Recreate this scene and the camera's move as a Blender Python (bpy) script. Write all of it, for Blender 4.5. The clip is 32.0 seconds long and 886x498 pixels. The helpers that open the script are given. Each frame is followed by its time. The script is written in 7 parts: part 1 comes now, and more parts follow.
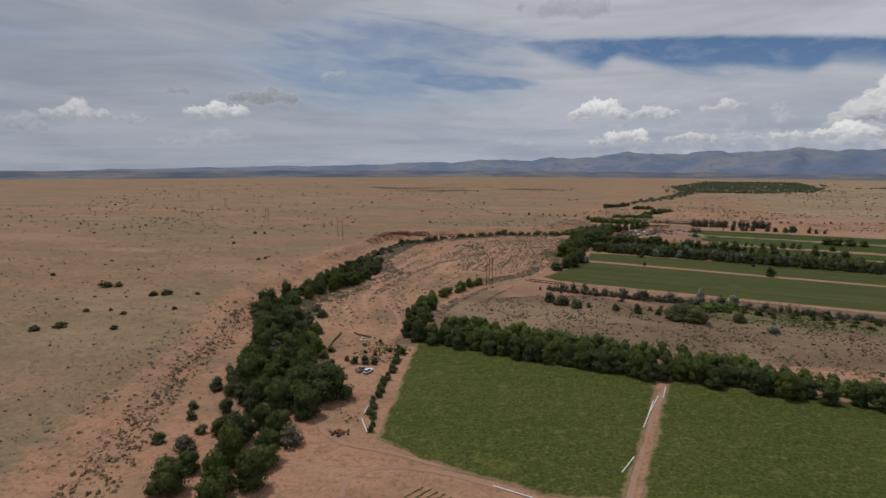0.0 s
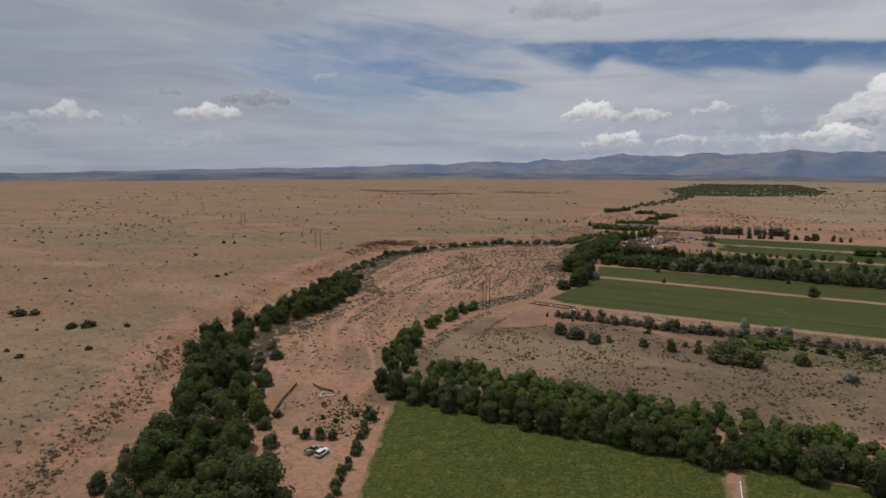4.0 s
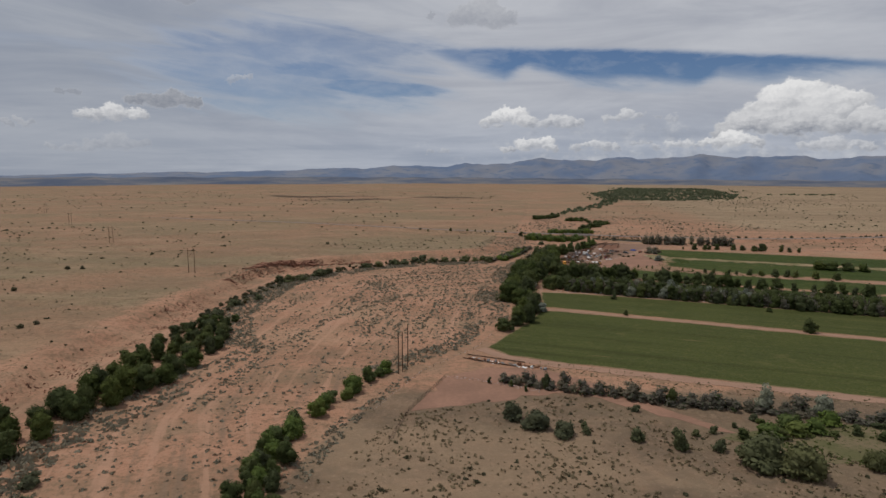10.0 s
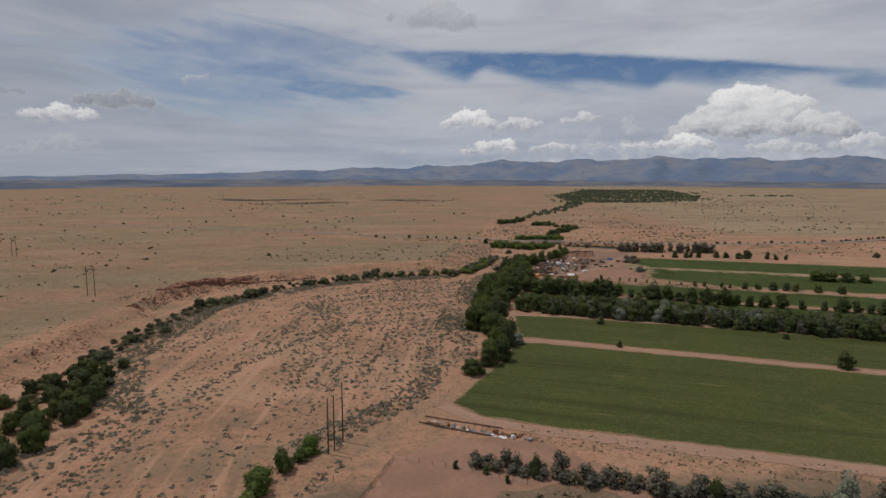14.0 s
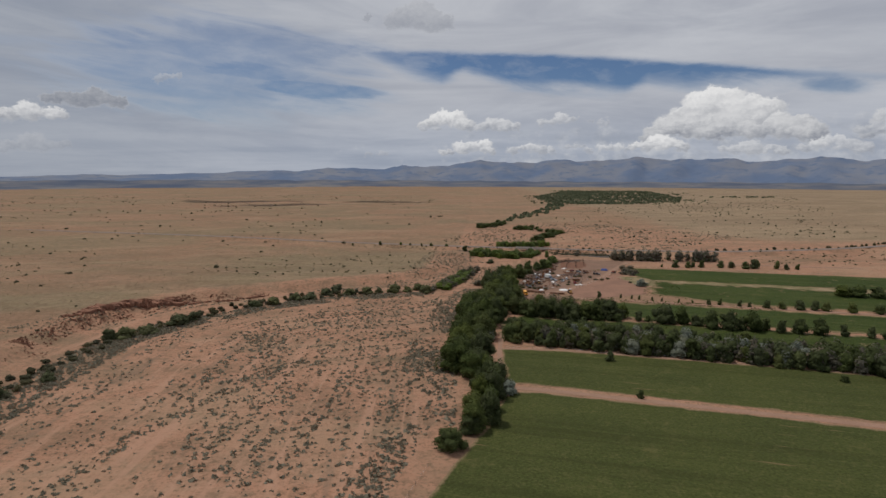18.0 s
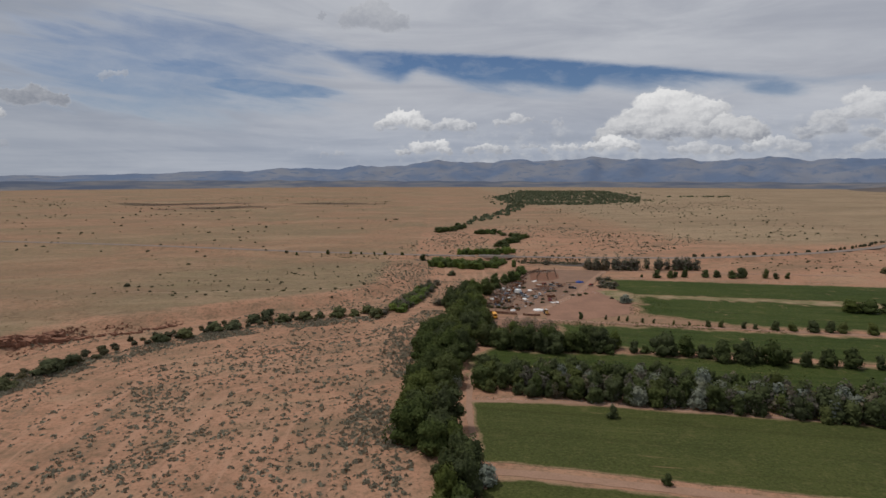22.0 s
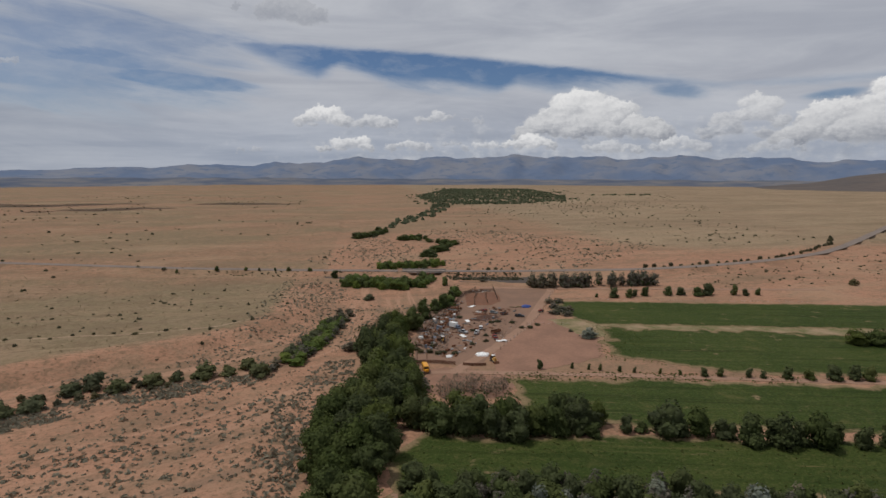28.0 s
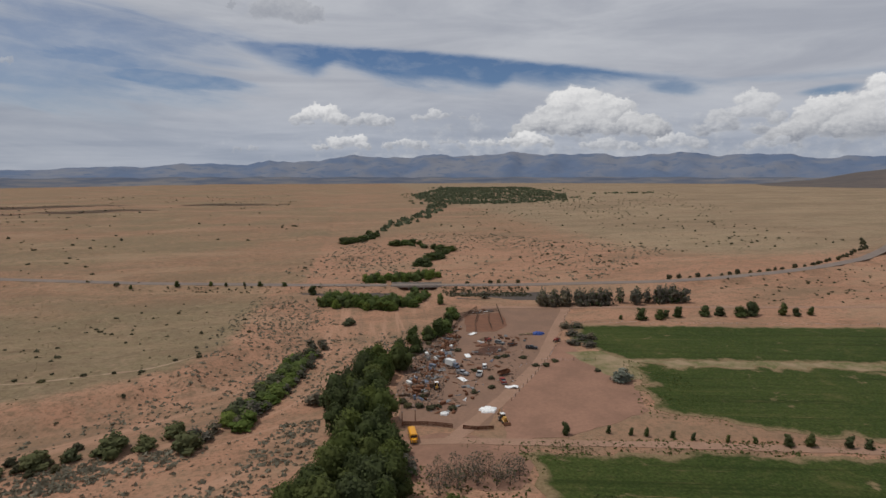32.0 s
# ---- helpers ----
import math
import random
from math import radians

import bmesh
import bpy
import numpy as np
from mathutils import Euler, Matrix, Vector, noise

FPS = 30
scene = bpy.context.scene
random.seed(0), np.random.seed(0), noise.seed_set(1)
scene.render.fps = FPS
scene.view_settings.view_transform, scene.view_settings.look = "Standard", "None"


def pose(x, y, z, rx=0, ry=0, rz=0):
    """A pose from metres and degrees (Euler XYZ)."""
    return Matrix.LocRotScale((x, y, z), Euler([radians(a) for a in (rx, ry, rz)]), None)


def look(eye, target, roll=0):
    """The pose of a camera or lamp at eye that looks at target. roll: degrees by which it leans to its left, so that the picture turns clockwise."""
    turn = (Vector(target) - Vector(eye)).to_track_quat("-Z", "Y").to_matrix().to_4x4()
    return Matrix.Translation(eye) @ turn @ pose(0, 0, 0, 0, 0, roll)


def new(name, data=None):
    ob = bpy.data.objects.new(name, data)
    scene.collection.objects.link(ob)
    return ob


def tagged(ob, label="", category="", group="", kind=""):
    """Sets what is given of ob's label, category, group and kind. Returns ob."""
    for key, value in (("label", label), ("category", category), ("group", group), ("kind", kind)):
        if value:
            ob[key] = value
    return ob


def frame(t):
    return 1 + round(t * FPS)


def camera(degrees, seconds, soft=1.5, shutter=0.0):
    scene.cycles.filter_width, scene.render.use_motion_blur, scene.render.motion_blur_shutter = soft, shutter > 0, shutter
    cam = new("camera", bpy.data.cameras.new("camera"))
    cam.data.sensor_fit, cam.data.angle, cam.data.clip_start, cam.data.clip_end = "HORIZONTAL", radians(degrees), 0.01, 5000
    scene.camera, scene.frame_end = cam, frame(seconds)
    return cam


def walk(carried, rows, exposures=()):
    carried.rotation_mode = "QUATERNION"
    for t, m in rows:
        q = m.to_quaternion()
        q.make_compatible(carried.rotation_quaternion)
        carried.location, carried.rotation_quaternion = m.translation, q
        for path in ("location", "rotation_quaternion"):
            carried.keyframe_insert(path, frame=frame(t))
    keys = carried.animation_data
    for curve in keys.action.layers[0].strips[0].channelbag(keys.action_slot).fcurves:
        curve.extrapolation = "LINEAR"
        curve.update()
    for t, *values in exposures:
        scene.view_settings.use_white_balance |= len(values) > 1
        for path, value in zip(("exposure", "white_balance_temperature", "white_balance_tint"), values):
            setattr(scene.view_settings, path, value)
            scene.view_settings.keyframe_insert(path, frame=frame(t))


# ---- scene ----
cam = camera(73.6, 32.0)
PATH = [
    (0, (-0.00, 0.00, 80.47), (-17.38, 97.45, 66.30), 0.02),
    (0.5, (-1.10, 8.00, 80.43), (-18.44, 105.47, 66.30), 0.02),
    (1, (-2.21, 16.00, 80.39), (-19.36, 113.50, 66.31), 0.02),
    (1.5, (-3.30, 24.00, 80.36), (-20.35, 121.54, 66.33), 0.02),
    (2, (-4.39, 32.02, 80.33), (-21.15, 129.61, 66.35), 0.02),
    (2.5, (-5.46, 40.04, 80.31), (-22.14, 137.65, 66.37), 0.02),
    (3, (-6.51, 48.08, 80.29), (-23.14, 145.70, 66.38), 0.03),
    (3.5, (-7.53, 56.13, 80.28), (-24.04, 153.78, 66.40), 0.04),
    (4, (-8.51, 64.21, 80.27), (-24.72, 161.91, 66.43), 0.05),
    (4.5, (-9.43, 72.31, 80.27), (-25.07, 170.11, 66.48), 0.06),
    (5, (-10.30, 80.43, 80.27), (-24.96, 178.40, 66.56), 0.07),
    (5.5, (-11.09, 88.59, 80.27), (-23.89, 186.83, 66.64), 0.09),
    (6, (-11.81, 96.78, 80.28), (-22.43, 195.28, 66.72), 0.10),
    (6.5, (-12.44, 105.00, 80.29), (-21.18, 203.70, 66.79), 0.10),
    (7, (-12.98, 113.25, 80.30), (-20.49, 212.06, 66.84), 0.10),
    (7.5, (-13.43, 121.52, 80.30), (-20.08, 220.40, 66.90), 0.09),
    (8, (-13.81, 129.81, 80.30), (-19.41, 228.76, 66.96), 0.09),
    (8.5, (-14.10, 138.11, 80.29), (-18.41, 237.13, 67.00), 0.08),
    (9, (-14.32, 146.42, 80.27), (-17.81, 245.47, 67.02), 0.08),
    (9.5, (-14.45, 154.72, 80.23), (-17.71, 253.79, 67.02), 0.07),
    (10, (-14.51, 163.01, 80.18), (-17.77, 262.09, 67.02), 0.06),
    (10.5, (-14.50, 171.30, 80.12), (-17.77, 270.38, 67.00), 0.05),
    (11, (-14.40, 179.58, 80.05), (-17.65, 278.67, 66.98), 0.04),
    (11.5, (-14.22, 187.85, 79.96), (-16.73, 286.97, 66.95), 0.03),
    (12, (-13.97, 196.11, 79.87), (-15.17, 295.25, 66.90), 0.02),
    (12.5, (-13.63, 204.35, 79.77), (-13.49, 303.51, 66.84), 0.01),
    (13, (-13.21, 212.59, 79.66), (-11.81, 311.74, 66.76), -0.00),
    (13.5, (-12.71, 220.80, 79.54), (-10.40, 319.95, 66.69), -0.02),
    (14, (-12.14, 229.01, 79.43), (-8.98, 328.13, 66.60), -0.03),
    (14.5, (-11.51, 237.20, 79.31), (-7.51, 336.29, 66.51), -0.03),
    (15, (-10.85, 245.38, 79.21), (-6.04, 344.44, 66.42), -0.04),
    (15.5, (-10.16, 253.54, 79.11), (-4.74, 352.57, 66.34), -0.03),
    (16, (-9.45, 261.69, 79.03), (-3.54, 360.70, 66.27), -0.02),
    (16.5, (-8.72, 269.82, 78.95), (-2.44, 368.80, 66.21), -0.01),
    (17, (-7.97, 277.92, 78.89), (-1.41, 376.89, 66.17), 0.01),
    (17.5, (-7.21, 285.99, 78.85), (-0.46, 384.95, 66.14), 0.02),
    (18, (-6.43, 294.02, 78.82), (0.44, 392.97, 66.11), 0.04),
    (18.5, (-5.63, 302.01, 78.80), (1.70, 400.93, 66.09), 0.04),
    (19, (-4.83, 309.96, 78.80), (3.14, 408.83, 66.09), 0.04),
    (19.5, (-4.02, 317.86, 78.81), (4.47, 416.69, 66.11), 0.03),
    (20, (-3.19, 325.71, 78.84), (6.39, 424.43, 66.15), 0.02),
    (20.5, (-2.34, 333.50, 78.89), (8.29, 432.12, 66.20), -0.00),
    (21, (-1.45, 341.24, 78.95), (10.22, 439.74, 66.26), -0.03),
    (21.5, (-0.53, 348.91, 79.02), (12.35, 447.26, 66.33), -0.05),
    (22, (0.44, 356.53, 79.12), (14.37, 454.74, 66.40), -0.07),
    (22.5, (1.46, 364.09, 79.22), (16.44, 462.14, 66.49), -0.09),
    (23, (2.55, 371.58, 79.34), (18.64, 469.45, 66.59), -0.10),
    (23.5, (3.71, 379.01, 79.47), (20.30, 476.80, 66.70), -0.09),
    (24, (4.94, 386.37, 79.62), (22.45, 483.99, 66.83), -0.08),
    (24.5, (6.26, 393.66, 79.77), (24.84, 491.07, 66.95), -0.06),
    (25, (7.66, 400.86, 79.92), (27.82, 497.96, 67.06), -0.04),
    (25.5, (9.16, 407.99, 80.06), (30.59, 504.81, 67.15), -0.01),
    (26, (10.75, 415.06, 80.20), (33.62, 511.54, 67.23), 0.03),
    (26.5, (12.44, 422.10, 80.33), (36.73, 518.22, 67.30), 0.06),
    (27, (14.21, 429.14, 80.46), (39.72, 524.94, 67.35), 0.08),
    (27.5, (16.09, 436.22, 80.57), (42.41, 531.79, 67.41), 0.10),
    (28, (18.05, 443.35, 80.67), (44.60, 538.85, 67.47), 0.11),
    (28.5, (20.11, 450.56, 80.75), (47.28, 545.89, 67.52), 0.10),
    (29, (22.25, 457.85, 80.82), (49.54, 553.14, 67.57), 0.07),
    (29.5, (24.46, 465.20, 80.88), (51.74, 560.49, 67.62), 0.04),
    (30, (26.72, 472.60, 80.93), (53.99, 567.89, 67.64), 0.01),
    (30.5, (29.03, 480.05, 80.97), (56.20, 575.36, 67.65), -0.04),
    (31, (31.38, 487.53, 81.00), (58.53, 582.84, 67.63), -0.08),
    (31.5, (33.75, 495.03, 81.04), (60.79, 590.36, 67.60), -0.13),
    (32, (36.13, 502.54, 81.07), (63.09, 597.88, 67.55), -0.18),
]
walk(cam, [(t, look(eye, target, roll)) for t, eye, target, roll in PATH])

# ---------------------------------------------------------------- light
SUN_AZ, SUN_EL = -66.0, 65.0   # bearing from +y to +x, height, degrees


def socket(nt, value):
    if isinstance(value, (int, float)):
        n = nt.nodes.new("ShaderNodeValue")
        n.outputs[0].default_value = value
        return n.outputs[0]
    return value


def calc(nt, op, a, b=None, c=None, clamp=False):
    n = nt.nodes.new("ShaderNodeMath")
    n.operation, n.use_clamp = op, clamp
    for i, v in enumerate((a, b, c)):
        if v is None:
            continue
        if isinstance(v, (int, float)):
            n.inputs[i].default_value = v
        else:
            nt.links.new(v, n.inputs[i])
    return n.outputs[0]


def blend(nt, fac, a, b):
    n = nt.nodes.new("ShaderNodeMix")
    n.data_type = "RGBA"
    for name, v in ((0, fac), (6, a), (7, b)):
        s = n.inputs[name]
        if isinstance(v, (int, float)):
            s.default_value = v
        elif isinstance(v, tuple):
            s.default_value = (*v, 1)
        else:
            nt.links.new(v, s)
    return n.outputs[2]


def span(nt, v, lo, hi, a=0.0, b=1.0):
    n = nt.nodes.new("ShaderNodeMapRange")
    n.interpolation_type = "SMOOTHSTEP"
    nt.links.new(v, n.inputs[0])
    for i, q in enumerate((lo, hi, a, b)):
        n.inputs[i + 1].default_value = q
    return n.outputs[0]


def noisy(nt, vector, scale, detail=4.0, rough=0.55, w=0.0):
    n = nt.nodes.new("ShaderNodeTexNoise")
    n.noise_dimensions = "3D"
    n.inputs["Scale"].default_value = scale
    n.inputs["Detail"].default_value = detail
    n.inputs["Roughness"].default_value = rough
    n.inputs["Distortion"].default_value = w
    if vector is not None:
        nt.links.new(vector, n.inputs["Vector"])
    return n.outputs[0]


def scaled(nt, vector, sx, sy, sz):
    n = nt.nodes.new("ShaderNodeMapping")
    n.inputs["Scale"].default_value = (sx, sy, sz)
    nt.links.new(vector, n.inputs["Vector"])
    return n.outputs[0]


def puff_group():
    """One rounded puff of cloud laid over those before it: lit from above, soft at its foot."""
    g = bpy.data.node_groups.new("puff", "ShaderNodeTree")
    for name in ("kw", "ow", "kh", "oh", "base", "white", "cover", "bearing", "high", "lit", "covered"):
        g.interface.new_socket(name, in_out="INPUT", socket_type="NodeSocketFloat")
    for name in ("lit", "covered"):
        g.interface.new_socket(name, in_out="OUTPUT", socket_type="NodeSocketFloat")
    kw, ow, kh, oh, base, white, cover, bearing, high, lit, covered = g.nodes.new("NodeGroupInput").outputs[:11]
    # a trace of the layer before makes the layers follow one another
    du = calc(g, "MULTIPLY_ADD", calc(g, "MULTIPLY_ADD", lit, 1e-6, bearing), kw, ow)
    dv = calc(g, "MULTIPLY_ADD", calc(g, "MULTIPLY_ADD", lit, 1e-6, high), kh, oh)
    dd = calc(g, "MULTIPLY_ADD", du, du, calc(g, "MULTIPLY", dv, dv))
    body = calc(g, "MULTIPLY", span(g, dd, 1.25, 0.50), span(g, dv, -1.1, -0.3))
    glow = calc(g, "MULTIPLY_ADD", calc(g, "MULTIPLY_ADD", dv, 0.40, calc(g, "MULTIPLY", du, -0.14)), white, base)
    out = g.nodes.new("NodeGroupOutput")
    for k, (old, own) in enumerate(((lit, glow), (covered, cover))):
        n = g.nodes.new("ShaderNodeMix")
        for i, v in ((0, body), (2, old), (3, own)):
            g.links.new(v, n.inputs[i])
        g.links.new(n.outputs[0], out.inputs[k])
    return g


def make_sky():
    world = bpy.data.worlds.new("sky")
    scene.world = world
    world.use_nodes = True
    nt = world.node_tree
    nt.nodes.clear()
    out = nt.nodes.new("ShaderNodeOutputWorld")
    bg = nt.nodes.new("ShaderNodeBackground")
    nt.links.new(bg.outputs[0], out.inputs[0])
    air = nt.nodes.new("ShaderNodeTexSky")
    air.sky_type = "NISHITA"
    air.sun_disc = False
    air.sun_elevation, air.sun_rotation = radians(SUN_EL), radians(SUN_AZ)
    air.altitude = 1500
    blue = nt.nodes.new("ShaderNodeVectorMath")
    blue.operation = "MULTIPLY"
    nt.links.new(air.outputs[0], blue.inputs[0])
    blue.inputs[1].default_value = (0.040, 0.046, 0.056)
    way = nt.nodes.new("ShaderNodeTexCoord").outputs["Generated"]
    sep = nt.nodes.new("ShaderNodeSeparateXYZ")
    nt.links.new(way, sep.inputs[0])
    x, y, z = sep.outputs
    az = calc(nt, "MULTIPLY", calc(nt, "ARCTAN2", x, y), 180 / math.pi)
    el = calc(nt, "MULTIPLY", calc(nt, "ARCSINE", z), 180 / math.pi)
    # the high sheet of cloud, in perspective
    zz = calc(nt, "ADD", calc(nt, "MAXIMUM", z, 0.0), 0.07)
    comb = nt.nodes.new("ShaderNodeCombineXYZ")
    nt.links.new(calc(nt, "DIVIDE", x, zz), comb.inputs[0])
    nt.links.new(calc(nt, "DIVIDE", y, zz), comb.inputs[1])
    plane = comb.outputs[0]
    flat = nt.nodes.new("ShaderNodeCombineXYZ")
    nt.links.new(az, flat.inputs[0])
    nt.links.new(el, flat.inputs[1])
    angle = flat.outputs[0]
    n_big = noisy(nt, scaled(nt, plane, 0.35, 0.5, 1), 1.0, 5, 0.55, 0.4)
    n_wisp = noisy(nt, scaled(nt, angle, 0.05, 0.30, 1), 1.0, 7, 0.6, 0.7)
    slant = nt.nodes.new("ShaderNodeCombineXYZ")
    nt.links.new(calc(nt, "ADD", calc(nt, "MULTIPLY", az, 0.10), calc(nt, "MULTIPLY", el, 0.30)), slant.inputs[0])
    nt.links.new(calc(nt, "ADD", calc(nt, "MULTIPLY", el, 0.42), calc(nt, "MULTIPLY", az, 0.015)), slant.inputs[1])
    n_streak = noisy(nt, slant.outputs[0], 1.0, 7, 0.6, 0.5)
    n_fine = noisy(nt, scaled(nt, angle, 0.30, 0.8, 1), 1.0, 8, 0.62, 0.3)

    # grain that bends the outlines of the clouds
    grain_a = noisy(nt, scaled(nt, angle, 0.55, 0.75, 1), 1.0, 7, 0.60)
    grain_b = noisy(nt, scaled(nt, nt_shift(nt, angle, (31.0, 17.0, 5.0)), 0.55, 0.75, 1), 1.0, 7, 0.60)
    fine = noisy(nt, scaled(nt, angle, 2.4, 3.0, 1), 1.0, 6, 0.62)
    wa = calc(nt, "ADD", az, calc(nt, "MULTIPLY", calc(nt, "SUBTRACT", grain_a, 0.5), 2.3))
    we = calc(nt, "ADD", el, calc(nt, "ADD", calc(nt, "MULTIPLY", calc(nt, "SUBTRACT", grain_b, 0.5), 1.5), calc(nt, "MULTIPLY", calc(nt, "SUBTRACT", fine, 0.5), 0.9)))

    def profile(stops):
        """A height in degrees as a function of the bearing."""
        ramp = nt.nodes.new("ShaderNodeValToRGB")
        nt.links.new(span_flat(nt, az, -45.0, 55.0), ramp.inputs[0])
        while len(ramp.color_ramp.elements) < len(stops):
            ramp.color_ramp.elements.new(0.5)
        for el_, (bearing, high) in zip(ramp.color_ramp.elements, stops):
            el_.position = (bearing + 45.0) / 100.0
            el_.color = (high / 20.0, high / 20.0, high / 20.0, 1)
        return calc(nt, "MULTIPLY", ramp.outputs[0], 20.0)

    def oval(a, e, w, h, slope=0.0):
        de = calc(nt, "SUBTRACT", el, e)
        if slope:
            de = calc(nt, "SUBTRACT", de, calc(nt, "MULTIPLY", calc(nt, "SUBTRACT", az, a), slope))
        u = calc(nt, "POWER", calc(nt, "ABSOLUTE", calc(nt, "DIVIDE", calc(nt, "SUBTRACT", az, a), w)), 2.0)
        v = calc(nt, "POWER", calc(nt, "ABSOLUTE", calc(nt, "DIVIDE", de, h)), 2.0)
        return calc(nt, "SUBTRACT", 1.0, calc(nt, "ADD", u, v))

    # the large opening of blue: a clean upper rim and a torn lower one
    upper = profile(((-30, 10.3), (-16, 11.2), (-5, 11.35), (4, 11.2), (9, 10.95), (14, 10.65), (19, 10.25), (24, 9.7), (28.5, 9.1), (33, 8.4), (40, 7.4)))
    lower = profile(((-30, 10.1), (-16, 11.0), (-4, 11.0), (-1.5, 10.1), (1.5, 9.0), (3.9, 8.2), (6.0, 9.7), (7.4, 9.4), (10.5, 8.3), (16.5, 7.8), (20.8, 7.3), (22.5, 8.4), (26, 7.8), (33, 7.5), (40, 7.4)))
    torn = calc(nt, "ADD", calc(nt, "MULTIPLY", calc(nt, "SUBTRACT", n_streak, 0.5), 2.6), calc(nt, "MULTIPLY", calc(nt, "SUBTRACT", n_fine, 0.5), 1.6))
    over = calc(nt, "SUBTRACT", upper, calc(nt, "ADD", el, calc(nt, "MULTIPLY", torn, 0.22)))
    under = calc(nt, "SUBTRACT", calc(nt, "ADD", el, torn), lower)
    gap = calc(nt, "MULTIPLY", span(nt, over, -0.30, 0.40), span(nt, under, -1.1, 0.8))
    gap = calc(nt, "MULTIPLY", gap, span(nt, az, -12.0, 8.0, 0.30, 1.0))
    # thin streaks of blue beside it
    for a, e, w, h, slope, k, torn_by in ((-21, 10.4, 8, 0.8, 0.04, 0.55, 2.4), (-14.4, 9.1, 6.5, 1.0, -0.03, 0.72, 2.6), (-8, 7.5, 8.0, 1.0, 0.0, 0.80, 2.6), (-16, 6.3, 8, 0.9, 0.0, 0.50, 2.4),
                                          (-19, 8.3, 9, 1.2, 0.0, 0.55, 2.6), (-5, 9.2, 6, 1.0, -0.05, 0.45, 2.4), (-15, 9.0, 17, 5.5, 0.0, 0.58, 2.2), (36.4, 7.2, 3.6, 1.2, -0.1, 0.70, 2.0), (48.5, 6.1, 2.8, 0.5, 0.05, 0.85, 1.2)):
        m = calc(nt, "ADD", oval(a, e, w, h, slope), calc(nt, "MULTIPLY", calc(nt, "SUBTRACT", n_streak, 0.50), torn_by))
        gap = calc(nt, "MAXIMUM", gap, calc(nt, "MULTIPLY", span(nt, m, 0.0, 0.9), k))
    gap = calc(nt, "MULTIPLY", gap, span(nt, n_fine, 0.30, 0.75, 1.15, 0.80), clamp=True)
    tone = calc(nt, "ADD", calc(nt, "MULTIPLY", n_big, 0.40), calc(nt, "MULTIPLY", n_wisp, 0.60))
    tone = calc(nt, "ADD", span(nt, tone, 0.33, 0.68), calc(nt, "MULTIPLY", calc(nt, "SUBTRACT", n_fine, 0.5), 0.25), clamp=True)
    side = span(nt, az, -40.0, 8.0)
    high = blend(nt, tone, (0.350, 0.370, 0.425), (0.500, 0.516, 0.556))
    low = blend(nt, tone, (0.300, 0.338, 0.415), (0.435, 0.465, 0.530))
    lower_sheet = blend(nt, span(nt, el, 0.5, 8.0), low, high)
    dim = blend(nt, tone, (0.245, 0.278, 0.345), (0.365, 0.390, 0.440))
    sheet = blend(nt, side, dim, lower_sheet)
    # the pale fringe of the openings
    sheet = blend(nt, calc(nt, "MULTIPLY", span(nt, gap, 0.02, 0.35), 0.30), sheet, (0.54, 0.56, 0.59))
    col = blend(nt, gap, sheet, blue.outputs[0])
    # broken low cloud along the horizon
    bank = oval(34, 2.0, 40, 3.2)
    bank = calc(nt, "ADD", calc(nt, "MULTIPLY", bank, 0.6), calc(nt, "MULTIPLY", calc(nt, "SUBTRACT", grain_b, 0.5), 3.0))
    soft = blend(nt, span(nt, grain_a, 0.35, 0.65), (0.30, 0.325, 0.38), (0.56, 0.57, 0.59))
    col = blend(nt, span(nt, bank, 0.15, 1.0, 0.0, 0.60), col, soft)

    # heaped clouds: bearing, foot, half width, height, puffs, white, cover
    rng = random.Random(12)
    puffs = []
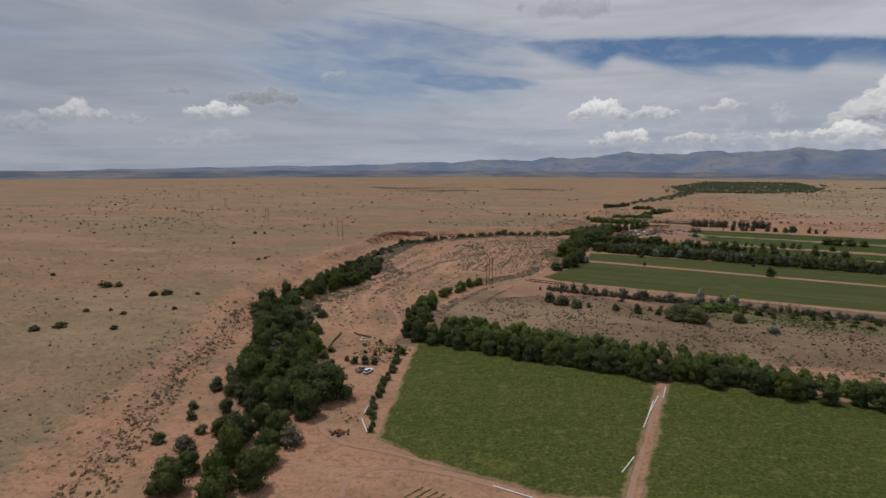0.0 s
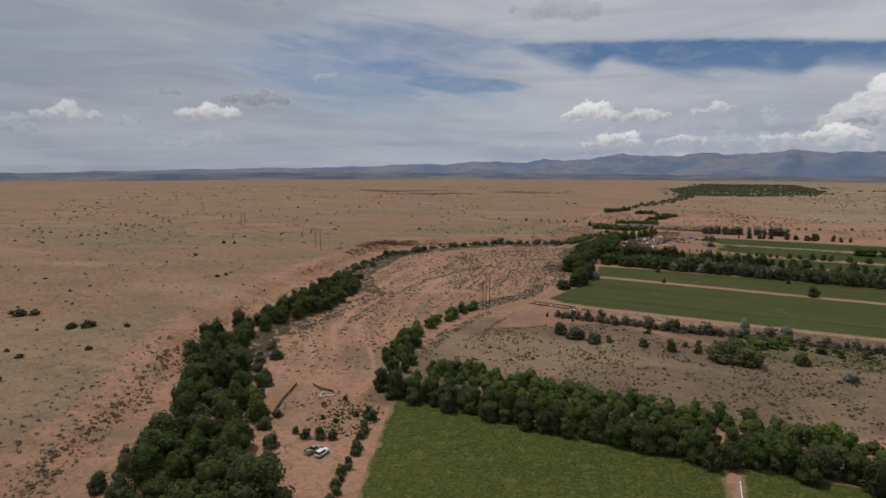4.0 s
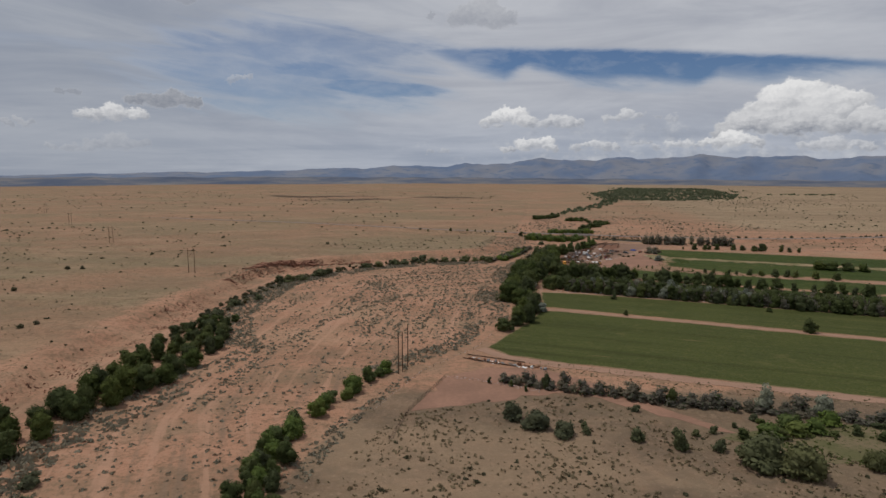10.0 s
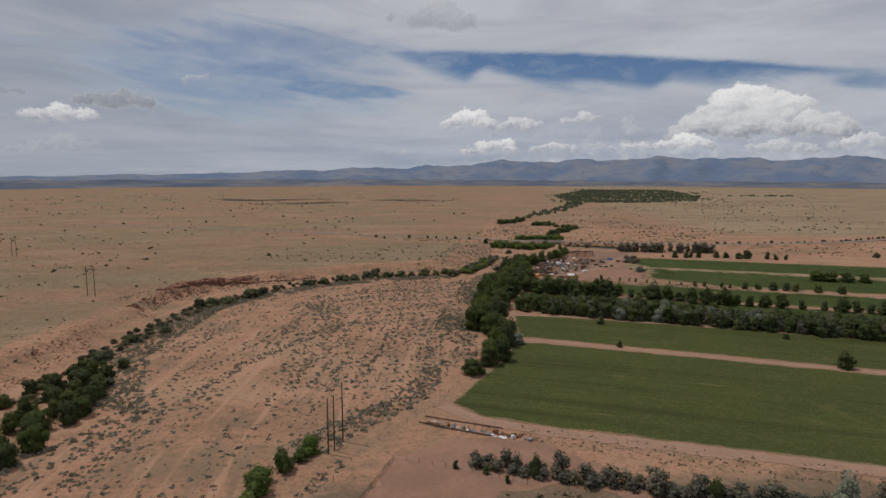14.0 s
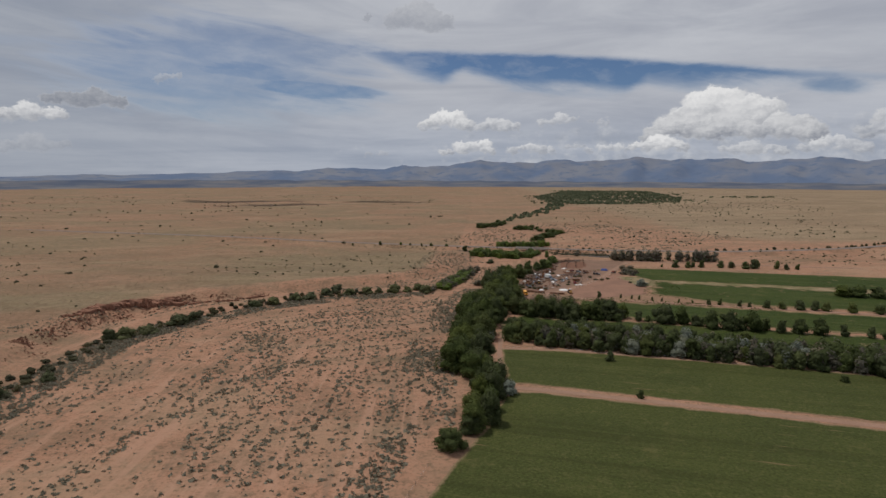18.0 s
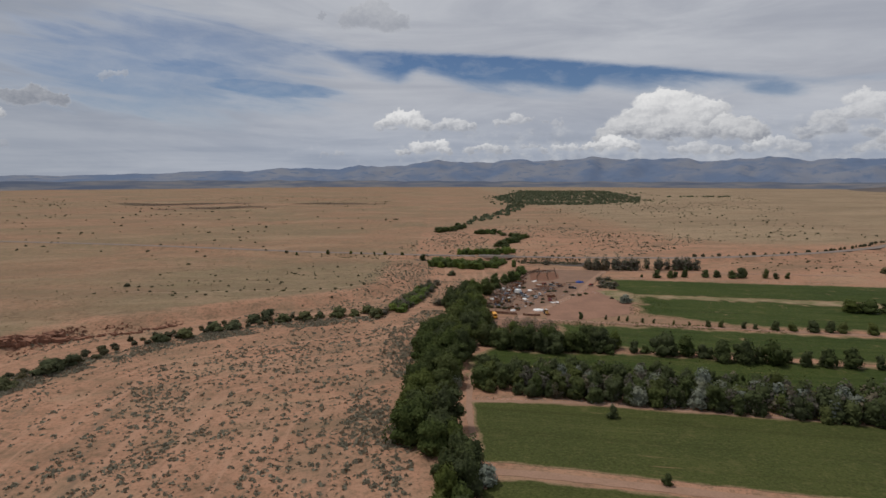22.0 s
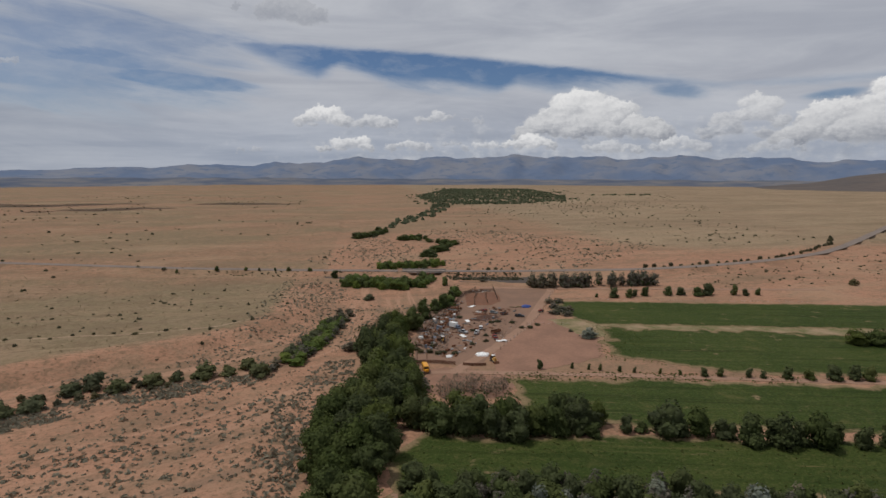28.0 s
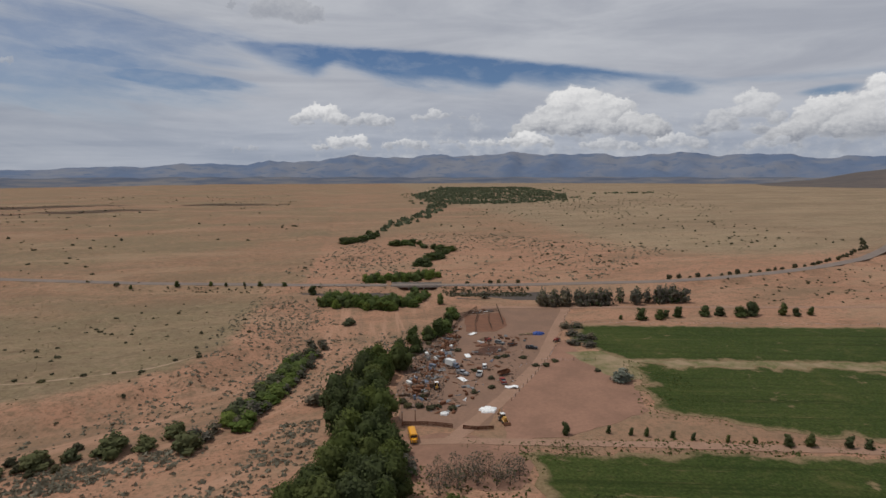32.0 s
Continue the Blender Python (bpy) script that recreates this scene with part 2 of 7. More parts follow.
    for a, foot, wide, tall, count, white, cover in (
            (29.3, 2.8, 7.4, 4.0, 46, 0.92, 0.95), (42.3, 2.8, 4.0, 3.0, 14, 0.80, 0.75), (50.8, 2.2, 6.8, 4.2, 34, 0.92, 0.95),
            (4.6, 4.1, 2.6, 1.5, 7, 1.15, 0.85), (2.6, 3.9, 1.4, 0.6, 3, 0.70, 0.55), (9.2, 4.0, 2.0, 1.1, 5, 1.05, 0.70), (14.7, 4.4, 2.4, 1.0, 5, 0.95, 0.60), (18.5, 4.4, 1.3, 0.5, 3, 0.7, 0.40),
            (6.6, 1.8, 2.8, 1.2, 6, 1.15, 0.80), (12.4, 1.8, 2.4, 1.0, 6, 1.05, 0.70), (16.3, 2.3, 1.2, 0.5, 3, 0.75, 0.50), (23.8, 2.0, 2.4, 1.2, 6, 1.2, 0.85),
            (19.4, 1.8, 2.4, 0.9, 5, 0.95, 0.60), (31.0, 1.6, 3.2, 1.1, 6, 0.95, 0.65), (37.0, 1.7, 3.0, 1.1, 6, 0.95, 0.65), (39.5, 3.2, 1.6, 0.8, 3, 0.7, 0.5), (44.5, 1.7, 2.6, 0.7, 5, 0.70, 0.55), (-2.5, 1.6, 1.8, 0.5, 3, 0.66, 0.40),
            (-26.5, 5.4, 3.0, 1.3, 7, 0.22, 0.90), (-30.4, 4.1, 3.0, 1.2, 6, 1.05, 0.85), (-33.4, 6.0, 1.2, 0.6, 3, 0.10, 0.5), (-20.5, 7.7, 1.2, 0.8, 3, 0.62, 0.45),
            (-30.5, 1.7, 2.8, 1.2, 6, 0.55, 0.40), (-34.0, 1.5, 2.2, 0.7, 4, 0.55, 0.36), (-41.2, 3.6, 2.4, 1.2, 5, 0.85, 0.65), (-37.6, 3.4, 1.8, 0.7, 4, 0.55, 0.50), (-45.5, 2.6, 2.6, 1.2, 5, 0.45, 0.50),
            (1.6, 13.0, 3.0, 2.2, 8, 0.36, 0.50), (-3.0, 13.5, 0.6, 0.6, 2, 0.12, 0.4), (-25.8, 13.8, 1.9, 1.4, 4, 0.25, 0.45)):
        own = []
        for k in range(count):
            u = (k + rng.uniform(0.1, 0.9)) / count * 2 - 1
            r = tall * (rng.uniform(0.16, 0.33) if count > 8 else rng.uniform(0.42, 0.62)) * (1.0 - 0.35 * abs(u))
            room = max(0.0, tall * (1 - abs(u) ** 3.0) * rng.uniform(0.78, 1.10) - 1.4 * r)
            own.append((a + u * wide * 0.86, foot + tall * rng.uniform(-0.10, 0.10) + r * 0.75 + room * rng.choice((1.0, 1.0, 0.7, 0.35, 0.1)), r * rng.uniform(1.25, 1.7) + 0.12 * wide / max(count, 4), r, foot, tall, white, cover))
        own.sort(key=lambda q: -q[1])
        puffs += own
    group = puff_group()
    lit, cover_all = socket(nt, 0.5), socket(nt, 0.0)
    for a, e, rw, rh, foot, tall, white, cover in puffs:
        n = nt.nodes.new("ShaderNodeGroup")
        n.node_tree = group
        values = (1 / rw, -a / rw, 1 / rh, -e / rh, white * (0.22 + 0.56 * (e - foot) / tall), white, cover)
        for k, v in enumerate(values):
            n.inputs[k].default_value = v
        for k, v in enumerate((wa, we, lit, cover_all)):
            nt.links.new(v, n.inputs[7 + k])
        lit, cover_all = n.outputs
    lit = calc(nt, "ADD", lit, calc(nt, "MULTIPLY", calc(nt, "SUBTRACT", fine, 0.5), 0.30), clamp=True)
    heap = blend(nt, lit, (0.225, 0.242, 0.285), (0.80, 0.795, 0.79))
    col = blend(nt, cover_all, col, heap)
    nt.links.new(col, bg.inputs[0])
    bg.inputs[1].default_value = 1.0


def span_flat(nt, v, lo, hi):
    n = nt.nodes.new("ShaderNodeMapRange")
    nt.links.new(v, n.inputs[0])
    n.inputs[1].default_value, n.inputs[2].default_value = lo, hi
    return n.outputs[0]


def nt_shift(nt, vector, by):
    n = nt.nodes.new("ShaderNodeVectorMath")
    n.operation = "ADD"
    nt.links.new(vector, n.inputs[0])
    n.inputs[1].default_value = by
    return n.outputs[0]


make_sky()
sun = new("sun", bpy.data.lights.new("sun", "SUN"))
sun.data.energy, sun.data.angle, sun.data.color = 2.05, radians(0.6), (1.0, 0.96, 0.90)
a, e = radians(SUN_AZ), radians(SUN_EL)
sun.matrix_world = look((math.sin(a) * math.cos(e) * 500, math.cos(a) * math.cos(e) * 500, math.sin(e) * 500), (0, 0, 0))

# ---------------------------------------------------------------- materials


def fresh(name, rough=0.9):
    mat = bpy.data.materials.new(name)
    mat.use_nodes = True
    nt = mat.node_tree
    bsdf = nt.nodes["Principled BSDF"]
    bsdf.inputs["Roughness"].default_value = rough
    bsdf.inputs["Specular IOR Level"].default_value = 0.08
    return mat, nt, bsdf


def place(nt):
    return nt.nodes.new("ShaderNodeNewGeometry").outputs["Position"]


def attr(nt, name):
    n = nt.nodes.new("ShaderNodeAttribute")
    n.attribute_name = name
    return n.outputs["Fac"]


def relief(nt, bsdf, height, strength, distance):
    n = nt.nodes.new("ShaderNodeBump")
    n.inputs["Strength"].default_value = strength
    n.inputs["Distance"].default_value = distance
    nt.links.new(height, n.inputs["Height"])
    nt.links.new(n.outputs[0], bsdf.inputs["Normal"])


def mottled(name, c1, c2, scale=1.0, fine=8.0, c3=None, rough=0.9, bump=0.3, dist=0.1, metal=0.0, per_piece=0.0):
    """A surface of two or three tones, mixed at two scales, with a grain."""
    mat, nt, bsdf = fresh(name, rough)
    p = place(nt)
    big = noisy(nt, p, scale, 4, 0.6)
    small = noisy(nt, p, fine, 3, 0.6)
    col = blend(nt, span(nt, big, 0.35, 0.65), c1, c2)
    if c3:
        col = blend(nt, span(nt, small, 0.52, 0.68), col, c3)
    else:
        col = blend(nt, span(nt, small, 0.3, 0.75, 0.0, 0.35), col, tuple(v * 0.55 for v in c1))
    if per_piece:
        info = nt.nodes.new("ShaderNodeObjectInfo").outputs["Random"]
        col = blend(nt, calc(nt, "MULTIPLY", info, per_piece), col, tuple(v * 0.4 for v in c1))
    nt.links.new(col, bsdf.inputs["Base Color"])
    bsdf.inputs["Metallic"].default_value = metal
    if bump:
        relief(nt, bsdf, small, bump, dist)
    return mat


def leaf(name, dark, light, dry=None):
    """Foliage: every tuft and every plant has a tone of its own."""
    mat, nt, bsdf = fresh(name, 0.75)
    isle = nt.nodes.new("ShaderNodeNewGeometry").outputs["Random Per Island"]
    own = nt.nodes.new("ShaderNodeObjectInfo").outputs["Random"]
    col = blend(nt, isle, dark, light)
    # one plant is darker, another greyer or yellower than the next
    mean = sum(dark) / 6 + sum(light) / 6
    other = calc(nt, "FRACT", calc(nt, "MULTIPLY", own, 7.31))
    third = calc(nt, "FRACT", calc(nt, "MULTIPLY", own, 23.7))
    col = blend(nt, calc(nt, "MULTIPLY", own, 0.38), col, tuple(v * 0.60 for v in dark))
    col = blend(nt, calc(nt, "MULTIPLY", other, 0.45), col, (mean * 1.05, mean * 1.05, mean * 0.78))
    col = blend(nt, span(nt, third, 0.60, 1.0, 0.0, 0.40), col, (light[0] * 1.35, light[1] * 1.2, light[2] * 0.9))
    col = blend(nt, span(nt, noisy(nt, place(nt), 0.35, 2), 0.4, 0.7, 0.0, 0.25), col, light)
    if dry:
        col = blend(nt, calc(nt, "GREATER_THAN", isle, 0.86), col, dry)
    nt.links.new(col, bsdf.inputs["Base Color"])
    # thin leaves let some light through
    glow = nt.nodes.new("ShaderNodeBsdfTranslucent")
    nt.links.new(col, glow.inputs["Color"])
    both = nt.nodes.new("ShaderNodeMixShader")
    both.inputs[0].default_value = 0.38
    nt.links.new(bsdf.outputs[0], both.inputs[1])
    nt.links.new(glow.outputs[0], both.inputs[2])
    nt.links.new(both.outputs[0], nt.nodes["Material Output"].inputs["Surface"])
    return mat


def plain(name, c, rough=0.5, metal=0.0, spec=0.5, wear=0.25, scale=6.0):
    mat, nt, bsdf = fresh(name, rough)
    bsdf.inputs["Specular IOR Level"].default_value = spec
    bsdf.inputs["Metallic"].default_value = metal
    n = noisy(nt, place(nt), scale, 5, 0.65)
    dust = blend(nt, span(nt, n, 0.5, 0.75, 0.0, wear), c, (0.30, 0.19, 0.13))
    nt.links.new(dust, bsdf.inputs["Base Color"])
    return mat


def ground_material():
    mat, nt, bsdf = fresh("ground_soil", 0.98)
    p = place(nt)
    huge = noisy(nt, scaled(nt, p, 1, 2.2, 1), 0.0032, 6, 0.6, 0.4)
    big = noisy(nt, scaled(nt, p, 1, 1.8, 1), 0.018, 6, 0.65, 0.5)
    mid = noisy(nt, p, 0.14, 6, 0.68)
    small = noisy(nt, p, 0.8, 5, 0.7)
    patch = noisy(nt, p, 0.36, 5, 0.7)
    red = blend(nt, span(nt, big, 0.35, 0.65), (0.425, 0.226, 0.150), (0.355, 0.192, 0.127))
    dry = blend(nt, span(nt, huge, 0.40, 0.60), (0.222, 0.172, 0.106), (0.296, 0.174, 0.113))
    pale = blend(nt, span(nt, huge, 0.4, 0.6), (0.325, 0.245, 0.162), (0.275, 0.198, 0.132))
    scrub = blend(nt, span(nt, mid, 0.4, 0.6), (0.128, 0.096, 0.068), (0.180, 0.125, 0.088))
    edge = calc(nt, "MULTIPLY", calc(nt, "SUBTRACT", mid, 0.5), 0.9)

    def zone(name):
        return span(nt, calc(nt, "ADD", attr(nt, name), edge), 0.3, 0.7)

    col = blend(nt, zone("dry"), red, dry)
    col = blend(nt, zone("pale"), col, pale)
    col = blend(nt, zone("scrub"), col, scrub)
    # thin grey green scrub in drifts
    drift = noisy(nt, scaled(nt, p, 1, 1.5, 1), 0.045, 6, 0.68, 0.6)
    col = blend(nt, span(nt, drift, 0.48, 0.64, 0.0, 0.42), col, (0.200, 0.152, 0.102))
    # broad tones, then tufts and stones
    col = blend(nt, span(nt, big, 0.50, 0.68, 0.0, 0.45), col, (0.190, 0.122, 0.080))
    col = blend(nt, span(nt, big, 0.50, 0.30, 0.0, 0.45), col, (0.335, 0.215, 0.148))
    col = blend(nt, span(nt, mid, 0.50, 0.68, 0.0, 0.50), col, (0.170, 0.112, 0.072))
    col = blend(nt, span(nt, mid, 0.46, 0.30, 0.0, 0.40), col, (0.345, 0.225, 0.158))
    col = blend(nt, span(nt, patch, 0.51, 0.62, 0.0, 0.52), col, (0.150, 0.106, 0.069))
    col = blend(nt, span(nt, patch, 0.45, 0.32, 0.0, 0.35), col, (0.350, 0.235, 0.165))
    col = blend(nt, span(nt, small, 0.50, 0.66, 0.0, 0.62), col, (0.135, 0.092, 0.058))
    col = blend(nt, span(nt, small, 0.45, 0.32, 0.0, 0.40), col, (0.36, 0.245, 0.172))
    # broad bands of dry grass and bare soil
    bands = noisy(nt, scaled(nt, p, 1, 2.6, 1), 0.0068, 5, 0.62, 0.6)
    col = blend(nt, span(nt, bands, 0.50, 0.66, 0.0, 0.50), col, (0.190, 0.142, 0.092))
    col = blend(nt, span(nt, bands, 0.48, 0.34, 0.0, 0.42), col, (0.345, 0.238, 0.158))
    # sandy channels and darker bars that follow the bed of the wash
    xyz = nt.nodes.new("ShaderNodeSeparateXYZ")
    nt.links.new(p, xyz.inputs[0])
    bed = nt.nodes.new("ShaderNodeCombineXYZ")
    nt.links.new(calc(nt, "MULTIPLY", attr(nt, "off"), 0.16), bed.inputs[0])
    nt.links.new(calc(nt, "MULTIPLY", xyz.outputs[1], 0.012), bed.inputs[1])
    flow = noisy(nt, bed.outputs[0], 1.0, 5, 0.62, 0.3)
    wash = attr(nt, "wash")
    col = blend(nt, calc(nt, "MULTIPLY", wash, span(nt, flow, 0.54, 0.68, 0.0, 0.60)), col, (0.205, 0.140, 0.100))
    col = blend(nt, calc(nt, "MULTIPLY", wash, span(nt, flow, 0.48, 0.36, 0.0, 0.65)), col, (0.425, 0.248, 0.172))
    # shallow rills on the plateau
    rill = noisy(nt, scaled(nt, p, 1, 2.4, 1), 0.0085, 6, 0.55, 0.9)
    line = span(nt, calc(nt, "ABSOLUTE", calc(nt, "SUBTRACT", rill, 0.5)), 0.010, 0.0, 0.0, 0.55)
    line = calc(nt, "MULTIPLY", calc(nt, "MULTIPLY", line, attr(nt, "dry")), span(nt, patch, 0.40, 0.58))
    col = blend(nt, line, col, (0.150, 0.098, 0.066))
    edge_of = span(nt, calc(nt, "SUBTRACT", rill, 0.5), 0.010, 0.016, 0.0, 0.30)
    far_edge = span(nt, calc(nt, "SUBTRACT", rill, 0.5), 0.034, 0.018)
    col = blend(nt, calc(nt, "MULTIPLY", calc(nt, "MULTIPLY", edge_of, far_edge), attr(nt, "dry")), col, (0.345, 0.250, 0.165))
    warm = nt.nodes.new("ShaderNodeVectorMath")
    warm.operation = "MULTIPLY"
    nt.links.new(col, warm.inputs[0])
    warm.inputs[1].default_value = (0.96, 0.955, 0.915)
    nt.links.new(warm.outputs[0], bsdf.inputs["Base Color"])
    relief(nt, bsdf, calc(nt, "ADD", calc(nt, "MULTIPLY", mid, 2.0), small), 0.7, 0.5)
    return mat


M_GROUND = ground_material()
M_BARE = mottled("bare_red_soil", (0.300, 0.168, 0.116), (0.235, 0.135, 0.094), 0.06, 0.7, bump=0.3, dist=0.2)
M_YARD = mottled("trampled_yard_soil", (0.251, 0.152, 0.106), (0.213, 0.133, 0.095), 0.08, 0.8, bump=0.3, dist=0.2)
M_SANDY = mottled("pale_loose_sand", (0.360, 0.262, 0.175), (0.300, 0.200, 0.135), 0.15, 1.1, bump=0.3, dist=0.1)
M_TRACK = mottled("dirt_track", (0.334, 0.205, 0.144), (0.296, 0.182, 0.125), 0.12, 1.2, bump=0.2, dist=0.1)
M_WEEDS = mottled("weedy_soil", (0.105, 0.098, 0.045), (0.165, 0.125, 0.075), 0.10, 0.9, (0.08, 0.08, 0.034), bump=0.4, dist=0.2)
M_SAND = mottled("dry_pale_grass", (0.30, 0.215, 0.135), (0.13, 0.125, 0.052), 0.09, 0.7, (0.25, 0.19, 0.115), bump=0.3, dist=0.2)


def crop_material(name, a, b, c, rows=0.0, turn=0.0, fleck=0.55, worn=2.0, bare=0.0):
    mat, nt, bsdf = fresh(name, 0.9)
    p = place(nt)
    big = noisy(nt, p, 0.022, 5, 0.62)
    mid = noisy(nt, p, 0.30, 5, 0.7)
    small = noisy(nt, p, 1.1, 5, 0.72)
    col = blend(nt, span(nt, big, 0.35, 0.65), a, b)
    col = blend(nt, span(nt, mid, 0.50, 0.66, 0.0, fleck), col, c)
    col = blend(nt, span(nt, small, 0.48, 0.62, 0.0, fleck + 0.1), col, tuple(v * 0.38 for v in a))
    col = blend(nt, span(nt, small, 0.46, 0.34, 0.0, fleck), col, tuple(v * 1.25 for v in c))
    col = blend(nt, span(nt, noisy(nt, p, 0.045, 6, 0.72), 0.57, 0.70, 0.0, 0.65), col, c)
    if rows:
        rot = nt.nodes.new("ShaderNodeMapping")
        rot.inputs["Rotation"].default_value = (0, 0, radians(turn))
        nt.links.new(p, rot.inputs["Vector"])
        band = noisy(nt, scaled(nt, rot.outputs[0], 0.03, 1.0, 0.0), rows, 4, 0.65)
        col = blend(nt, span(nt, band, 0.48, 0.70, 0.0, 0.65), col, tuple(v * 0.55 for v in a))
        col = blend(nt, span(nt, band, 0.42, 0.30, 0.0, 0.45), col, c)
        # thin dry scars along the mowing
        scar = noisy(nt, scaled(nt, rot.outputs[0], 0.045, 1.0, 0.0), 0.55, 3, 0.6, 0.4)
        where = noisy(nt, p, 0.028, 3, 0.5)
        col = blend(nt, calc(nt, "MULTIPLY", span(nt, scar, 0.62, 0.70, 0.0, 0.75), span(nt, where, 0.54, 0.66)), col, (0.245, 0.165, 0.085))
    # dry and bare patches, most of them towards the edge
    loose = noisy(nt, p, 0.075, 6, 0.70, 0.5)
    rim = calc(nt, "ADD", attr(nt, "inner"), calc(nt, "MULTIPLY", calc(nt, "SUBTRACT", loose, 0.5), worn * 5.0))
    thin = span(nt, rim, worn * 1.3, worn * 0.2, 0.0, 0.85)
    if bare:
        thin = calc(nt, "MAXIMUM", thin, span(nt, loose, 0.70 - bare, 0.80 - bare, 0.0, 0.80))
    col = blend(nt, thin, col, blend(nt, span(nt, small, 0.4, 0.6), (0.270, 0.190, 0.108), (0.205, 0.140, 0.080)))
    nt.links.new(col, bsdf.inputs["Base Color"])
    relief(nt, bsdf, small, 0.8, 0.5)
    return mat


M_CROP = crop_material("leafy_field_crop", (0.070, 0.082, 0.019), (0.054, 0.070, 0.016), (0.145, 0.132, 0.036), worn=1.2)
M_HAY = crop_material("young_hay", (0.070, 0.079, 0.023), (0.057, 0.067, 0.020), (0.122, 0.112, 0.042), 0.12, 19, 0.36, worn=1.0)
M_MEADOW = crop_material("meadow_grass", (0.037, 0.057, 0.013), (0.052, 0.070, 0.017), (0.108, 0.100, 0.035), 0.25, 19, 0.4, worn=2.6, bare=0.10)

L_DARK = leaf("cottonwood_leaves", (0.048, 0.066, 0.018), (0.116, 0.146, 0.043))
L_MID = leaf("elm_leaves", (0.052, 0.070, 0.021), (0.120, 0.145, 0.050))
L_BRIGHT = leaf("willow_leaves", (0.074, 0.112, 0.024), (0.165, 0.215, 0.052))
L_SILVER = leaf("russian_olive_leaves", (0.150, 0.170, 0.130), (0.300, 0.325, 0.270))
L_GREY = leaf("bare_tamarisk_twigs", (0.108, 0.095, 0.072), (0.215, 0.190, 0.150), (0.07, 0.09, 0.038))
L_SAGE = leaf("sagebrush_leaves", (0.215, 0.178, 0.126), (0.330, 0.280, 0.202), (0.27, 0.195, 0.130))
L_JUNIPER = leaf("juniper_leaves", (0.062, 0.062, 0.032), (0.135, 0.120, 0.066))
# leaves of the distant belt, with haze mixed in as a paler greyish green
L_FAR = leaf("hazed_wood_leaves", (0.105, 0.128, 0.064), (0.175, 0.200, 0.108))
L_DULL = leaf("dull_willow_leaves", (0.080, 0.092, 0.040), (0.150, 0.160, 0.078))
L_TUFT = leaf("dry_bunch_grass", (0.17, 0.135, 0.080), (0.29, 0.225, 0.135))
M_BARK = mottled("rough_bark", (0.13, 0.095, 0.065), (0.19, 0.15, 0.11), 2.0, 12, bump=0.6, dist=0.05)
# distance haze is put into the slopes' colour as a pale blue
M_MOUNT = mottled("far_slopes_haze_blue", (0.118, 0.158, 0.240), (0.190, 0.203, 0.240), 0.0030, 0.013, (0.112, 0.148, 0.222), bump=0.0, rough=1.0)
# the flats carry cloud shade and haze in their dark blue colour
M_FORELAND = mottled("far_flats_shade_blue", (0.072, 0.090, 0.132), (0.175, 0.165, 0.165), 0.0026, 0.010, (0.092, 0.108, 0.145), bump=0.0, rough=1.0)
M_HILL = mottled("brown_hill_slopes", (0.135, 0.110, 0.098), (0.105, 0.092, 0.088), 0.004, 0.03, bump=0.0, rough=1.0)
M_CLOUD = plain("cloud_vapour", (0.85, 0.85, 0.86), 1.0, wear=0.0)
M_CLIFF = mottled("red_sandstone", (0.300, 0.152, 0.100), (0.210, 0.110, 0.076), 0.25, 1.6, bump=0.7, dist=0.3)

# ---------------------------------------------------------------- building blocks
RNG = np.random.default_rng(7)


def mesh_of(name, verts, faces, mat, smooth=False):
    me = bpy.data.meshes.new(name)
    me.from_pydata(verts, [], faces)
    me.materials.append(mat)
    if smooth:
        me.polygons.foreach_set("use_smooth", [True] * len(me.polygons))
    me.update()
    return me


def tri_mesh(name, verts, tris, mat):
    """A large mesh of triangles, from arrays."""
    me = bpy.data.meshes.new(name)
    verts, tris = np.asarray(verts, np.float32), np.asarray(tris, np.int32)
    me.vertices.add(len(verts))
    me.vertices.foreach_set("co", verts.ravel())
    me.loops.add(tris.size)
    me.loops.foreach_set("vertex_index", tris.ravel())
    me.polygons.add(len(tris))
    me.polygons.foreach_set("loop_start", np.arange(0, tris.size, 3, dtype=np.int32))
    me.materials.append(mat)
    me.update(calc_edges=True)
    return me


def part(name, bm, material, parent, label=""):
    me = bpy.data.meshes.new(name)
    bm.to_mesh(me)
    bm.free()
    me.materials.append(material)
    ob = new(name, me)
    ob.parent = parent
    return tagged(ob, label)


def hang(name, mesh, parent, m=None, label=""):
    """A ready mesh as a part of a thing."""
    ob = new(name, mesh)
    ob.parent = parent
    if m is not None:
        ob.matrix_basis = m
    return tagged(ob, label)


def thing(name, m, label, category, group="", kind=""):
    ob = new(name)
    ob.empty_display_size = 0.5
    ob.matrix_basis = m
    return tagged(ob, label, category, group, kind)


def far_from(pts, line):
    """Signed distance of points to a polyline: positive on its left."""
    pts, line = np.asarray(pts, float), np.asarray(line, float)
    best, sign = np.full(len(pts), 1e9), np.ones(len(pts))
    for a, b in zip(line[:-1], line[1:]):
        ab = b - a
        ap = pts - a
        k = np.clip((ap @ ab) / (ab @ ab), 0, 1)
        q = ap - k[:, None] * ab
        dd = np.hypot(q[:, 0], q[:, 1])
        s = np.where(ab[0] * ap[:, 1] - ab[1] * ap[:, 0] >= 0, 1.0, -1.0)
        hit = dd < best - 1e-6
        best, sign = np.where(hit, dd, best), np.where(hit, s, sign)
    return best * sign


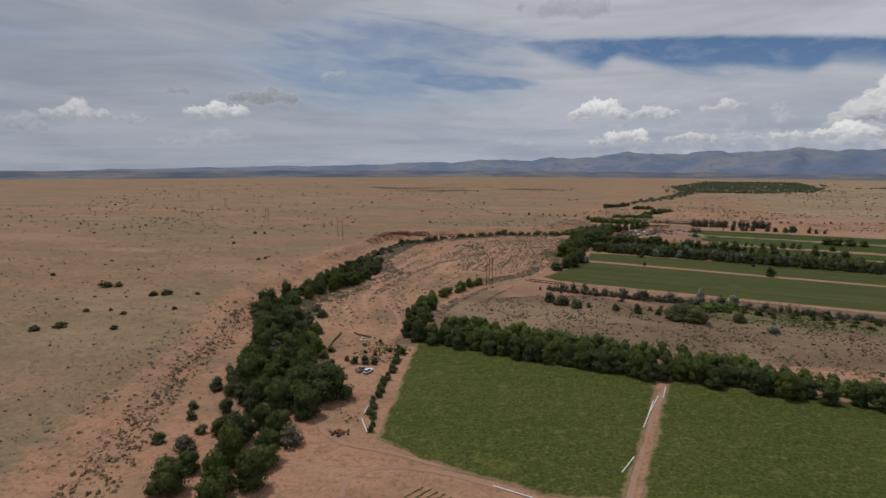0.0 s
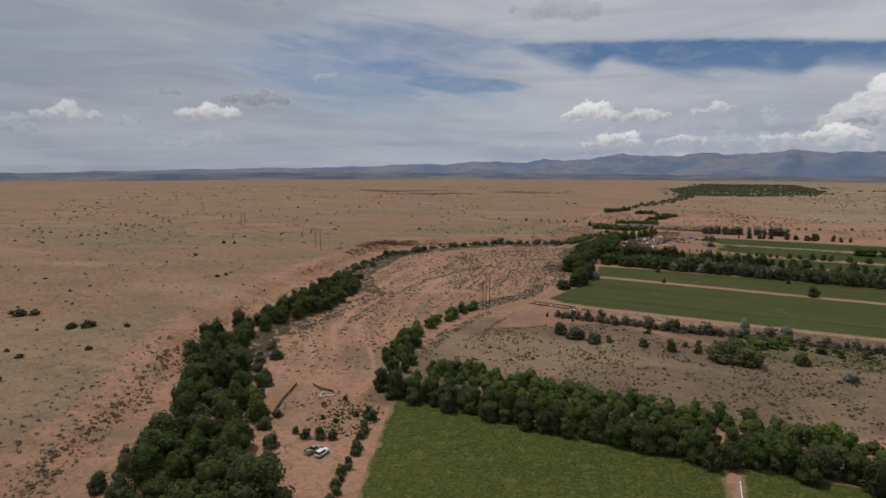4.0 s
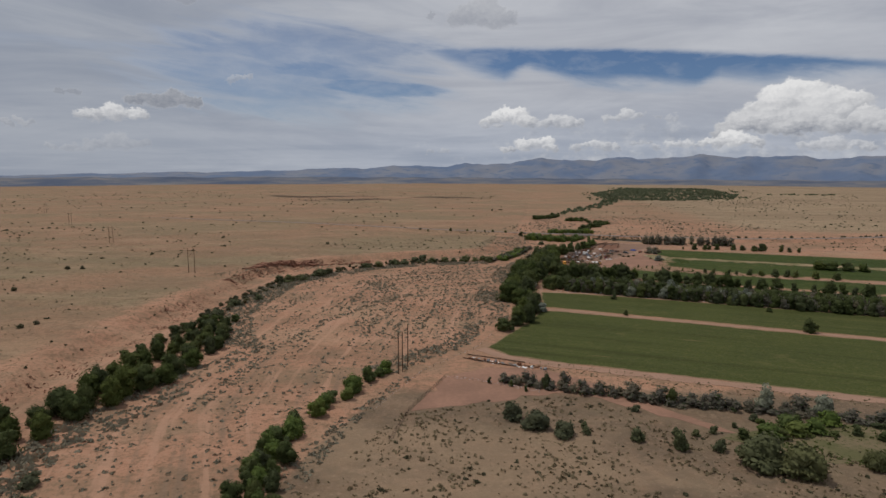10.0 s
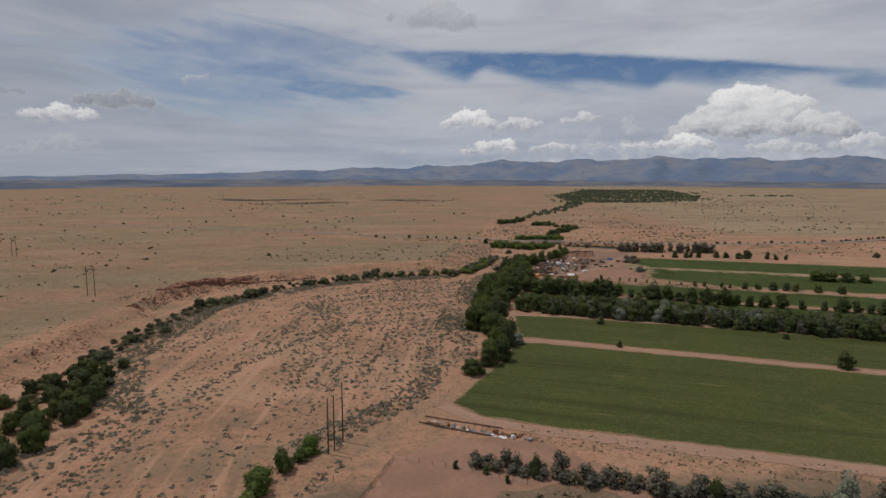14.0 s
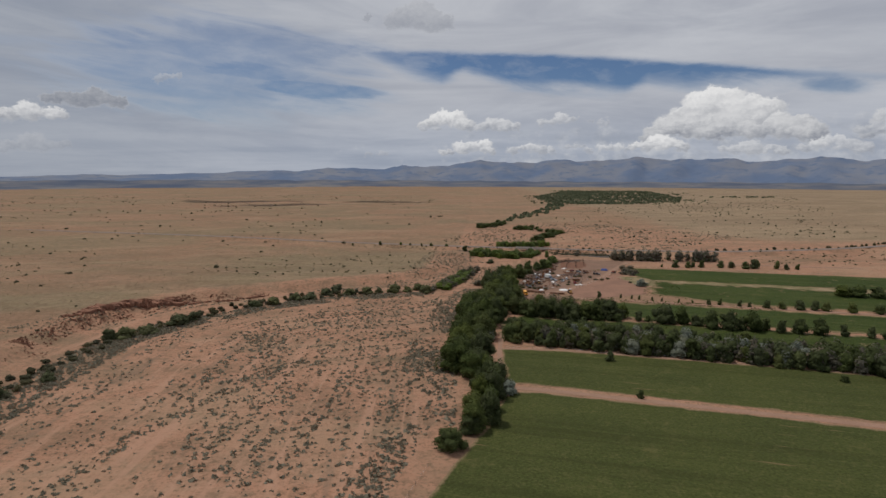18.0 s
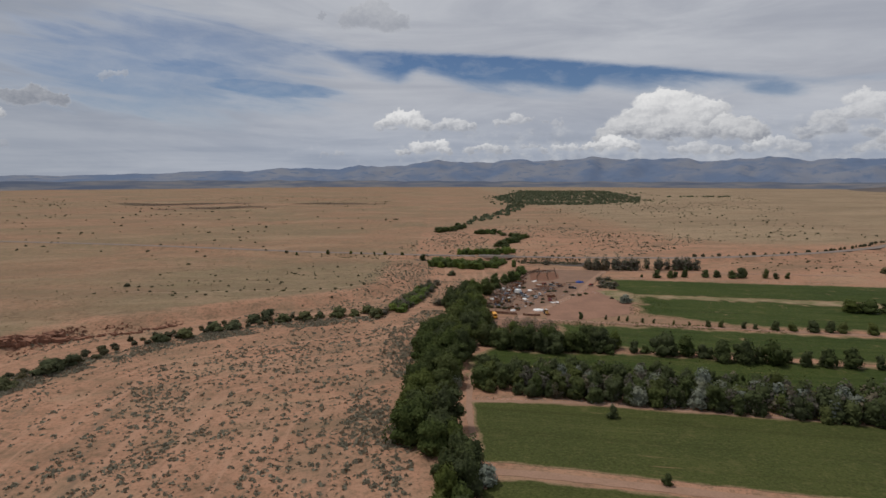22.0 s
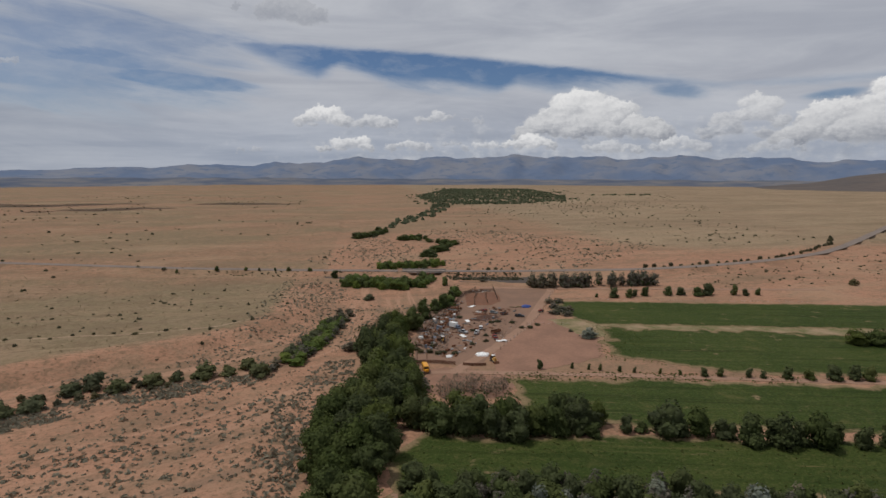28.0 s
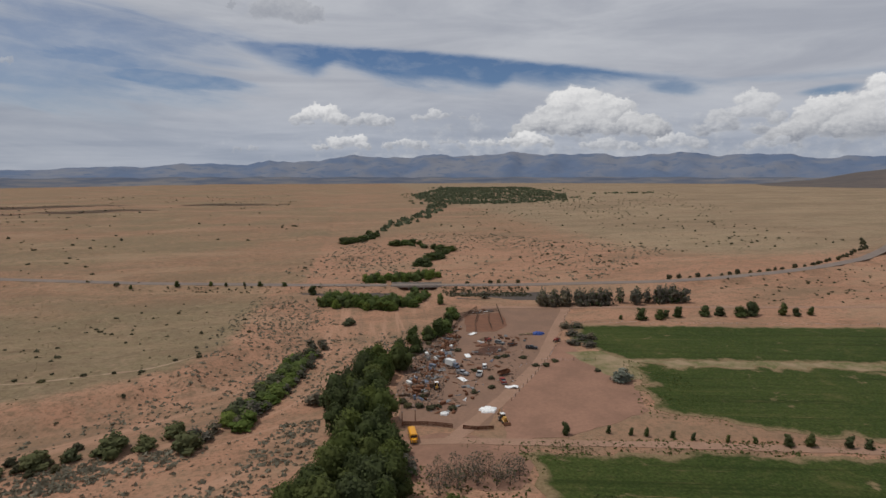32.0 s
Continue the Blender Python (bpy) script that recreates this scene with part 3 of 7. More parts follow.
def inside(pts, poly):
    pts, poly = np.asarray(pts, float), np.asarray(poly, float)
    got = np.zeros(len(pts), bool)
    for a, b in zip(poly, np.roll(poly, -1, axis=0)):
        cross = (a[1] > pts[:, 1]) != (b[1] > pts[:, 1])
        with np.errstate(divide="ignore", invalid="ignore"):
            xs = a[0] + (pts[:, 1] - a[1]) * (b[0] - a[0]) / (b[1] - a[1])
        got ^= cross & (pts[:, 0] < xs)
    return got


def ease(v, lo, hi):
    k = np.clip((np.asarray(v, float) - lo) / (hi - lo), 0, 1)
    return k * k * (3 - 2 * k)


WAVES = [(RNG.uniform(-1, 1, 2), RNG.uniform(0, 6.28), RNG.uniform(18, 120)) for _ in range(14)]


def ripple(x, y, lo=0, hi=14):
    """A smooth uneven field between about -1 and 1."""
    out = 0.0
    for (d, ph, wl) in WAVES[lo:hi]:
        d = d / np.hypot(*d)
        out = out + np.sin((x * d[0] + y * d[1]) * 6.283 / wl + ph)
    return out / math.sqrt(hi - lo)


# the rim of the plateau, from south to north: the plateau lies on its left
RIM = [(-96, -200), (-104, 60), (-122, 150), (-132, 210), (-146, 270), (-170, 330), (-174, 400), (-172, 480), (-166, 560), (-160, 612),
       (-132, 660), (-88, 682), (-30, 706), (12, 728), (34, 770), (44, 840), (52, 900)]
# the fence line between the wash and the farmland
FARM = [(-96, 20), (-92, 120), (-78, 230), (-74, 270), (-62, 330), (-42, 392), (-8, 432), (2, 470), (10, 560), (30, 660), (66, 750), (110, 800), (130, 860), (140, 960)]
ROAD = [(-1200, 1420), (-700, 1230), (-380, 1095), (-155, 993), (-57, 948), (46, 911), (120, 889), (193, 868), (297, 850), (345, 851), (401, 857), (458, 869),
        (523, 890), (590, 925), (660, 966), (767, 1030), (1000, 1172), (1500, 1480), (2200, 1900)]
BRIDGE = ((112, 891), (140, 883))


def height(x, y):
    """The lie of the land."""
    x, y = np.atleast_1d(np.asarray(x, float)), np.atleast_1d(np.asarray(y, float))
    pts = np.stack([x, y], 1)
    rim = far_from(pts, RIM)
    step = ease(rim + 2.5 * ripple(x * 2, y * 2), 0, 13) * 4.6 * (1 - 0.85 * ease(y, 700, 860)) * ease(y, 60, 300)
    farm = ease(-far_from(pts, FARM), -10, 12) * (1 - ease(y, 800, 880))
    rough = 0.45 * ripple(x, y, 0, 10) + 1.6 * ripple(x * 0.12, y * 0.12, 4, 12) * ease(rim, 40, 400)
    out = step + rough * (1 - farm) * ease(np.hypot(x - 60, y - 760), 60, 160)
    # the bank on which the highway runs, and the gap at the bridge
    near = np.abs(far_from(pts, ROAD))
    bank = 2.6 * (1 - ease(near, 6.0, 13.0)) * ease(x, -500, -200)
    bank = bank * np.where(np.abs(x - 126) < 14, 0.0, 1.0)
    out = np.maximum(out * ease(near, 5, 30), bank)
    return out


def ground_z(x, y):
    return float(height(x, y)[0])


def ticks(lo, a, b, hi, step):
    inner = list(np.arange(a, b + 0.1, step))
    out, g, v = [], step, b
    while v < hi:
        g *= 1.22
        v += g
        out.append(min(v, hi))
    low, g, v = [], step, a
    while v > lo:
        g *= 1.22
        v -= g
        low.append(max(v, lo))
    return np.array(low[::-1] + inner + out)


def make_ground():
    xs, ys = ticks(-4800, -440, 320, 4800, 4.0), ticks(-4500, 90, 1100, 4850, 4.0)
    gx, gy = np.meshgrid(xs, ys)
    x, y = gx.ravel(), gy.ravel()
    z = height(x, y)
    n, m = len(xs), len(ys)
    i = (np.arange(m - 1)[:, None] * n + np.arange(n - 1)[None, :]).ravel()
    tris = np.concatenate([np.stack([i, i + 1, i + n + 1], 1), np.stack([i, i + n + 1, i + n], 1)])
    me = tri_mesh("ground", np.stack([x, y, z], 1), tris, M_GROUND)
    me.polygons.foreach_set("use_smooth", np.ones(len(tris), bool))
    pts = np.stack([x, y], 1)
    rim = far_from(pts, RIM)
    dry = ease(rim, 4, 40) * np.where(y > 900, 0.62, 1.0)
    dry = np.maximum(dry, ease(y, 960, 1200) * 0.55)
    pale = ease(x - 0.10 * y, 120, 420) * ease(y, 830, 1050)
    farm = -far_from(pts, FARM)
    scrub = ease(farm, 0, 12) * (1 - ease(y, 350, 395)) * ease(y, 238, 262) + 0.35 * (1 - ease(np.abs(rim + 6), 6, 22)) * ease(y, 380, 450)
    bed = ease(-rim, -2, 8) * ease(-farm, -4, 6) * ease(y, 150, 260) * (1 - ease(y, 850, 900))
    for name, v in (("dry", dry), ("pale", pale), ("scrub", scrub), ("off", rim), ("wash", bed)):
        at = me.attributes.new(name, "FLOAT", "POINT")
        at.data.foreach_set("value", np.asarray(v, np.float32))
    return tagged(new("ground", me), "dry tan and reddish desert soil with sparse grass", "ground", kind="structure")


def sheet(name, outline, z, mat, label, category, grain=0.0, step=2.0, kind="structure", ragged=0.0):
    """A field or yard that lies on the land: a sheet with a skirt, cut in squares where it has a grain."""
    outline = np.array(outline, float)
    if ragged:
        pts = []
        for a, b in zip(outline, np.roll(outline, -1, axis=0)):
            k = max(2, int(np.hypot(*(b - a)) / 4))
            for s in np.arange(k) / k:
                q = a + (b - a) * s
                pts.append(q + RNG.uniform(-ragged, ragged, 2))
        outline = np.array(pts)
    bm = bmesh.new()
    vs = [bm.verts.new((p[0], p[1], z)) for p in outline]
    bm.faces.new(vs)
    if grain:
        for axis in (0, 1):
            lo, hi = outline[:, axis].min(), outline[:, axis].max()
            no = Vector((1, 0, 0)) if axis == 0 else Vector((0, 1, 0))
            for v in np.arange(lo + step, hi, step):
                co = Vector((v, 0, 0)) if axis == 0 else Vector((0, v, 0))
                bmesh.ops.bisect_plane(bm, geom=bm.verts[:] + bm.edges[:] + bm.faces[:], plane_co=co, plane_no=no)
        for v in bm.verts:
            if not v.is_boundary:
                v.co.z += abs(RNG.normal(0, grain))
    edges = [e for e in bm.edges if e.is_boundary]
    ext = bmesh.ops.extrude_edge_only(bm, edges=edges)
    for v in ext["geom"]:
        if isinstance(v, bmesh.types.BMVert):
            v.co.z = z - 0.5
    bmesh.ops.recalc_face_normals(bm, faces=bm.faces[:])
    me = bpy.data.meshes.new(name)
    bm.to_mesh(me)
    bm.free()
    me.materials.append(mat)
    if grain:
        co = np.empty(len(me.vertices) * 3)
        me.vertices.foreach_get("co", co)
        away = np.abs(far_from(co.reshape(-1, 3)[:, :2], np.vstack([outline, outline[:1]])))
        me.attributes.new("inner", "FLOAT", "POINT").data.foreach_set("value", away.astype(np.float32))
    return tagged(new(name, me), label, category, kind=kind)


def strip(name, line, width, mat, label, category, lift=0.08, step=4.0, wobble=0.25, sink=0.4):
    """A track or road along a line, laid on the land, with thickness."""
    line = np.array(line, float)
    seg = np.hypot(*np.diff(line, axis=0).T)
    s = np.r_[0, np.cumsum(seg)]
    q = np.arange(0, s[-1] + 0.01, step)
    # a soft curve through the corners
    px, py = np.interp(q, s, line[:, 0]), np.interp(q, s, line[:, 1])
    k = np.ones(5) / 5
    if len(q) > 12:
        px[2:-2], py[2:-2] = np.convolve(px, k, "valid"), np.convolve(py, k, "valid")
    dx, dy = np.gradient(px), np.gradient(py)
    ln = np.hypot(dx, dy) + 1e-9
    nx, ny = -dy / ln, dx / ln
    w = width / 2 + RNG.uniform(-wobble, wobble, len(q))
    verts, faces = [], []
    zc = np.maximum(height(px, py), np.maximum(height(px + nx * w, py + ny * w), height(px - nx * w, py - ny * w))) + lift
    for i in range(len(q)):
        l, r = (px[i] + nx[i] * w[i], py[i] + ny[i] * w[i]), (px[i] - nx[i] * w[i], py[i] - ny[i] * w[i])
        verts += [(*l, zc[i] - sink), (*l, zc[i]), (*r, zc[i]), (*r, zc[i] - sink)]
    for i in range(len(q) - 1):
        for j in range(3):
            a = 4 * i + j
            faces.append((a, a + 1, a + 5, a + 4))
    return tagged(new(name, mesh_of(name, verts, faces, mat)), label, category, kind="structure")


# ---------------------------------------------------------------- plants


def tufts(points, normals, size, rng, fold=0.35):
    """Leaf clumps: one folded, irregular four-cornered tuft at each point."""
    n = len(points)
    tilt = normals + rng.normal(0, 0.40, (n, 3))
    tilt /= np.linalg.norm(tilt, axis=1)[:, None] + 1e-9
    u = np.cross(tilt, rng.normal(0, 1, (n, 3)))
    u /= np.linalg.norm(u, axis=1)[:, None] + 1e-9
    v = np.cross(tilt, u)
    s = size * rng.uniform(0.55, 1.35, n)[:, None]
    a = points + u * s * rng.uniform(0.6, 1.1, (n, 1))
    b = points + v * s * rng.uniform(0.5, 0.9, (n, 1)) - tilt * s * fold
    c = points - u * s * rng.uniform(0.6, 1.1, (n, 1))
    d = points - v * s * rng.uniform(0.5, 0.9, (n, 1)) - tilt * s * fold
    verts = np.stack([a, b, c, d], 1).reshape(-1, 3)
    k = np.arange(n)[:, None] * 4
    tris = np.concatenate([k + [0, 1, 2], k + [0, 2, 3]])
    return verts, tris


def ball(rng, seg=8, rings=5):
    bm = bmesh.new()
    bmesh.ops.create_uvsphere(bm, u_segments=seg, v_segments=rings, radius=1)
    bmesh.ops.triangulate(bm, faces=bm.faces[:])
    vs = np.array([v.co[:] for v in bm.verts])
    fs = np.array([[v.index for v in f.verts] for f in bm.faces])
    bm.free()
    return vs, fs


BALL = ball(RNG)


def uneven(points, centre, seed):
    """How far a crown swells or sinks at each point: broad boughs and finer sprays."""
    out = np.empty(len(points))
    for i, q in enumerate(points):
        v = Vector((q[0] + seed * 7.3, q[1] - seed * 3.1, q[2]))
        out[i] = 0.40 * noise.noise(v * 0.34) + 0.22 * noise.noise(v * 0.8) + 0.16 * noise.noise(v * 2.4)
    return out


def crown_mesh(name, mat, tall, wide, base, lobes, tuft, count, seed, shape="round", core=0.84):
    """A crown of a few merged boughs, uneven all over, that reaches down near the ground; leaf clumps round a dark heart."""
    rng = np.random.default_rng(seed)
    verts, tris, off = [], [], 0
    cs, rs = [], []
    top = tall - base
    # the main body, then boughs beside and below it
    cs.append(np.array([0, 0, base + top * 0.52]))
    rs.append(np.array([wide * 0.62, wide * 0.62, top * 0.45]))
    cs.append(np.array([wide * rng.uniform(-0.15, 0.15), wide * rng.uniform(-0.15, 0.15), base + top * 0.20]))
    rs.append(np.array([wide * 0.78, wide * 0.78, top * 0.27]))
    for i in range(lobes):
        t = 6.283 * (i + rng.uniform(-0.3, 0.3)) / lobes
        z = rng.uniform(0.14, 0.72) if shape == "round" else rng.uniform(0.12, 0.82)
        out = wide * rng.uniform(0.36, 0.74) * (1.0 if z < 0.55 else 0.75)
        r = wide * rng.uniform(0.24, 0.46)
        h = min(r * rng.uniform(0.8, 1.15), base + z * top)
        cs.append(np.array([math.cos(t) * out, math.sin(t) * out, base + z * top]))
        rs.append(np.array([r, r, h]))
    cs, rs = np.array(cs), np.array(rs)
    area = rs[:, 0] * (rs[:, 0] + 2 * rs[:, 2])
    for c, r, k in zip(cs, rs, area / area.sum()):
        n = int(count * k * 1.35) + 4
        d = rng.normal(0, 1, (n, 3))
        d /= np.linalg.norm(d, axis=1)[:, None]
        p = c + d * r
        p = c + d * r * (1 + uneven(p, c, seed) + rng.normal(0, 0.05, n))[:, None]
        deep = np.min(np.linalg.norm((p[:, None] - cs[None]) / rs[None], axis=2), axis=1)
        keep = (deep > 0.74) & (p[:, 2] > 0.12)
        p, d = p[keep], d[keep]
        out = d / r
        out /= np.linalg.norm(out, axis=1)[:, None]
        v, t = tufts(p, out + [0, 0, 0.25], tuft, rng)
        verts.append(v)
        tris.append(t + off)
        off += len(v)
        if core:
            bv, bf = BALL
            q = c + bv * r
            q = c + bv * r * (core + uneven(q, c, seed))[:, None]
            verts.append(q)
            tris.append(bf + off)
            off += len(bv)
    v = np.concatenate(verts)
    v[:, :2] *= rng.uniform(0.9, 1.12, 2)
    v[:, 2] = np.maximum(v[:, 2], 0.05)
    return tri_mesh(name, v, np.concatenate(tris), mat)


def trunk_mesh(name, tall, wide, thick, seed, limbs=6, stems=1):
    """A tapered, slightly bent trunk with limbs that reach into the crown."""
    rng = np.random.default_rng(seed)
    verts, faces = [], []

    def tube(path, r0, r1, n=6):
        o = len(verts)
        for i, q in enumerate(path):
            r = r0 + (r1 - r0) * i / (len(path) - 1)
            for j in range(n):
                a = 6.283 * j / n
                verts.append((q[0] + math.cos(a) * r, q[1] + math.sin(a) * r, q[2]))
        for i in range(len(path) - 1):
            for j in range(n):
                k = (j + 1) % n
                faces.append((o + i * n + j, o + i * n + k, o + (i + 1) * n + k, o + (i + 1) * n + j))
        faces.append(tuple(range(o + (len(path) - 1) * n, o + len(path) * n)))

    for s in range(stems):
        b = rng.uniform(-1, 1, 2) * (0.12 * wide if stems > 1 else 0.02)
        lean = rng.uniform(-1, 1, 2) * 0.12 * wide
        path = [np.array([b[0] + lean[0] * k * k, b[1] + lean[1] * k * k, -0.4 + (tall * 0.62 + 0.4) * k]) for k in (0, 0.1, 0.35, 0.65, 1)]
        tube(path, thick, thick * 0.35)
        for i in range(limbs // stems):
            k = rng.uniform(0.35, 0.95)
            st = np.array([b[0] + lean[0] * k * k, b[1] + lean[1] * k * k, -0.4 + (tall * 0.62 + 0.4) * k])
            a = rng.uniform(0, 6.283)
            end = st + np.array([math.cos(a) * wide * 0.55, math.sin(a) * wide * 0.55, tall * rng.uniform(0.12, 0.28)])
            tube([st, (st + end) / 2 + [0, 0, -0.03 * tall], end], thick * 0.4, thick * 0.1, 5)
    return mesh_of(name, verts, faces, M_BARK)


class Kind:
    """A kind of tree in a few forms; each form is a trunk and a crown."""

    def __init__(self, name, mat, tall, wide, base, lobes, tuft, count, forms, label, category="tree", thick=0.28, stems=1, shape="round", seed=0, core=0.80):
        self.name, self.label, self.category, self.tall, self.wide = name, label, category, tall, wide
        self.forms = []
        for i in range(forms):
            k = 0.92 + 0.16 * i / max(1, forms - 1)
            crown = crown_mesh("crown", mat, tall * k, wide / k, base, lobes + i % 3, tuft, count, seed + i, shape, core)
            trunk = trunk_mesh("trunk", tall * k, wide, thick, seed + 50 + i, 6, stems)
            self.forms.append((trunk, crown))
        # sparser forms for low bushes and distant places
        self.light = []
        for i in range(forms):
            crown = crown_mesh("crown", mat, tall, wide, base, 4 + i % 2, tuft * 1.45, int(count * 0.36), seed + 20 + i, shape, core)
            self.light.append((self.forms[i][0], crown))

    def plant(self, x, y, tall, wide=None, group="", label="", form=None):
        z = ground_z(x, y)
        k = tall / self.tall
        w = (wide / (2 * self.wide)) if wide else k * RNG.uniform(0.9, 1.12)
        root = thing(self.name, pose(x, y, z, 0, 0, RNG.uniform(0, 360)) @ Matrix.Diagonal((w, w, k, 1)), label or self.label, self.category, group)
        pool = self.light if (y > 650 or x > 130 or tall < 4.6) else self.forms
        trunk, crown = pool[int(RNG.integers(len(pool))) if form is None else form % len(pool)]
        hang("trunk", trunk, root)
        hang("crown", crown, root)
        return root


COTTON = Kind("cottonwood_tree", L_DARK, 13, 6.2, 0.5, 8, 0.48, 1450, 5, "dense dark green cottonwood tree with a rounded crown", thick=0.38, seed=11)
ELM = Kind("elm_tree", L_MID, 10, 4.4, 0.2, 6, 0.40, 900, 5, "leafy green elm tree beside a field", thick=0.25, seed=31, shape="egg")
ASH = Kind("ash_tree", L_MID, 9, 4.2, 0.1, 6, 0.44, 640, 4, "leafy green ash tree in a dense hedge", thick=0.2, seed=41, shape="egg")
WILLOW = Kind("willow_bush", L_BRIGHT, 6, 3.6, 0.1, 6, 0.42, 560, 4, "bright green willow bush on the wash bank", "bush", 0.10, 3, seed=51)
OLIVE = Kind("russian_olive_tree", L_SILVER, 7, 3.4, 0.2, 6, 0.40, 800, 2, "silvery grey russian olive tree", thick=0.16, stems=2, seed=71, core=0.72)
TAMARISK = Kind("tamarisk_bush", L_GREY, 7, 3.0, 0.1, 6, 0.36, 440, 4, "greyish brown half bare tamarisk bush", "bush", 0.08, 4, seed=91, core=0.60)
THICKET = Kind("bare_thicket", L_GREY, 6, 2.2, 1.2, 5, 0.17, 380, 2, "thicket of thin leafless grey saplings", "thicket", 0.028, 12, seed=131, core=0.0)
DULL = Kind("willow_bush", L_DULL, 5, 3.4, 0.05, 6, 0.38, 560, 4, "dull green willow bush below a dry bank", "bush", 0.09, 3, seed=151)
SHRUB = Kind("desert_shrub", L_JUNIPER, 3, 2.2, 0.05, 5, 0.34, 230, 3, "rounded dark desert shrub on dry ground", "shrub", 0.06, 3, seed=111)


def scatter(name, spots, mat, label, category, flat=0.75, blades=11, tuft=0.42, seed=3):
    """Many small plants that nobody could count, as one object: each is a low heap of tufts."""
    rng = np.random.default_rng(seed)
    spots = np.asarray(spots, float)
    n = len(spots)
    z = height(spots[:, 0], spots[:, 1])
    d = rng.normal(0, 1, (n, blades, 3))
    d[..., 2] = np.abs(d[..., 2])
    d /= np.linalg.norm(d, axis=2)[..., None]
    r = spots[:, 2][:, None, None]
    p = np.stack([spots[:, 0], spots[:, 1], z], 1)[:, None] + d * r * [1, 1, flat] * rng.uniform(0.55, 1.0, (n, blades, 1))
    size = np.repeat(spots[:, 2] * tuft * 1.6, blades)
    v, t = tufts(p.reshape(-1, 3), d.reshape(-1, 3), 1.0, rng)
    c = p.reshape(-1, 1, 3)
    v = (c + (v.reshape(-1, 4, 3) - c) * size[:, None, None]).reshape(-1, 3)
    return tagged(new(name, tri_mesh(name, v, t, mat)), label, category, kind="stuff")


def sow(poly, count, lo, hi, seed, patch=0.0, wl=1.0, bed=False):
    """Random spots with a radius within an outline, denser in patches."""
    rng = np.random.default_rng(seed)
    poly = np.array(poly, float)
    a, b = poly.min(0), poly.max(0)
    out = np.zeros((0, 2))
    for _ in range(40):
        q = rng.uniform(a, b, (count * 2, 2))
        q = q[inside(q, poly)]
        if patch:
            k = ripple(far_from(q, RIM) * 4.0 * wl, q[:, 1] * 0.5 * wl, 0, 8) if bed else ripple(q[:, 0] * wl, q[:, 1] * wl, 0, 8)
            q = q[rng.uniform(-1.2, 1.2, len(q)) * (1.5 - patch) < k]
        out = np.concatenate([out, q])
        if len(out) >= count:
            break
    out = out[:count]
    return np.c_[out, lo + (hi - lo) * rng.uniform(0, 1, len(out)) ** 2]


def along(line, spacing, spread, seed):
    """Spots along a line, spread to its sides, not too near one another."""
    rng = np.random.default_rng(seed)
    line = np.array(line, float)
    s = np.r_[0, np.cumsum(np.hypot(*np.diff(line, axis=0).T))]
    area = s[-1] * max(2 * spread, spacing * 0.8)
    want = int(area / (spacing * spacing * 0.8)) + 1
    got = []
    for _ in range(want * 12):
        k = rng.uniform(0, s[-1])
        i = min(np.searchsorted(s, k, "right") - 1, len(line) - 2)
        d = (line[i + 1] - line[i]) / (s[i + 1] - s[i])
        p = line[i] + d * (k - s[i]) + np.array([-d[1], d[0]]) * rng.uniform(-spread, spread)
        if all((p[0] - q[0]) ** 2 + (p[1] - q[1]) ** 2 > (spacing * 0.85) ** 2 for q in got):
            got.append(p)
            if len(got) >= want:
                break
    return got


# ---------------------------------------------------------------- the land
make_ground()


def make_mountains():
    """The far range and the dark flats at its foot, a blue rim of the land; haze and cloud shade are put into their
    colours.
    """
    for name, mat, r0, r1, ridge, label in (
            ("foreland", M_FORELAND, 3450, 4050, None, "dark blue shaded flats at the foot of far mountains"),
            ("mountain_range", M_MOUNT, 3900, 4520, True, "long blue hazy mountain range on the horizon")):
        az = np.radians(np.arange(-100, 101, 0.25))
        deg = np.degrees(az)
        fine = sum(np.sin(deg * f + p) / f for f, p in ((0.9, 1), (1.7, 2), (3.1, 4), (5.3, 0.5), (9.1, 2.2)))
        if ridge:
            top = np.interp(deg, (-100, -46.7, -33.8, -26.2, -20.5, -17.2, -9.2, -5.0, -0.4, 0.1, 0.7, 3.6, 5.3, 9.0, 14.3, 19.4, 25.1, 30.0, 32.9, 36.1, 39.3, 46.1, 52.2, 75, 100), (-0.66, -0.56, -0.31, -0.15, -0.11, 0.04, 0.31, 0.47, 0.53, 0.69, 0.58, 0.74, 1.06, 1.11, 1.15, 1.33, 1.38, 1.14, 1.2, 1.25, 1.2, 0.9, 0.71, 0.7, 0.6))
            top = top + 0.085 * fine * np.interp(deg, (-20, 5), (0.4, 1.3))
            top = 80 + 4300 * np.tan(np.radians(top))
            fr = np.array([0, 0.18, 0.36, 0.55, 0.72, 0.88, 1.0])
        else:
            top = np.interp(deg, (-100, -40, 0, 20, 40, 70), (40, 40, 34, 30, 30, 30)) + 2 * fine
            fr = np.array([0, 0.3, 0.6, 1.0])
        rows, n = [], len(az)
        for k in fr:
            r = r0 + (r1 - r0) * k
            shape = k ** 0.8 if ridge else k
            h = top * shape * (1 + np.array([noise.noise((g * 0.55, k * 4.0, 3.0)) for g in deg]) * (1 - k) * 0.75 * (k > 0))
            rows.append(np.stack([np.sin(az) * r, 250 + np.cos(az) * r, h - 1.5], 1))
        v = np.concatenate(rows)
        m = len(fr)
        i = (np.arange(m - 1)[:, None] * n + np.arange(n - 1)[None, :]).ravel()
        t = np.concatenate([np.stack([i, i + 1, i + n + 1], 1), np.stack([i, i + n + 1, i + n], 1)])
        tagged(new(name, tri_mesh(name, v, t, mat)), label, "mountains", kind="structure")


make_mountains()


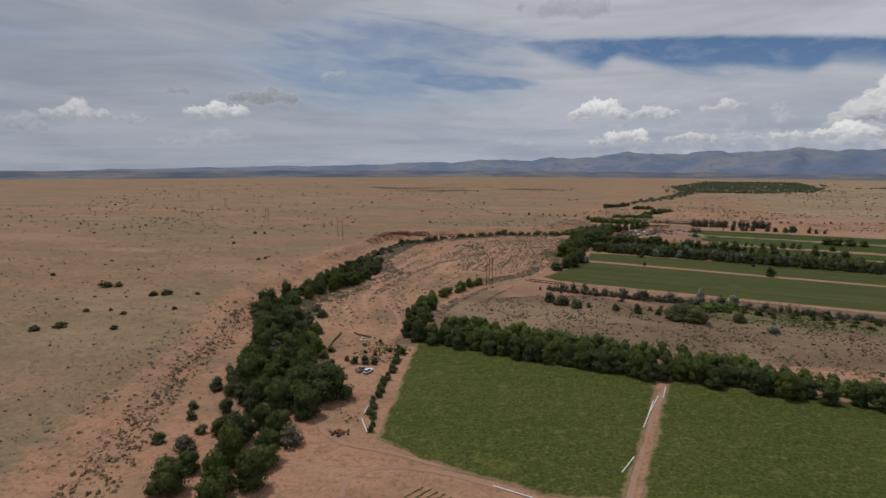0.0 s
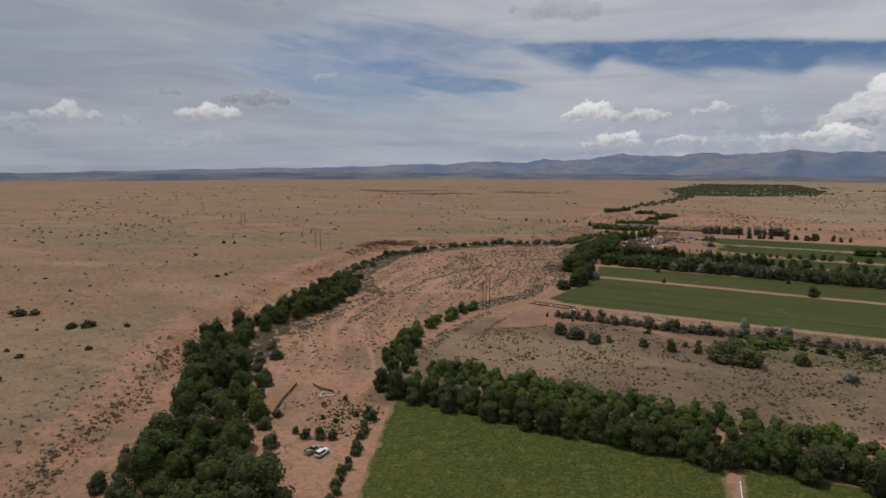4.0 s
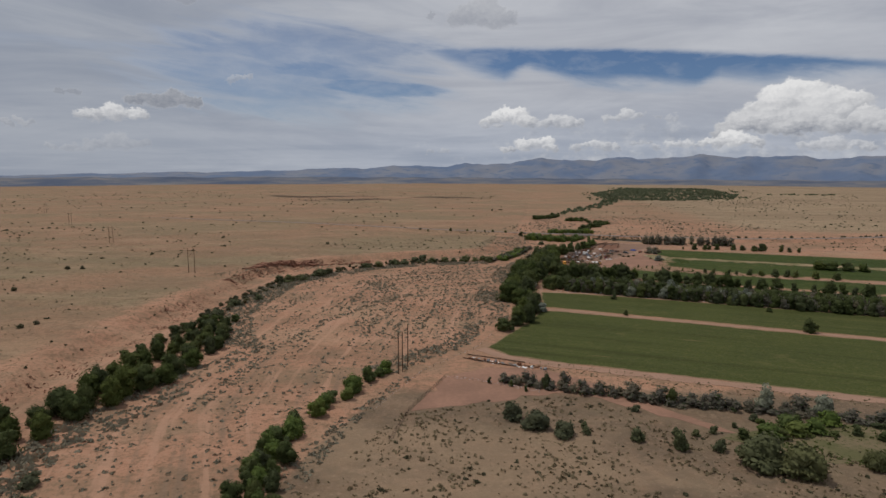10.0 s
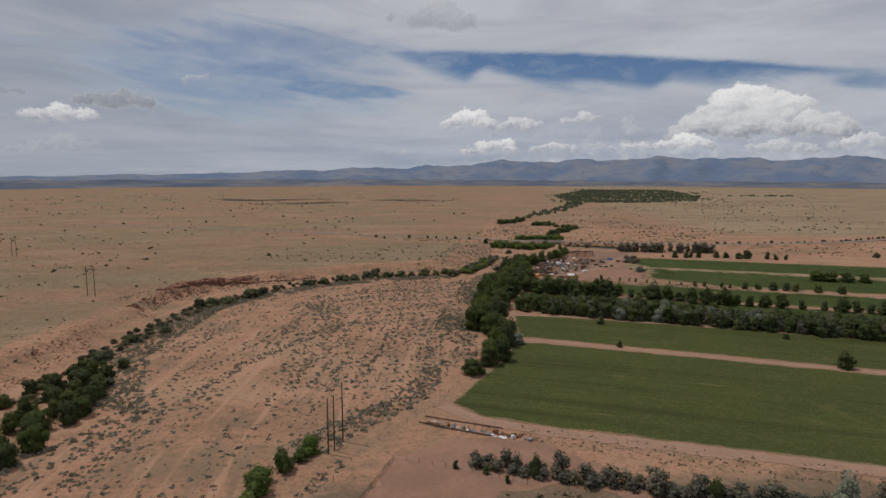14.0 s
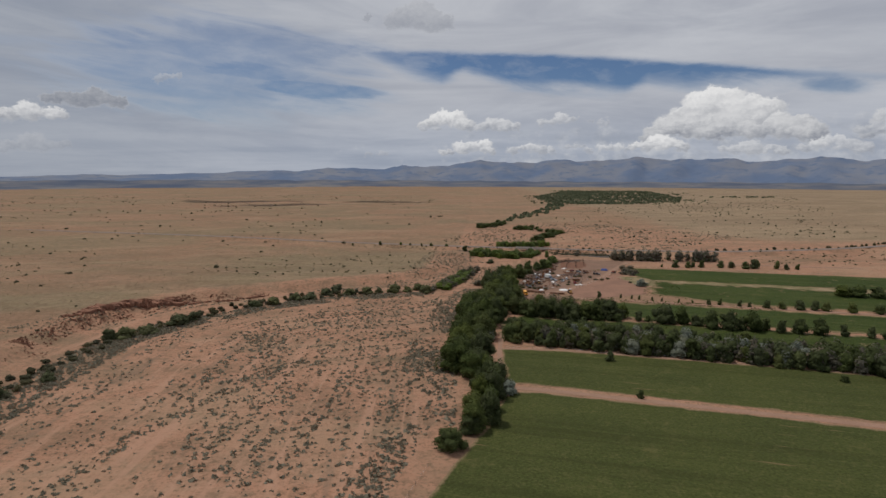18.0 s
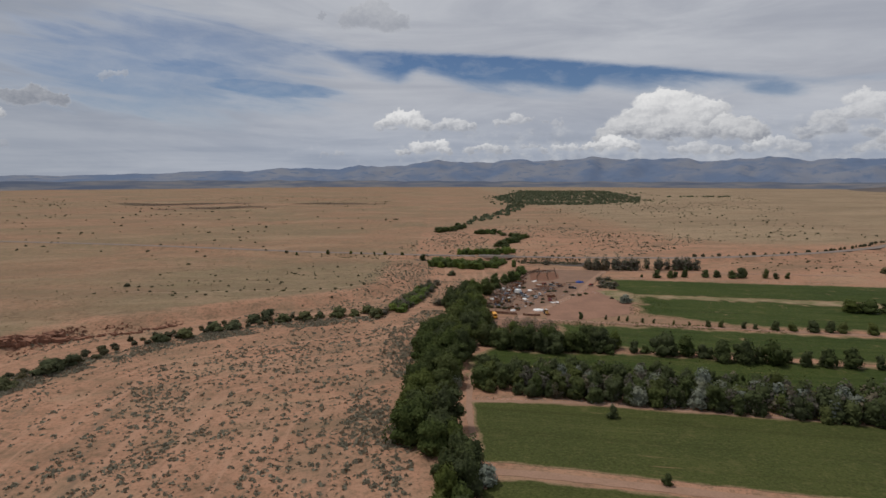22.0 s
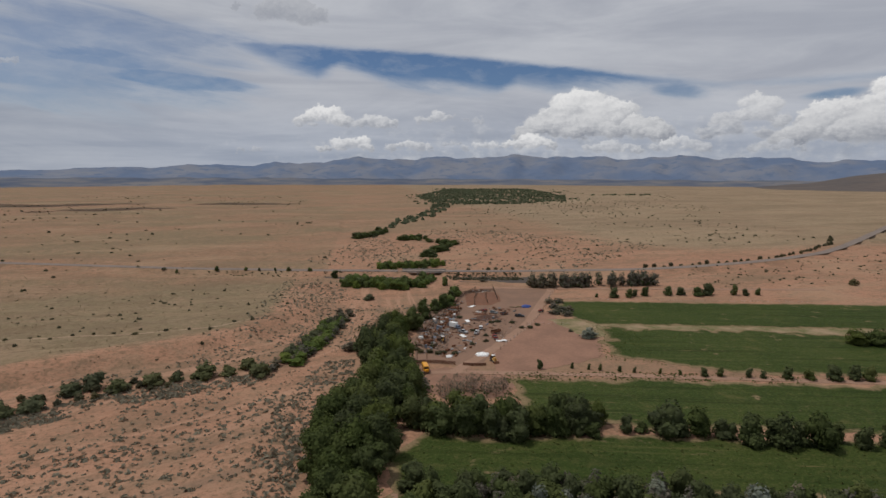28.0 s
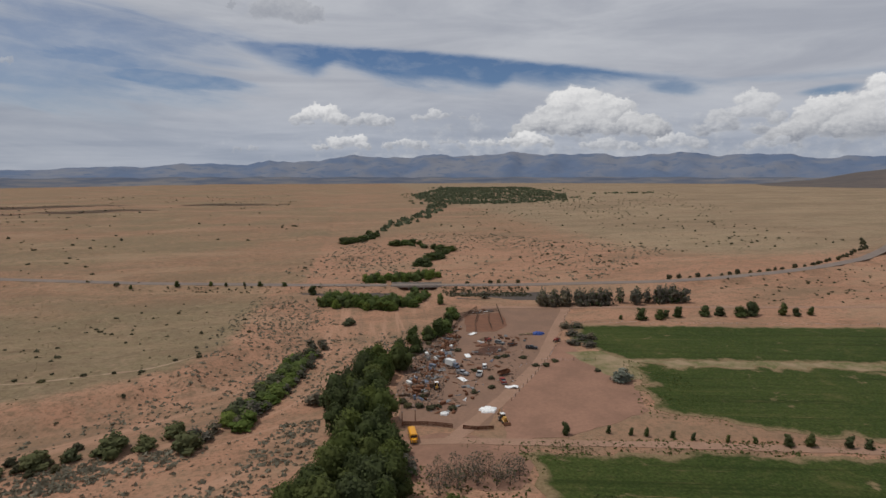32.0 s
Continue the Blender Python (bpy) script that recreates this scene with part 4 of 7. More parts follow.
def make_hill():
    """The nearer brown hill at the foot of the range."""
    az, fr = np.radians(np.arange(41, 75, 0.5)), np.array([0, 0.25, 0.5, 0.75, 1.0])
    deg = np.degrees(az)
    top = np.interp(deg, (41, 45, 48, 50, 54, 60, 75), (2, 18, 58, 74, 112, 130, 90))
    rows = []
    for k in fr:
        r = 3000 + 700 * k
        h = top * k ** 0.8 * (1 + np.array([noise.noise((g * 0.5, k * 3, 8.0)) for g in deg]) * 0.5 * (1 - k))
        rows.append(np.stack([np.sin(az) * r, 250 + np.cos(az) * r, h - 1.5], 1))
    v, n, m = np.concatenate(rows), len(az), len(fr)
    i = (np.arange(m - 1)[:, None] * n + np.arange(n - 1)[None, :]).ravel()
    t = np.concatenate([np.stack([i, i + 1, i + n + 1], 1), np.stack([i, i + n + 1, i + n], 1)])
    tagged(new("hill", tri_mesh("hill", v, t, M_HILL)), "low brown hill before the mountains", "hill", kind="structure")


make_hill()


def make_cloud(x, y, long, deep, seed):
    """A drifting heap of cloud above the plateau; its shadow falls on the plain."""
    rng = np.random.default_rng(seed)
    verts, tris, off = [], [], 0
    for _ in range(26):
        c = np.array([rng.normal(0, long * 0.28), rng.normal(0, deep * 0.24), rng.uniform(-10, 25)])
        r = rng.uniform(0.16, 0.30) * long * 0.6
        verts.append(c + BALL[0] * r * [1.3, 0.8, 0.45])
        tris.append(BALL[1] + off)
        off += len(BALL[0])
    a, e = radians(SUN_AZ), radians(SUN_EL)
    up = 1500.0
    reach = up / math.tan(e)
    ob = new("cloud", tri_mesh("cloud", np.concatenate(verts), np.concatenate(tris), M_CLOUD))
    ob.location = (x + math.sin(a) * reach, y + math.cos(a) * reach, up)
    return tagged(ob, "small white heap of cloud high over the plain", "cloud", "drifting clouds", "structure")


for x, y, long, deep, seed in ((-270, 1760, 200, 90, 1), (-440, 1960, 210, 90, 2), (-60, 1930, 170, 60, 3)):
    make_cloud(x, y, long, deep, seed)

# fields
sheet("field_near", [(-58, 257), (-10, 245), (43, 226), (20, 138), (4, 137), (-16, 143), (-33, 150), (-48, 160)], 0.12, M_CROP,
      "leafy green crop field with yellowish flecks", "field", 0.16, 1.6, ragged=0.5)
sheet("field_side", [(46, 225), (112, 212), (190, 191), (190, 100), (14, 100), (23, 138)], 0.12, M_CROP, "leafy green crop field beyond a dirt path", "field", 0.16, 1.8, ragged=0.5)
sheet("field_hay", [(-2, 426), (5, 415), (31, 404), (74, 390), (106, 379), (146, 367), (300, 318), (300, 399), (168, 449), (98, 476), (44, 496), (31, 499), (20, 470), (3, 437)],
      0.10, M_HAY, "smooth dark green mown hay field", "field", 0.03, 3.0, ragged=0.5)
sheet("field_upper", [(33, 508), (46, 504), (100, 483), (168, 456), (300, 405), (300, 458.5), (203, 496), (145, 518.5), (68, 545), (38, 551)], 0.10, M_HAY,
      "green hay field between a dirt road and a hedge", "field", 0.03, 3.0, ragged=0.5)
sheet("meadow_low", [(41, 574), (46, 602), (60, 614), (81, 604), (119, 594), (190, 570), (330, 520), (330, 480), (160, 542), (100, 566)], 0.10, M_MEADOW,
      "green meadow with bare reddish patches", "field", 0.05, 2.2, ragged=1.8)
sheet("meadow_mid", [(96, 622), (102, 650), (146, 638), (200, 619), (340, 566), (340, 520), (190, 576), (140, 594), (105, 606)], 0.11, M_MEADOW,
      "bright green meadow between rows of trees", "field", 0.05, 2.2, ragged=1.8)
sheet("meadow_high", [(156, 668), (172, 650), (205, 629), (340, 577), (350, 640), (249, 682), (209, 696), (180, 710)], 0.10, M_MEADOW,
      "green hay meadow with pale dry patches", "field", 0.05, 2.0, ragged=3.5)
sheet("meadow_far", [(176, 716), (290, 676), (352, 650), (380, 706), (333, 723), (261, 747), (184, 773), (170, 750)], 0.10, M_MEADOW, "green hay meadow beside a dirt road", "field", 0.05, 3.0, ragged=1.6)
sheet("dry_strip", [(160, 694), (209, 690), (249, 678), (352, 642), (352, 666), (290, 689), (176, 730), (158, 732)], 0.07, M_SAND, "strip of pale dried grass", "ground", ragged=1.0)
sheet("bare_lot", [(100, 660), (119, 656), (154, 666), (168, 700), (162, 722), (166, 750), (150, 738), (112, 692)], 0.06, M_BARE, "bare reddish brown dirt lot", "ground", ragged=0.8)
sheet("yard_ground", [(72, 680), (96, 667), (114, 690), (150, 736), (172, 765), (194, 808), (150, 822), (130, 812), (100, 770), (78, 715)], 0.05, M_YARD, "trampled brown soil of a scrap yard", "ground", ragged=1.0)
sheet("bare_paddock", [(-21, 386), (-31, 352), (24, 373), (62, 345), (70, 338), (60, 352), (22, 396), (-4, 398)], 0.05, M_BARE, "bare reddish soil of a paddock", "ground", ragged=1.5)
sheet("weed_strip", [(62, 336), (99, 349), (126, 341), (190, 318), (190, 296), (110, 316), (86, 322)], 0.06, M_WEEDS, "strip of weeds and dry grass", "ground", ragged=1.5)
strip("field_road", [(33, 503), (44, 500), (98, 479), (168, 452), (300, 402)], 3.5, M_TRACK, "pale dirt road between hay fields", "road")
strip("field_path", [(45, 221), (38, 201), (31, 178), (21, 140), (17, 118)], 1.7, M_TRACK, "narrow dirt path between crop fields", "path")
strip("farm_track", [(-48, 128), (-50, 136), (-47, 141), (-39, 145), (-26, 144), (-15, 141), (-8, 138)], 1.8, M_TRACK, "curved dirt farm track beside a crop field", "path", step=2.0, wobble=0.3)
strip("farm_track", [(-71, 168), (-63, 158), (-55, 154), (-42, 152), (-27, 147), (-11, 143), (0, 138)], 1.5, M_TRACK, "dirt farm track along the foot of a field", "path", lift=0.11, step=2.0, wobble=0.3)
strip("hedge_track", [(38, 552), (70, 546), (144, 520), (202, 497), (300, 459)], 2.0, M_TRACK, "dirt verge along a hedge", "path")
strip("tree_line_path", [(30, 494), (33, 520), (35, 540), (38, 556), (44, 582)], 2.0, M_TRACK, "narrow dirt path beside a tree line", "path", lift=0.14)
strip("field_verge", [(-6, 424), (4, 411), (31, 400), (74, 386), (146, 363), (300, 314)], 6.0, M_TRACK, "wide dirt verge of a hay field", "path", wobble=0.8)
strip("yard_road", [(84, 664), (96, 675), (114, 693), (142, 724), (172, 771), (196, 806), (200, 822)], 5.0, M_TRACK, "pale dirt road along a scrap yard", "road")
strip("farm_road", [(150, 824), (200, 808), (242, 797), (300, 779), (380, 756)], 4.5, M_TRACK, "dirt farm road along a green field", "road", lift=0.11)
strip("yard_entry", [(60, 668), (84, 664), (104, 657), (146, 643), (200, 623), (340, 572)], 4.0, M_TRACK, "dirt lane between meadows", "road", lift=0.13)

GULLY = [(-150, 752), (-110, 747), (-72, 745), (-53, 743), (-34, 746), (-13, 748), (4, 763)]
strip("gully", GULLY, 1.3, M_SANDY, "pale sandy gully on a dry plateau", "gully", lift=0.03, step=2.5, wobble=0.45)

# rows of trees: line, spacing, spread, kind, heights
TREE_ROWS = [
    ("grove", [(-84, 118), (-80, 135), (-80, 155), (-90, 185)], 10.0, 10, COTTON, (8, 12)),
    ("grove", [(-82, 122), (-84, 150), (-98, 185), (-110, 215)], 10.0, 10, ASH, (5, 8)),
    ("grove", [(-96, 190), (-108, 225), (-122, 256)], 9.5, 11, COTTON, (8, 12)),
    ("grove", [(-112, 200), (-120, 235), (-134, 262), (-150, 300)], 8, 7, TAMARISK, (4, 7)),
    ("grove", [(-96, 205), (-104, 232), (-116, 262)], 10, 8, WILLOW, (5, 8)),
    ("grove", [(-122, 256), (-142, 285), (-150, 320)], 8.5, 9, ASH, (8, 11)),
    ("grove", [(-148, 322), (-142, 350), (-136, 378), (-134, 402)], 8.5, 10, COTTON, (7, 10.5)),
    ("grove", [(-135, 405), (-132, 425), (-140, 450)], 8.0, 9, ASH, (5, 8)),
    ("hedge row by the crop field", [(-68, 265), (-58, 260), (-38, 252), (-13, 244), (12, 236), (42, 226), (66, 222), (94, 213), (140, 199), (180, 188)], 6.6, 3.0, COTTON, (7, 10.5)),
    ("hedge row by the crop field", [(-50, 266), (-26, 257), (10, 246), (42, 236), (70, 228)], 6.0, 4, ASH, (4.7, 7)),
    ("hedge row by the crop field", [(-60, 257), (-38, 249), (-14, 241), (12, 233), (40, 224)], 6.0, 2.0, ASH, (4.7, 7)),
    ("hedge row by the crop field", [(-52, 284), (-16, 272), (12, 262), (42, 250), (82, 236), (112, 222), (150, 209)], 5.2, 7.5, WILLOW, (3.4, 5.2)),
    ("wash bank", [(-62, 285), (-69, 305), (-68, 330), (-60, 354), (-54, 370), (-44, 391)], 6.0, 2.5, WILLOW, (4, 6.5)),
    ("wash bank", [(-60, 280), (-67, 300), (-68, 322)], 6.0, 5.5, ELM, (4.7, 7)),
    ("tree line", [(12, 462), (20, 478), (25, 498), (22, 520)], 7.5, 4, COTTON, (8, 11)),
    ("tree line", [(20, 518), (20, 545), (25, 566), (34, 598)], 7.8, 6.5, COTTON, (10, 14)),
    ("tree line", [(32, 592), (40, 622), (52, 646)], 8.0, 9, COTTON, (10, 14)),
    ("tree line", [(53, 642), (57, 670), (61, 700), (69, 724), (80, 742)], 7.8, 8, COTTON, (9, 13)),
    ("tree line", [(88, 745), (100, 766), (120, 788)], 9.0, 4, ELM, (6, 9)),
    ("hedge", [(44, 572), (62, 566), (92, 553), (118, 542), (150, 529), (200, 509), (290, 474)], 6.2, 11, ASH, (6.5, 9.5)),
    ("hedge", [(60, 566), (100, 551), (150, 530), (210, 507), (290, 474)], 6.4, 11, TAMARISK, (6, 8.5)),
    ("hedge", [(96, 548), (130, 534), (165, 520)], 13, 8, OLIVE, (6.5, 9)),
    ("hedge", [(46, 560), (70, 550), (102, 538), (131, 526), (160, 514), (200, 499), (290, 464)], 6.0, 2.0, ASH, (5, 8)),
    ("hedge", [(60, 556), (102, 540), (131, 528), (160, 516), (290, 466)], 8.0, 2.5, TAMARISK, (5, 7.5)),
    ("grove", [(-104, 140), (-112, 185), (-118, 225), (-132, 258)], 10.0, 6, DULL, (2.6, 5)),
    ("grove", [(-78, 200), (-92, 228), (-106, 258), (-126, 300)], 9.0, 4, DULL, (2.6, 4.6)),
    ("grove", [(-150, 395), (-146, 430), (-144, 468)], 8.0, 9, ASH, (4, 6.5)),
    ("tree line", [(54, 626), (62, 638), (62, 652)], 7.0, 4, COTTON, (9, 12)),
    ("windbreak", [(128, 594), (165, 576), (205, 562), (250, 546)], 7.5, 2.0, ELM, (5, 8)),
    ("windbreak", [(60, 618), (84, 606), (112, 600)], 5.2, 4.5, ASH, (5, 8)),
    ("windbreak", [(56, 618), (72, 611), (84, 606), (106, 602)], 6.5, 4.5, ELM, (9, 12)),
    ("roadside trees", [(186, 818), (216, 813), (244, 806), (274, 802)], 6.5, 4, TAMARISK, (8, 11)),
    ("bridge trees", [(62, 858), (84, 846), (104, 838)], 6.0, 9, WILLOW, (5, 8)),
    ("bridge trees", [(96, 915), (122, 918), (150, 925)], 6.5, 7, WILLOW, (5, 7)),
]
for n, (group, line, gap, spread, kind, (lo, hi)) in enumerate(TREE_ROWS):
    for x, y in along(line, gap, spread, 200 + n):
        kind.plant(x, y, RNG.uniform(lo, hi), group=group)


def plant_all(kind, rows, group="", label=""):
    for x, y, tall, wide in rows:
        kind.plant(x, y, tall, wide, group=group, label=label)


# single trees and bushes: x, y, height, width
plant_all(COTTON, [(-74, 186, 14, 17), (-86, 176, 11, 12)], "grove", "large dark cottonwood tree beside a dirt yard")
plant_all(TAMARISK, [(-72, 152, 6.5, 9), (-112, 226, 6, 9), (-100, 143, 5, 7)], "", "grey half bare bush at the edge of a grove")
plant_all(DULL, [(2, 348, 5.6, 8.5), (9, 341, 6.0, 9.5), (17, 336, 4.8, 8)], "bushes on the dry pasture", "dull green bush on dry pasture")
plant_all(DULL, [(38, 333, 4.2, 4), (49, 328, 5.5, 5.5), (60, 327, 3.6, 4), (69, 320, 9.5, 14), (76, 314, 9.0, 13), (98, 318, 5.8, 7), (24, 341, 2.2, 3)], "bushes on the dry pasture")
plant_all(WILLOW, [(79, 337, 4.5, 8), (88, 339, 4.5, 8), (95, 341, 4.5, 8), (103, 347, 4.5, 8), (88, 344, 4.5, 8)], "bushes on the dry pasture", "bright green bush among weeds on dry pasture")
plant_all(DULL, [(24, 337, 2.4, 3.2), (39, 337, 2.4, 3.2), (51, 337, 2.4, 3.2), (57, 337, 2.4, 3.2), (44, 355, 2.4, 3.2), (80, 349, 2.4, 3.2), (63, 339, 2.4, 3.2)], "bushes on the dry pasture", "small dull green bush on dry pasture")
plant_all(TAMARISK, [(46, 367, 6.5, 8), (55, 364, 6.5, 6), (72, 361, 6, 7), (100, 359, 5.5, 8), (10, 382, 4.5, 5), (24, 377, 6.5, 5), (30, 373, 5, 5), (36, 371, 4.5, 6), (66, 365, 3.5, 5)], "brush along the field edge")
plant_all(ELM, [(17, 375, 6.5, 3.6), (58, 361, 6.5, 5), (-4, 380, 2.5, 2), (4, 377, 2.6, 2.2), (9, 372, 2.4, 2)], "brush along the field edge", "small dark green tree in grey brush")
plant_all(OLIVE, [(88, 358, 8, 6.5), (105, 354, 8, 7), (108, 300, 4, 6)], "brush along the field edge", "silvery grey tree on a dry field edge")
plant_all(COTTON, [(159, 457, 7.5, 8), (7, 455, 7, 9.5), (14, 466, 7, 9)], "", "single dark green tree beside a hay field")
plant_all(ELM, [(77, 489, 3.6, 2.6), (81, 531, 4.5, 4), (119, 658, 4.2, 3.2), (161, 500, 3, 4)], "", "small lone tree at the edge of a field")
plant_all(OLIVE, [(74, 561, 7.5, 6.5), (78, 556, 8.3, 6.5), (82, 554, 9.1, 6.5), (102, 556, 7.5, 6.5), (119, 543, 8.3, 6.5), (123, 538, 9.1, 6.5), (129, 536, 7.5, 6.5), (135, 533, 8.3, 6.5), (140, 531, 9.1, 6.5), (155, 524, 7.5, 6.5), (159, 520, 8.3, 6.5)], "hedge", "silvery grey russian olive in a hedge")
plant_all(OLIVE, [(31, 497, 6, 8), (161, 693, 5.6, 8.5), (50, 620, 5, 6), (34, 565, 6, 7), (90, 231, 5, 4)], "", "silvery green bush beside a field")
plant_all(DULL, [(-150, 478, 5, 9), (-150, 505, 4.2, 8), (-142, 522, 3.6, 6), (-132, 446, 4, 9), (-146, 579, 5.4, 9), (-140, 582, 6, 10), (-132, 588, 5.2, 10), (-123, 605, 6.5, 11), (-118, 612, 4.8, 8), (-94, 645, 4.8, 8), (-84, 650, 4.7, 9)],
          "bushes below the bank", "green willow bush below a red bank")
plant_all(DULL, [(-72, 660, 5, 9), (-64, 664, 4.8, 9), (-56, 676, 5, 10), (-50, 680, 6, 10), (-41, 676, 4.8, 10), (-30, 680, 5, 10), (-22, 682, 4, 6), (-12, 684, 5.8, 11), (-3, 684, 4, 7), (9, 679, 6.2, 10), (4, 690, 5, 9)],
          "bushes below the bank", "round green bush along the wash")
plant_all(DULL, [(22, 704, 5, 8), (29, 716, 4.6, 8), (33, 728, 4.2, 8), (40, 745, 5, 8), (48, 758, 4, 7), (71, 806, 4, 7), (20, 699, 4.5, 8)], "bushes below the bank")
plant_all(TAMARISK, [(26, 700, 5, 9), (47, 704, 5, 8), (54, 712, 5, 6), (66, 650, 6, 10)], "", "grey leafless brush beside the tree line")
for x, y in along([(72, 640), (84, 641), (96, 637)], 3.6, 4.0, 307):
    THICKET.plant(x, y, RNG.uniform(4.6, 7), RNG.uniform(3.6, 5.5), group="bare thicket")
plant_all(COTTON, [(64, 616, 9, 10), (73, 610, 9, 10), (82, 606, 11, 11), (92, 604, 9, 10), (106, 602, 11, 13), (114, 604, 8, 8), (132, 592, 11, 12), (140, 589, 9.5, 9),
                   (151, 580, 10, 10), (159, 576, 10.5, 10.5), (169, 573, 11.5, 10), (190, 567, 8, 8), (198, 564, 9, 9), (227, 553, 9, 10), (247, 545, 9, 11)], "windbreak", "tall round elm of a windbreak row")
plant_all(ELM, [(120, 597, 6, 5), (125, 596, 3.5, 5), (146, 586, 6, 6), (177, 574, 3, 3), (183, 571, 4.5, 5)], "windbreak", "young elm in a windbreak row")
plant_all(ELM, [(132, 655, 3, 2), (138, 652, 2.8, 2), (142, 650, 3, 2.2), (149, 647, 2.5, 2), (154, 644, 2.5, 2), (163, 640, 2.6, 2), (170, 637, 2.2, 2), (178, 633, 4, 4), (184, 631, 4, 4), (194, 627, 4, 3.6)],
          "saplings along the lane", "small sapling along a dirt lane")
plant_all(ELM, [(199, 625, 3.2, 3), (208, 622, 5, 5), (215, 619, 4.5, 6), (224, 616, 6.5, 8), (232, 614, 6.5, 7), (237, 612, 6, 6), (249, 607, 6.5, 7), (262, 603, 6, 7)], "saplings along the lane")
plant_all(COTTON, [(277, 651, 7.5, 12), (286, 648, 8, 12), (296, 645, 7.5, 12), (306, 641, 7, 10)], "", "dark spreading tree in a green field")
plant_all(ELM, [(223, 772, 7, 7), (233, 770, 6, 7), (238, 772, 5, 5), (245, 771, 6.5, 6), (261, 769, 6.5, 8), (269, 767, 6, 7), (279, 763, 6, 8), (285, 762, 8.5, 8), (289, 764, 8, 7), (303, 758, 7.5, 6), (309, 755, 5, 6), (318, 754, 5, 5), (213, 776, 2.5, 3)],
          "trees along the farm road")
plant_all(TAMARISK, [(190, 813, 9, 8), (198, 812, 9.5, 8), (207, 811, 10, 8), (216, 810, 10, 9), (223, 808, 9, 8), (256, 803, 11, 9), (265, 802, 11, 9), (262, 806, 9, 8), (160, 846, 5, 8)], "roadside trees", "tall greyish half bare roadside tree")
plant_all(ELM, [(57, 887, 6.5, 7), (-30, 930, 4.5, 5), (-8, 925, 3, 4), (2, 920, 3, 3), (14, 917, 3, 3), (24, 914, 3.4, 4), (40, 909, 3, 5), (-60, 938, 3, 3)], "trees along the highway", "small dark tree beside the highway")
plant_all(WILLOW, [(126, 803, 7, 9), (115, 779, 7, 10), (129, 838, 7, 5.5), (105, 771, 6, 8), (96, 832, 6, 9), (112, 836, 5, 8), (88, 838, 5.5, 9)], "bridge trees", "green bush near the highway bridge")
plant_all(SHRUB, [(164, 893, 2.4, 4), (180, 890, 3, 4), (186, 888, 3, 5), (200, 886, 2.6, 4)], "shrubs past the highway")
plant_all(COTTON, [(107, 1143, 8, 19), (117, 1152, 7, 16), (128, 1170, 6, 13), (140, 1182, 6, 13), (157, 1112, 7, 16), (167, 1116, 6.5, 14), (177, 1122, 6, 13), (194, 1070, 5.5, 16),
                   (201, 1058, 5.5, 16), (168, 1008, 7, 19), (178, 1014, 6, 13), (152, 980, 7, 14), (158, 990, 5, 12), (150, 1200, 6, 13), (146, 1225, 6, 12)], "trees along the far wash", "green tree along a dry wash")
plant_all(SHRUB, [(-269, 319, 3.6, 10), (-263, 322, 3, 6), (-226, 304, 3, 7), (-219, 306, 3.2, 8), (-236, 232, 2.6, 6), (-228, 238, 3, 7), (-199, 238, 2, 4), (-202, 310, 1.8, 3.5), (-193, 275, 1.8, 3.5),
                  (-236, 264, 1.8, 4), (-225, 268, 1.6, 3), (-212, 261, 1.8, 3.6), (-334, 347, 1.8, 4), (-319, 604, 3, 5), (-309, 607, 3, 5), (-298, 522, 2.4, 4), (-227, 434, 2, 4), (-225, 442, 2, 4), (-157, 780, 2.5, 6), (411, 765, 5, 9)],
          "shrubs on the plateau")
for x, y in along([(305, 866), (353, 868), (401, 872), (458, 885), (520, 906), (600, 952), (668, 1010)], 8.5, 2.0, 301):
    SHRUB.plant(x, y, RNG.uniform(2.2, 4.2), RNG.uniform(3, 5.5), group="shrubs along the highway", label="dark green shrub along the highway fence")
for x, y in along([(80, 242), (30, 258), (-10, 272), (-45, 284)], 6.0, 4, 302):
    WILLOW.plant(x, y, RNG.uniform(4, 6.5), group="hedge row by the crop field")
for x, y in along([(0, 383), (30, 372), (60, 362), (100, 354), (150, 338), (200, 322)], 3.3, 2.6, 304):
    TAMARISK.plant(x, y, RNG.uniform(1.2, 4.4), RNG.uniform(3.4, 6.0), group="brush along the field edge", label="low grey brush along a field edge")
for x, y in along([(70, 342), (110, 340), (150, 326), (190, 308)], 7.5, 7, 312):
    ELM.plant(x, y, RNG.uniform(1.4, 4), RNG.uniform(2.5, 6), group="brush along the field edge", label="small dark green bush among weeds")
for x, y in along([(12, 683), (24, 702), (36, 724), (46, 750), (52, 775)], 6.0, 5, 305):
    TAMARISK.plant(x, y, RNG.uniform(2.5, 4.0), RNG.uniform(4, 6), group="bushes below the bank", label="grey brush along a dry wash")
for x, y in along([(-150, 430), (-154, 480), (-150, 540), (-143, 580), (-110, 640), (-70, 668), (-20, 684)], 6.0, 6, 306):
    SHRUB.plant(x, y, RNG.uniform(1.4, 2.8), RNG.uniform(3, 5.5), group="bushes below the bank", label="low dull green brush below a bank")
for x, y in along([(-51, 163), (-57, 185), (-59, 215), (-62, 244)], 3.4, 0.9, 303):
    ELM.plant(x, y, RNG.uniform(1.6, 2.8), RNG.uniform(2.4, 3.6), group="low hedge of the crop field", label="low dark bush at the edge of a crop field")
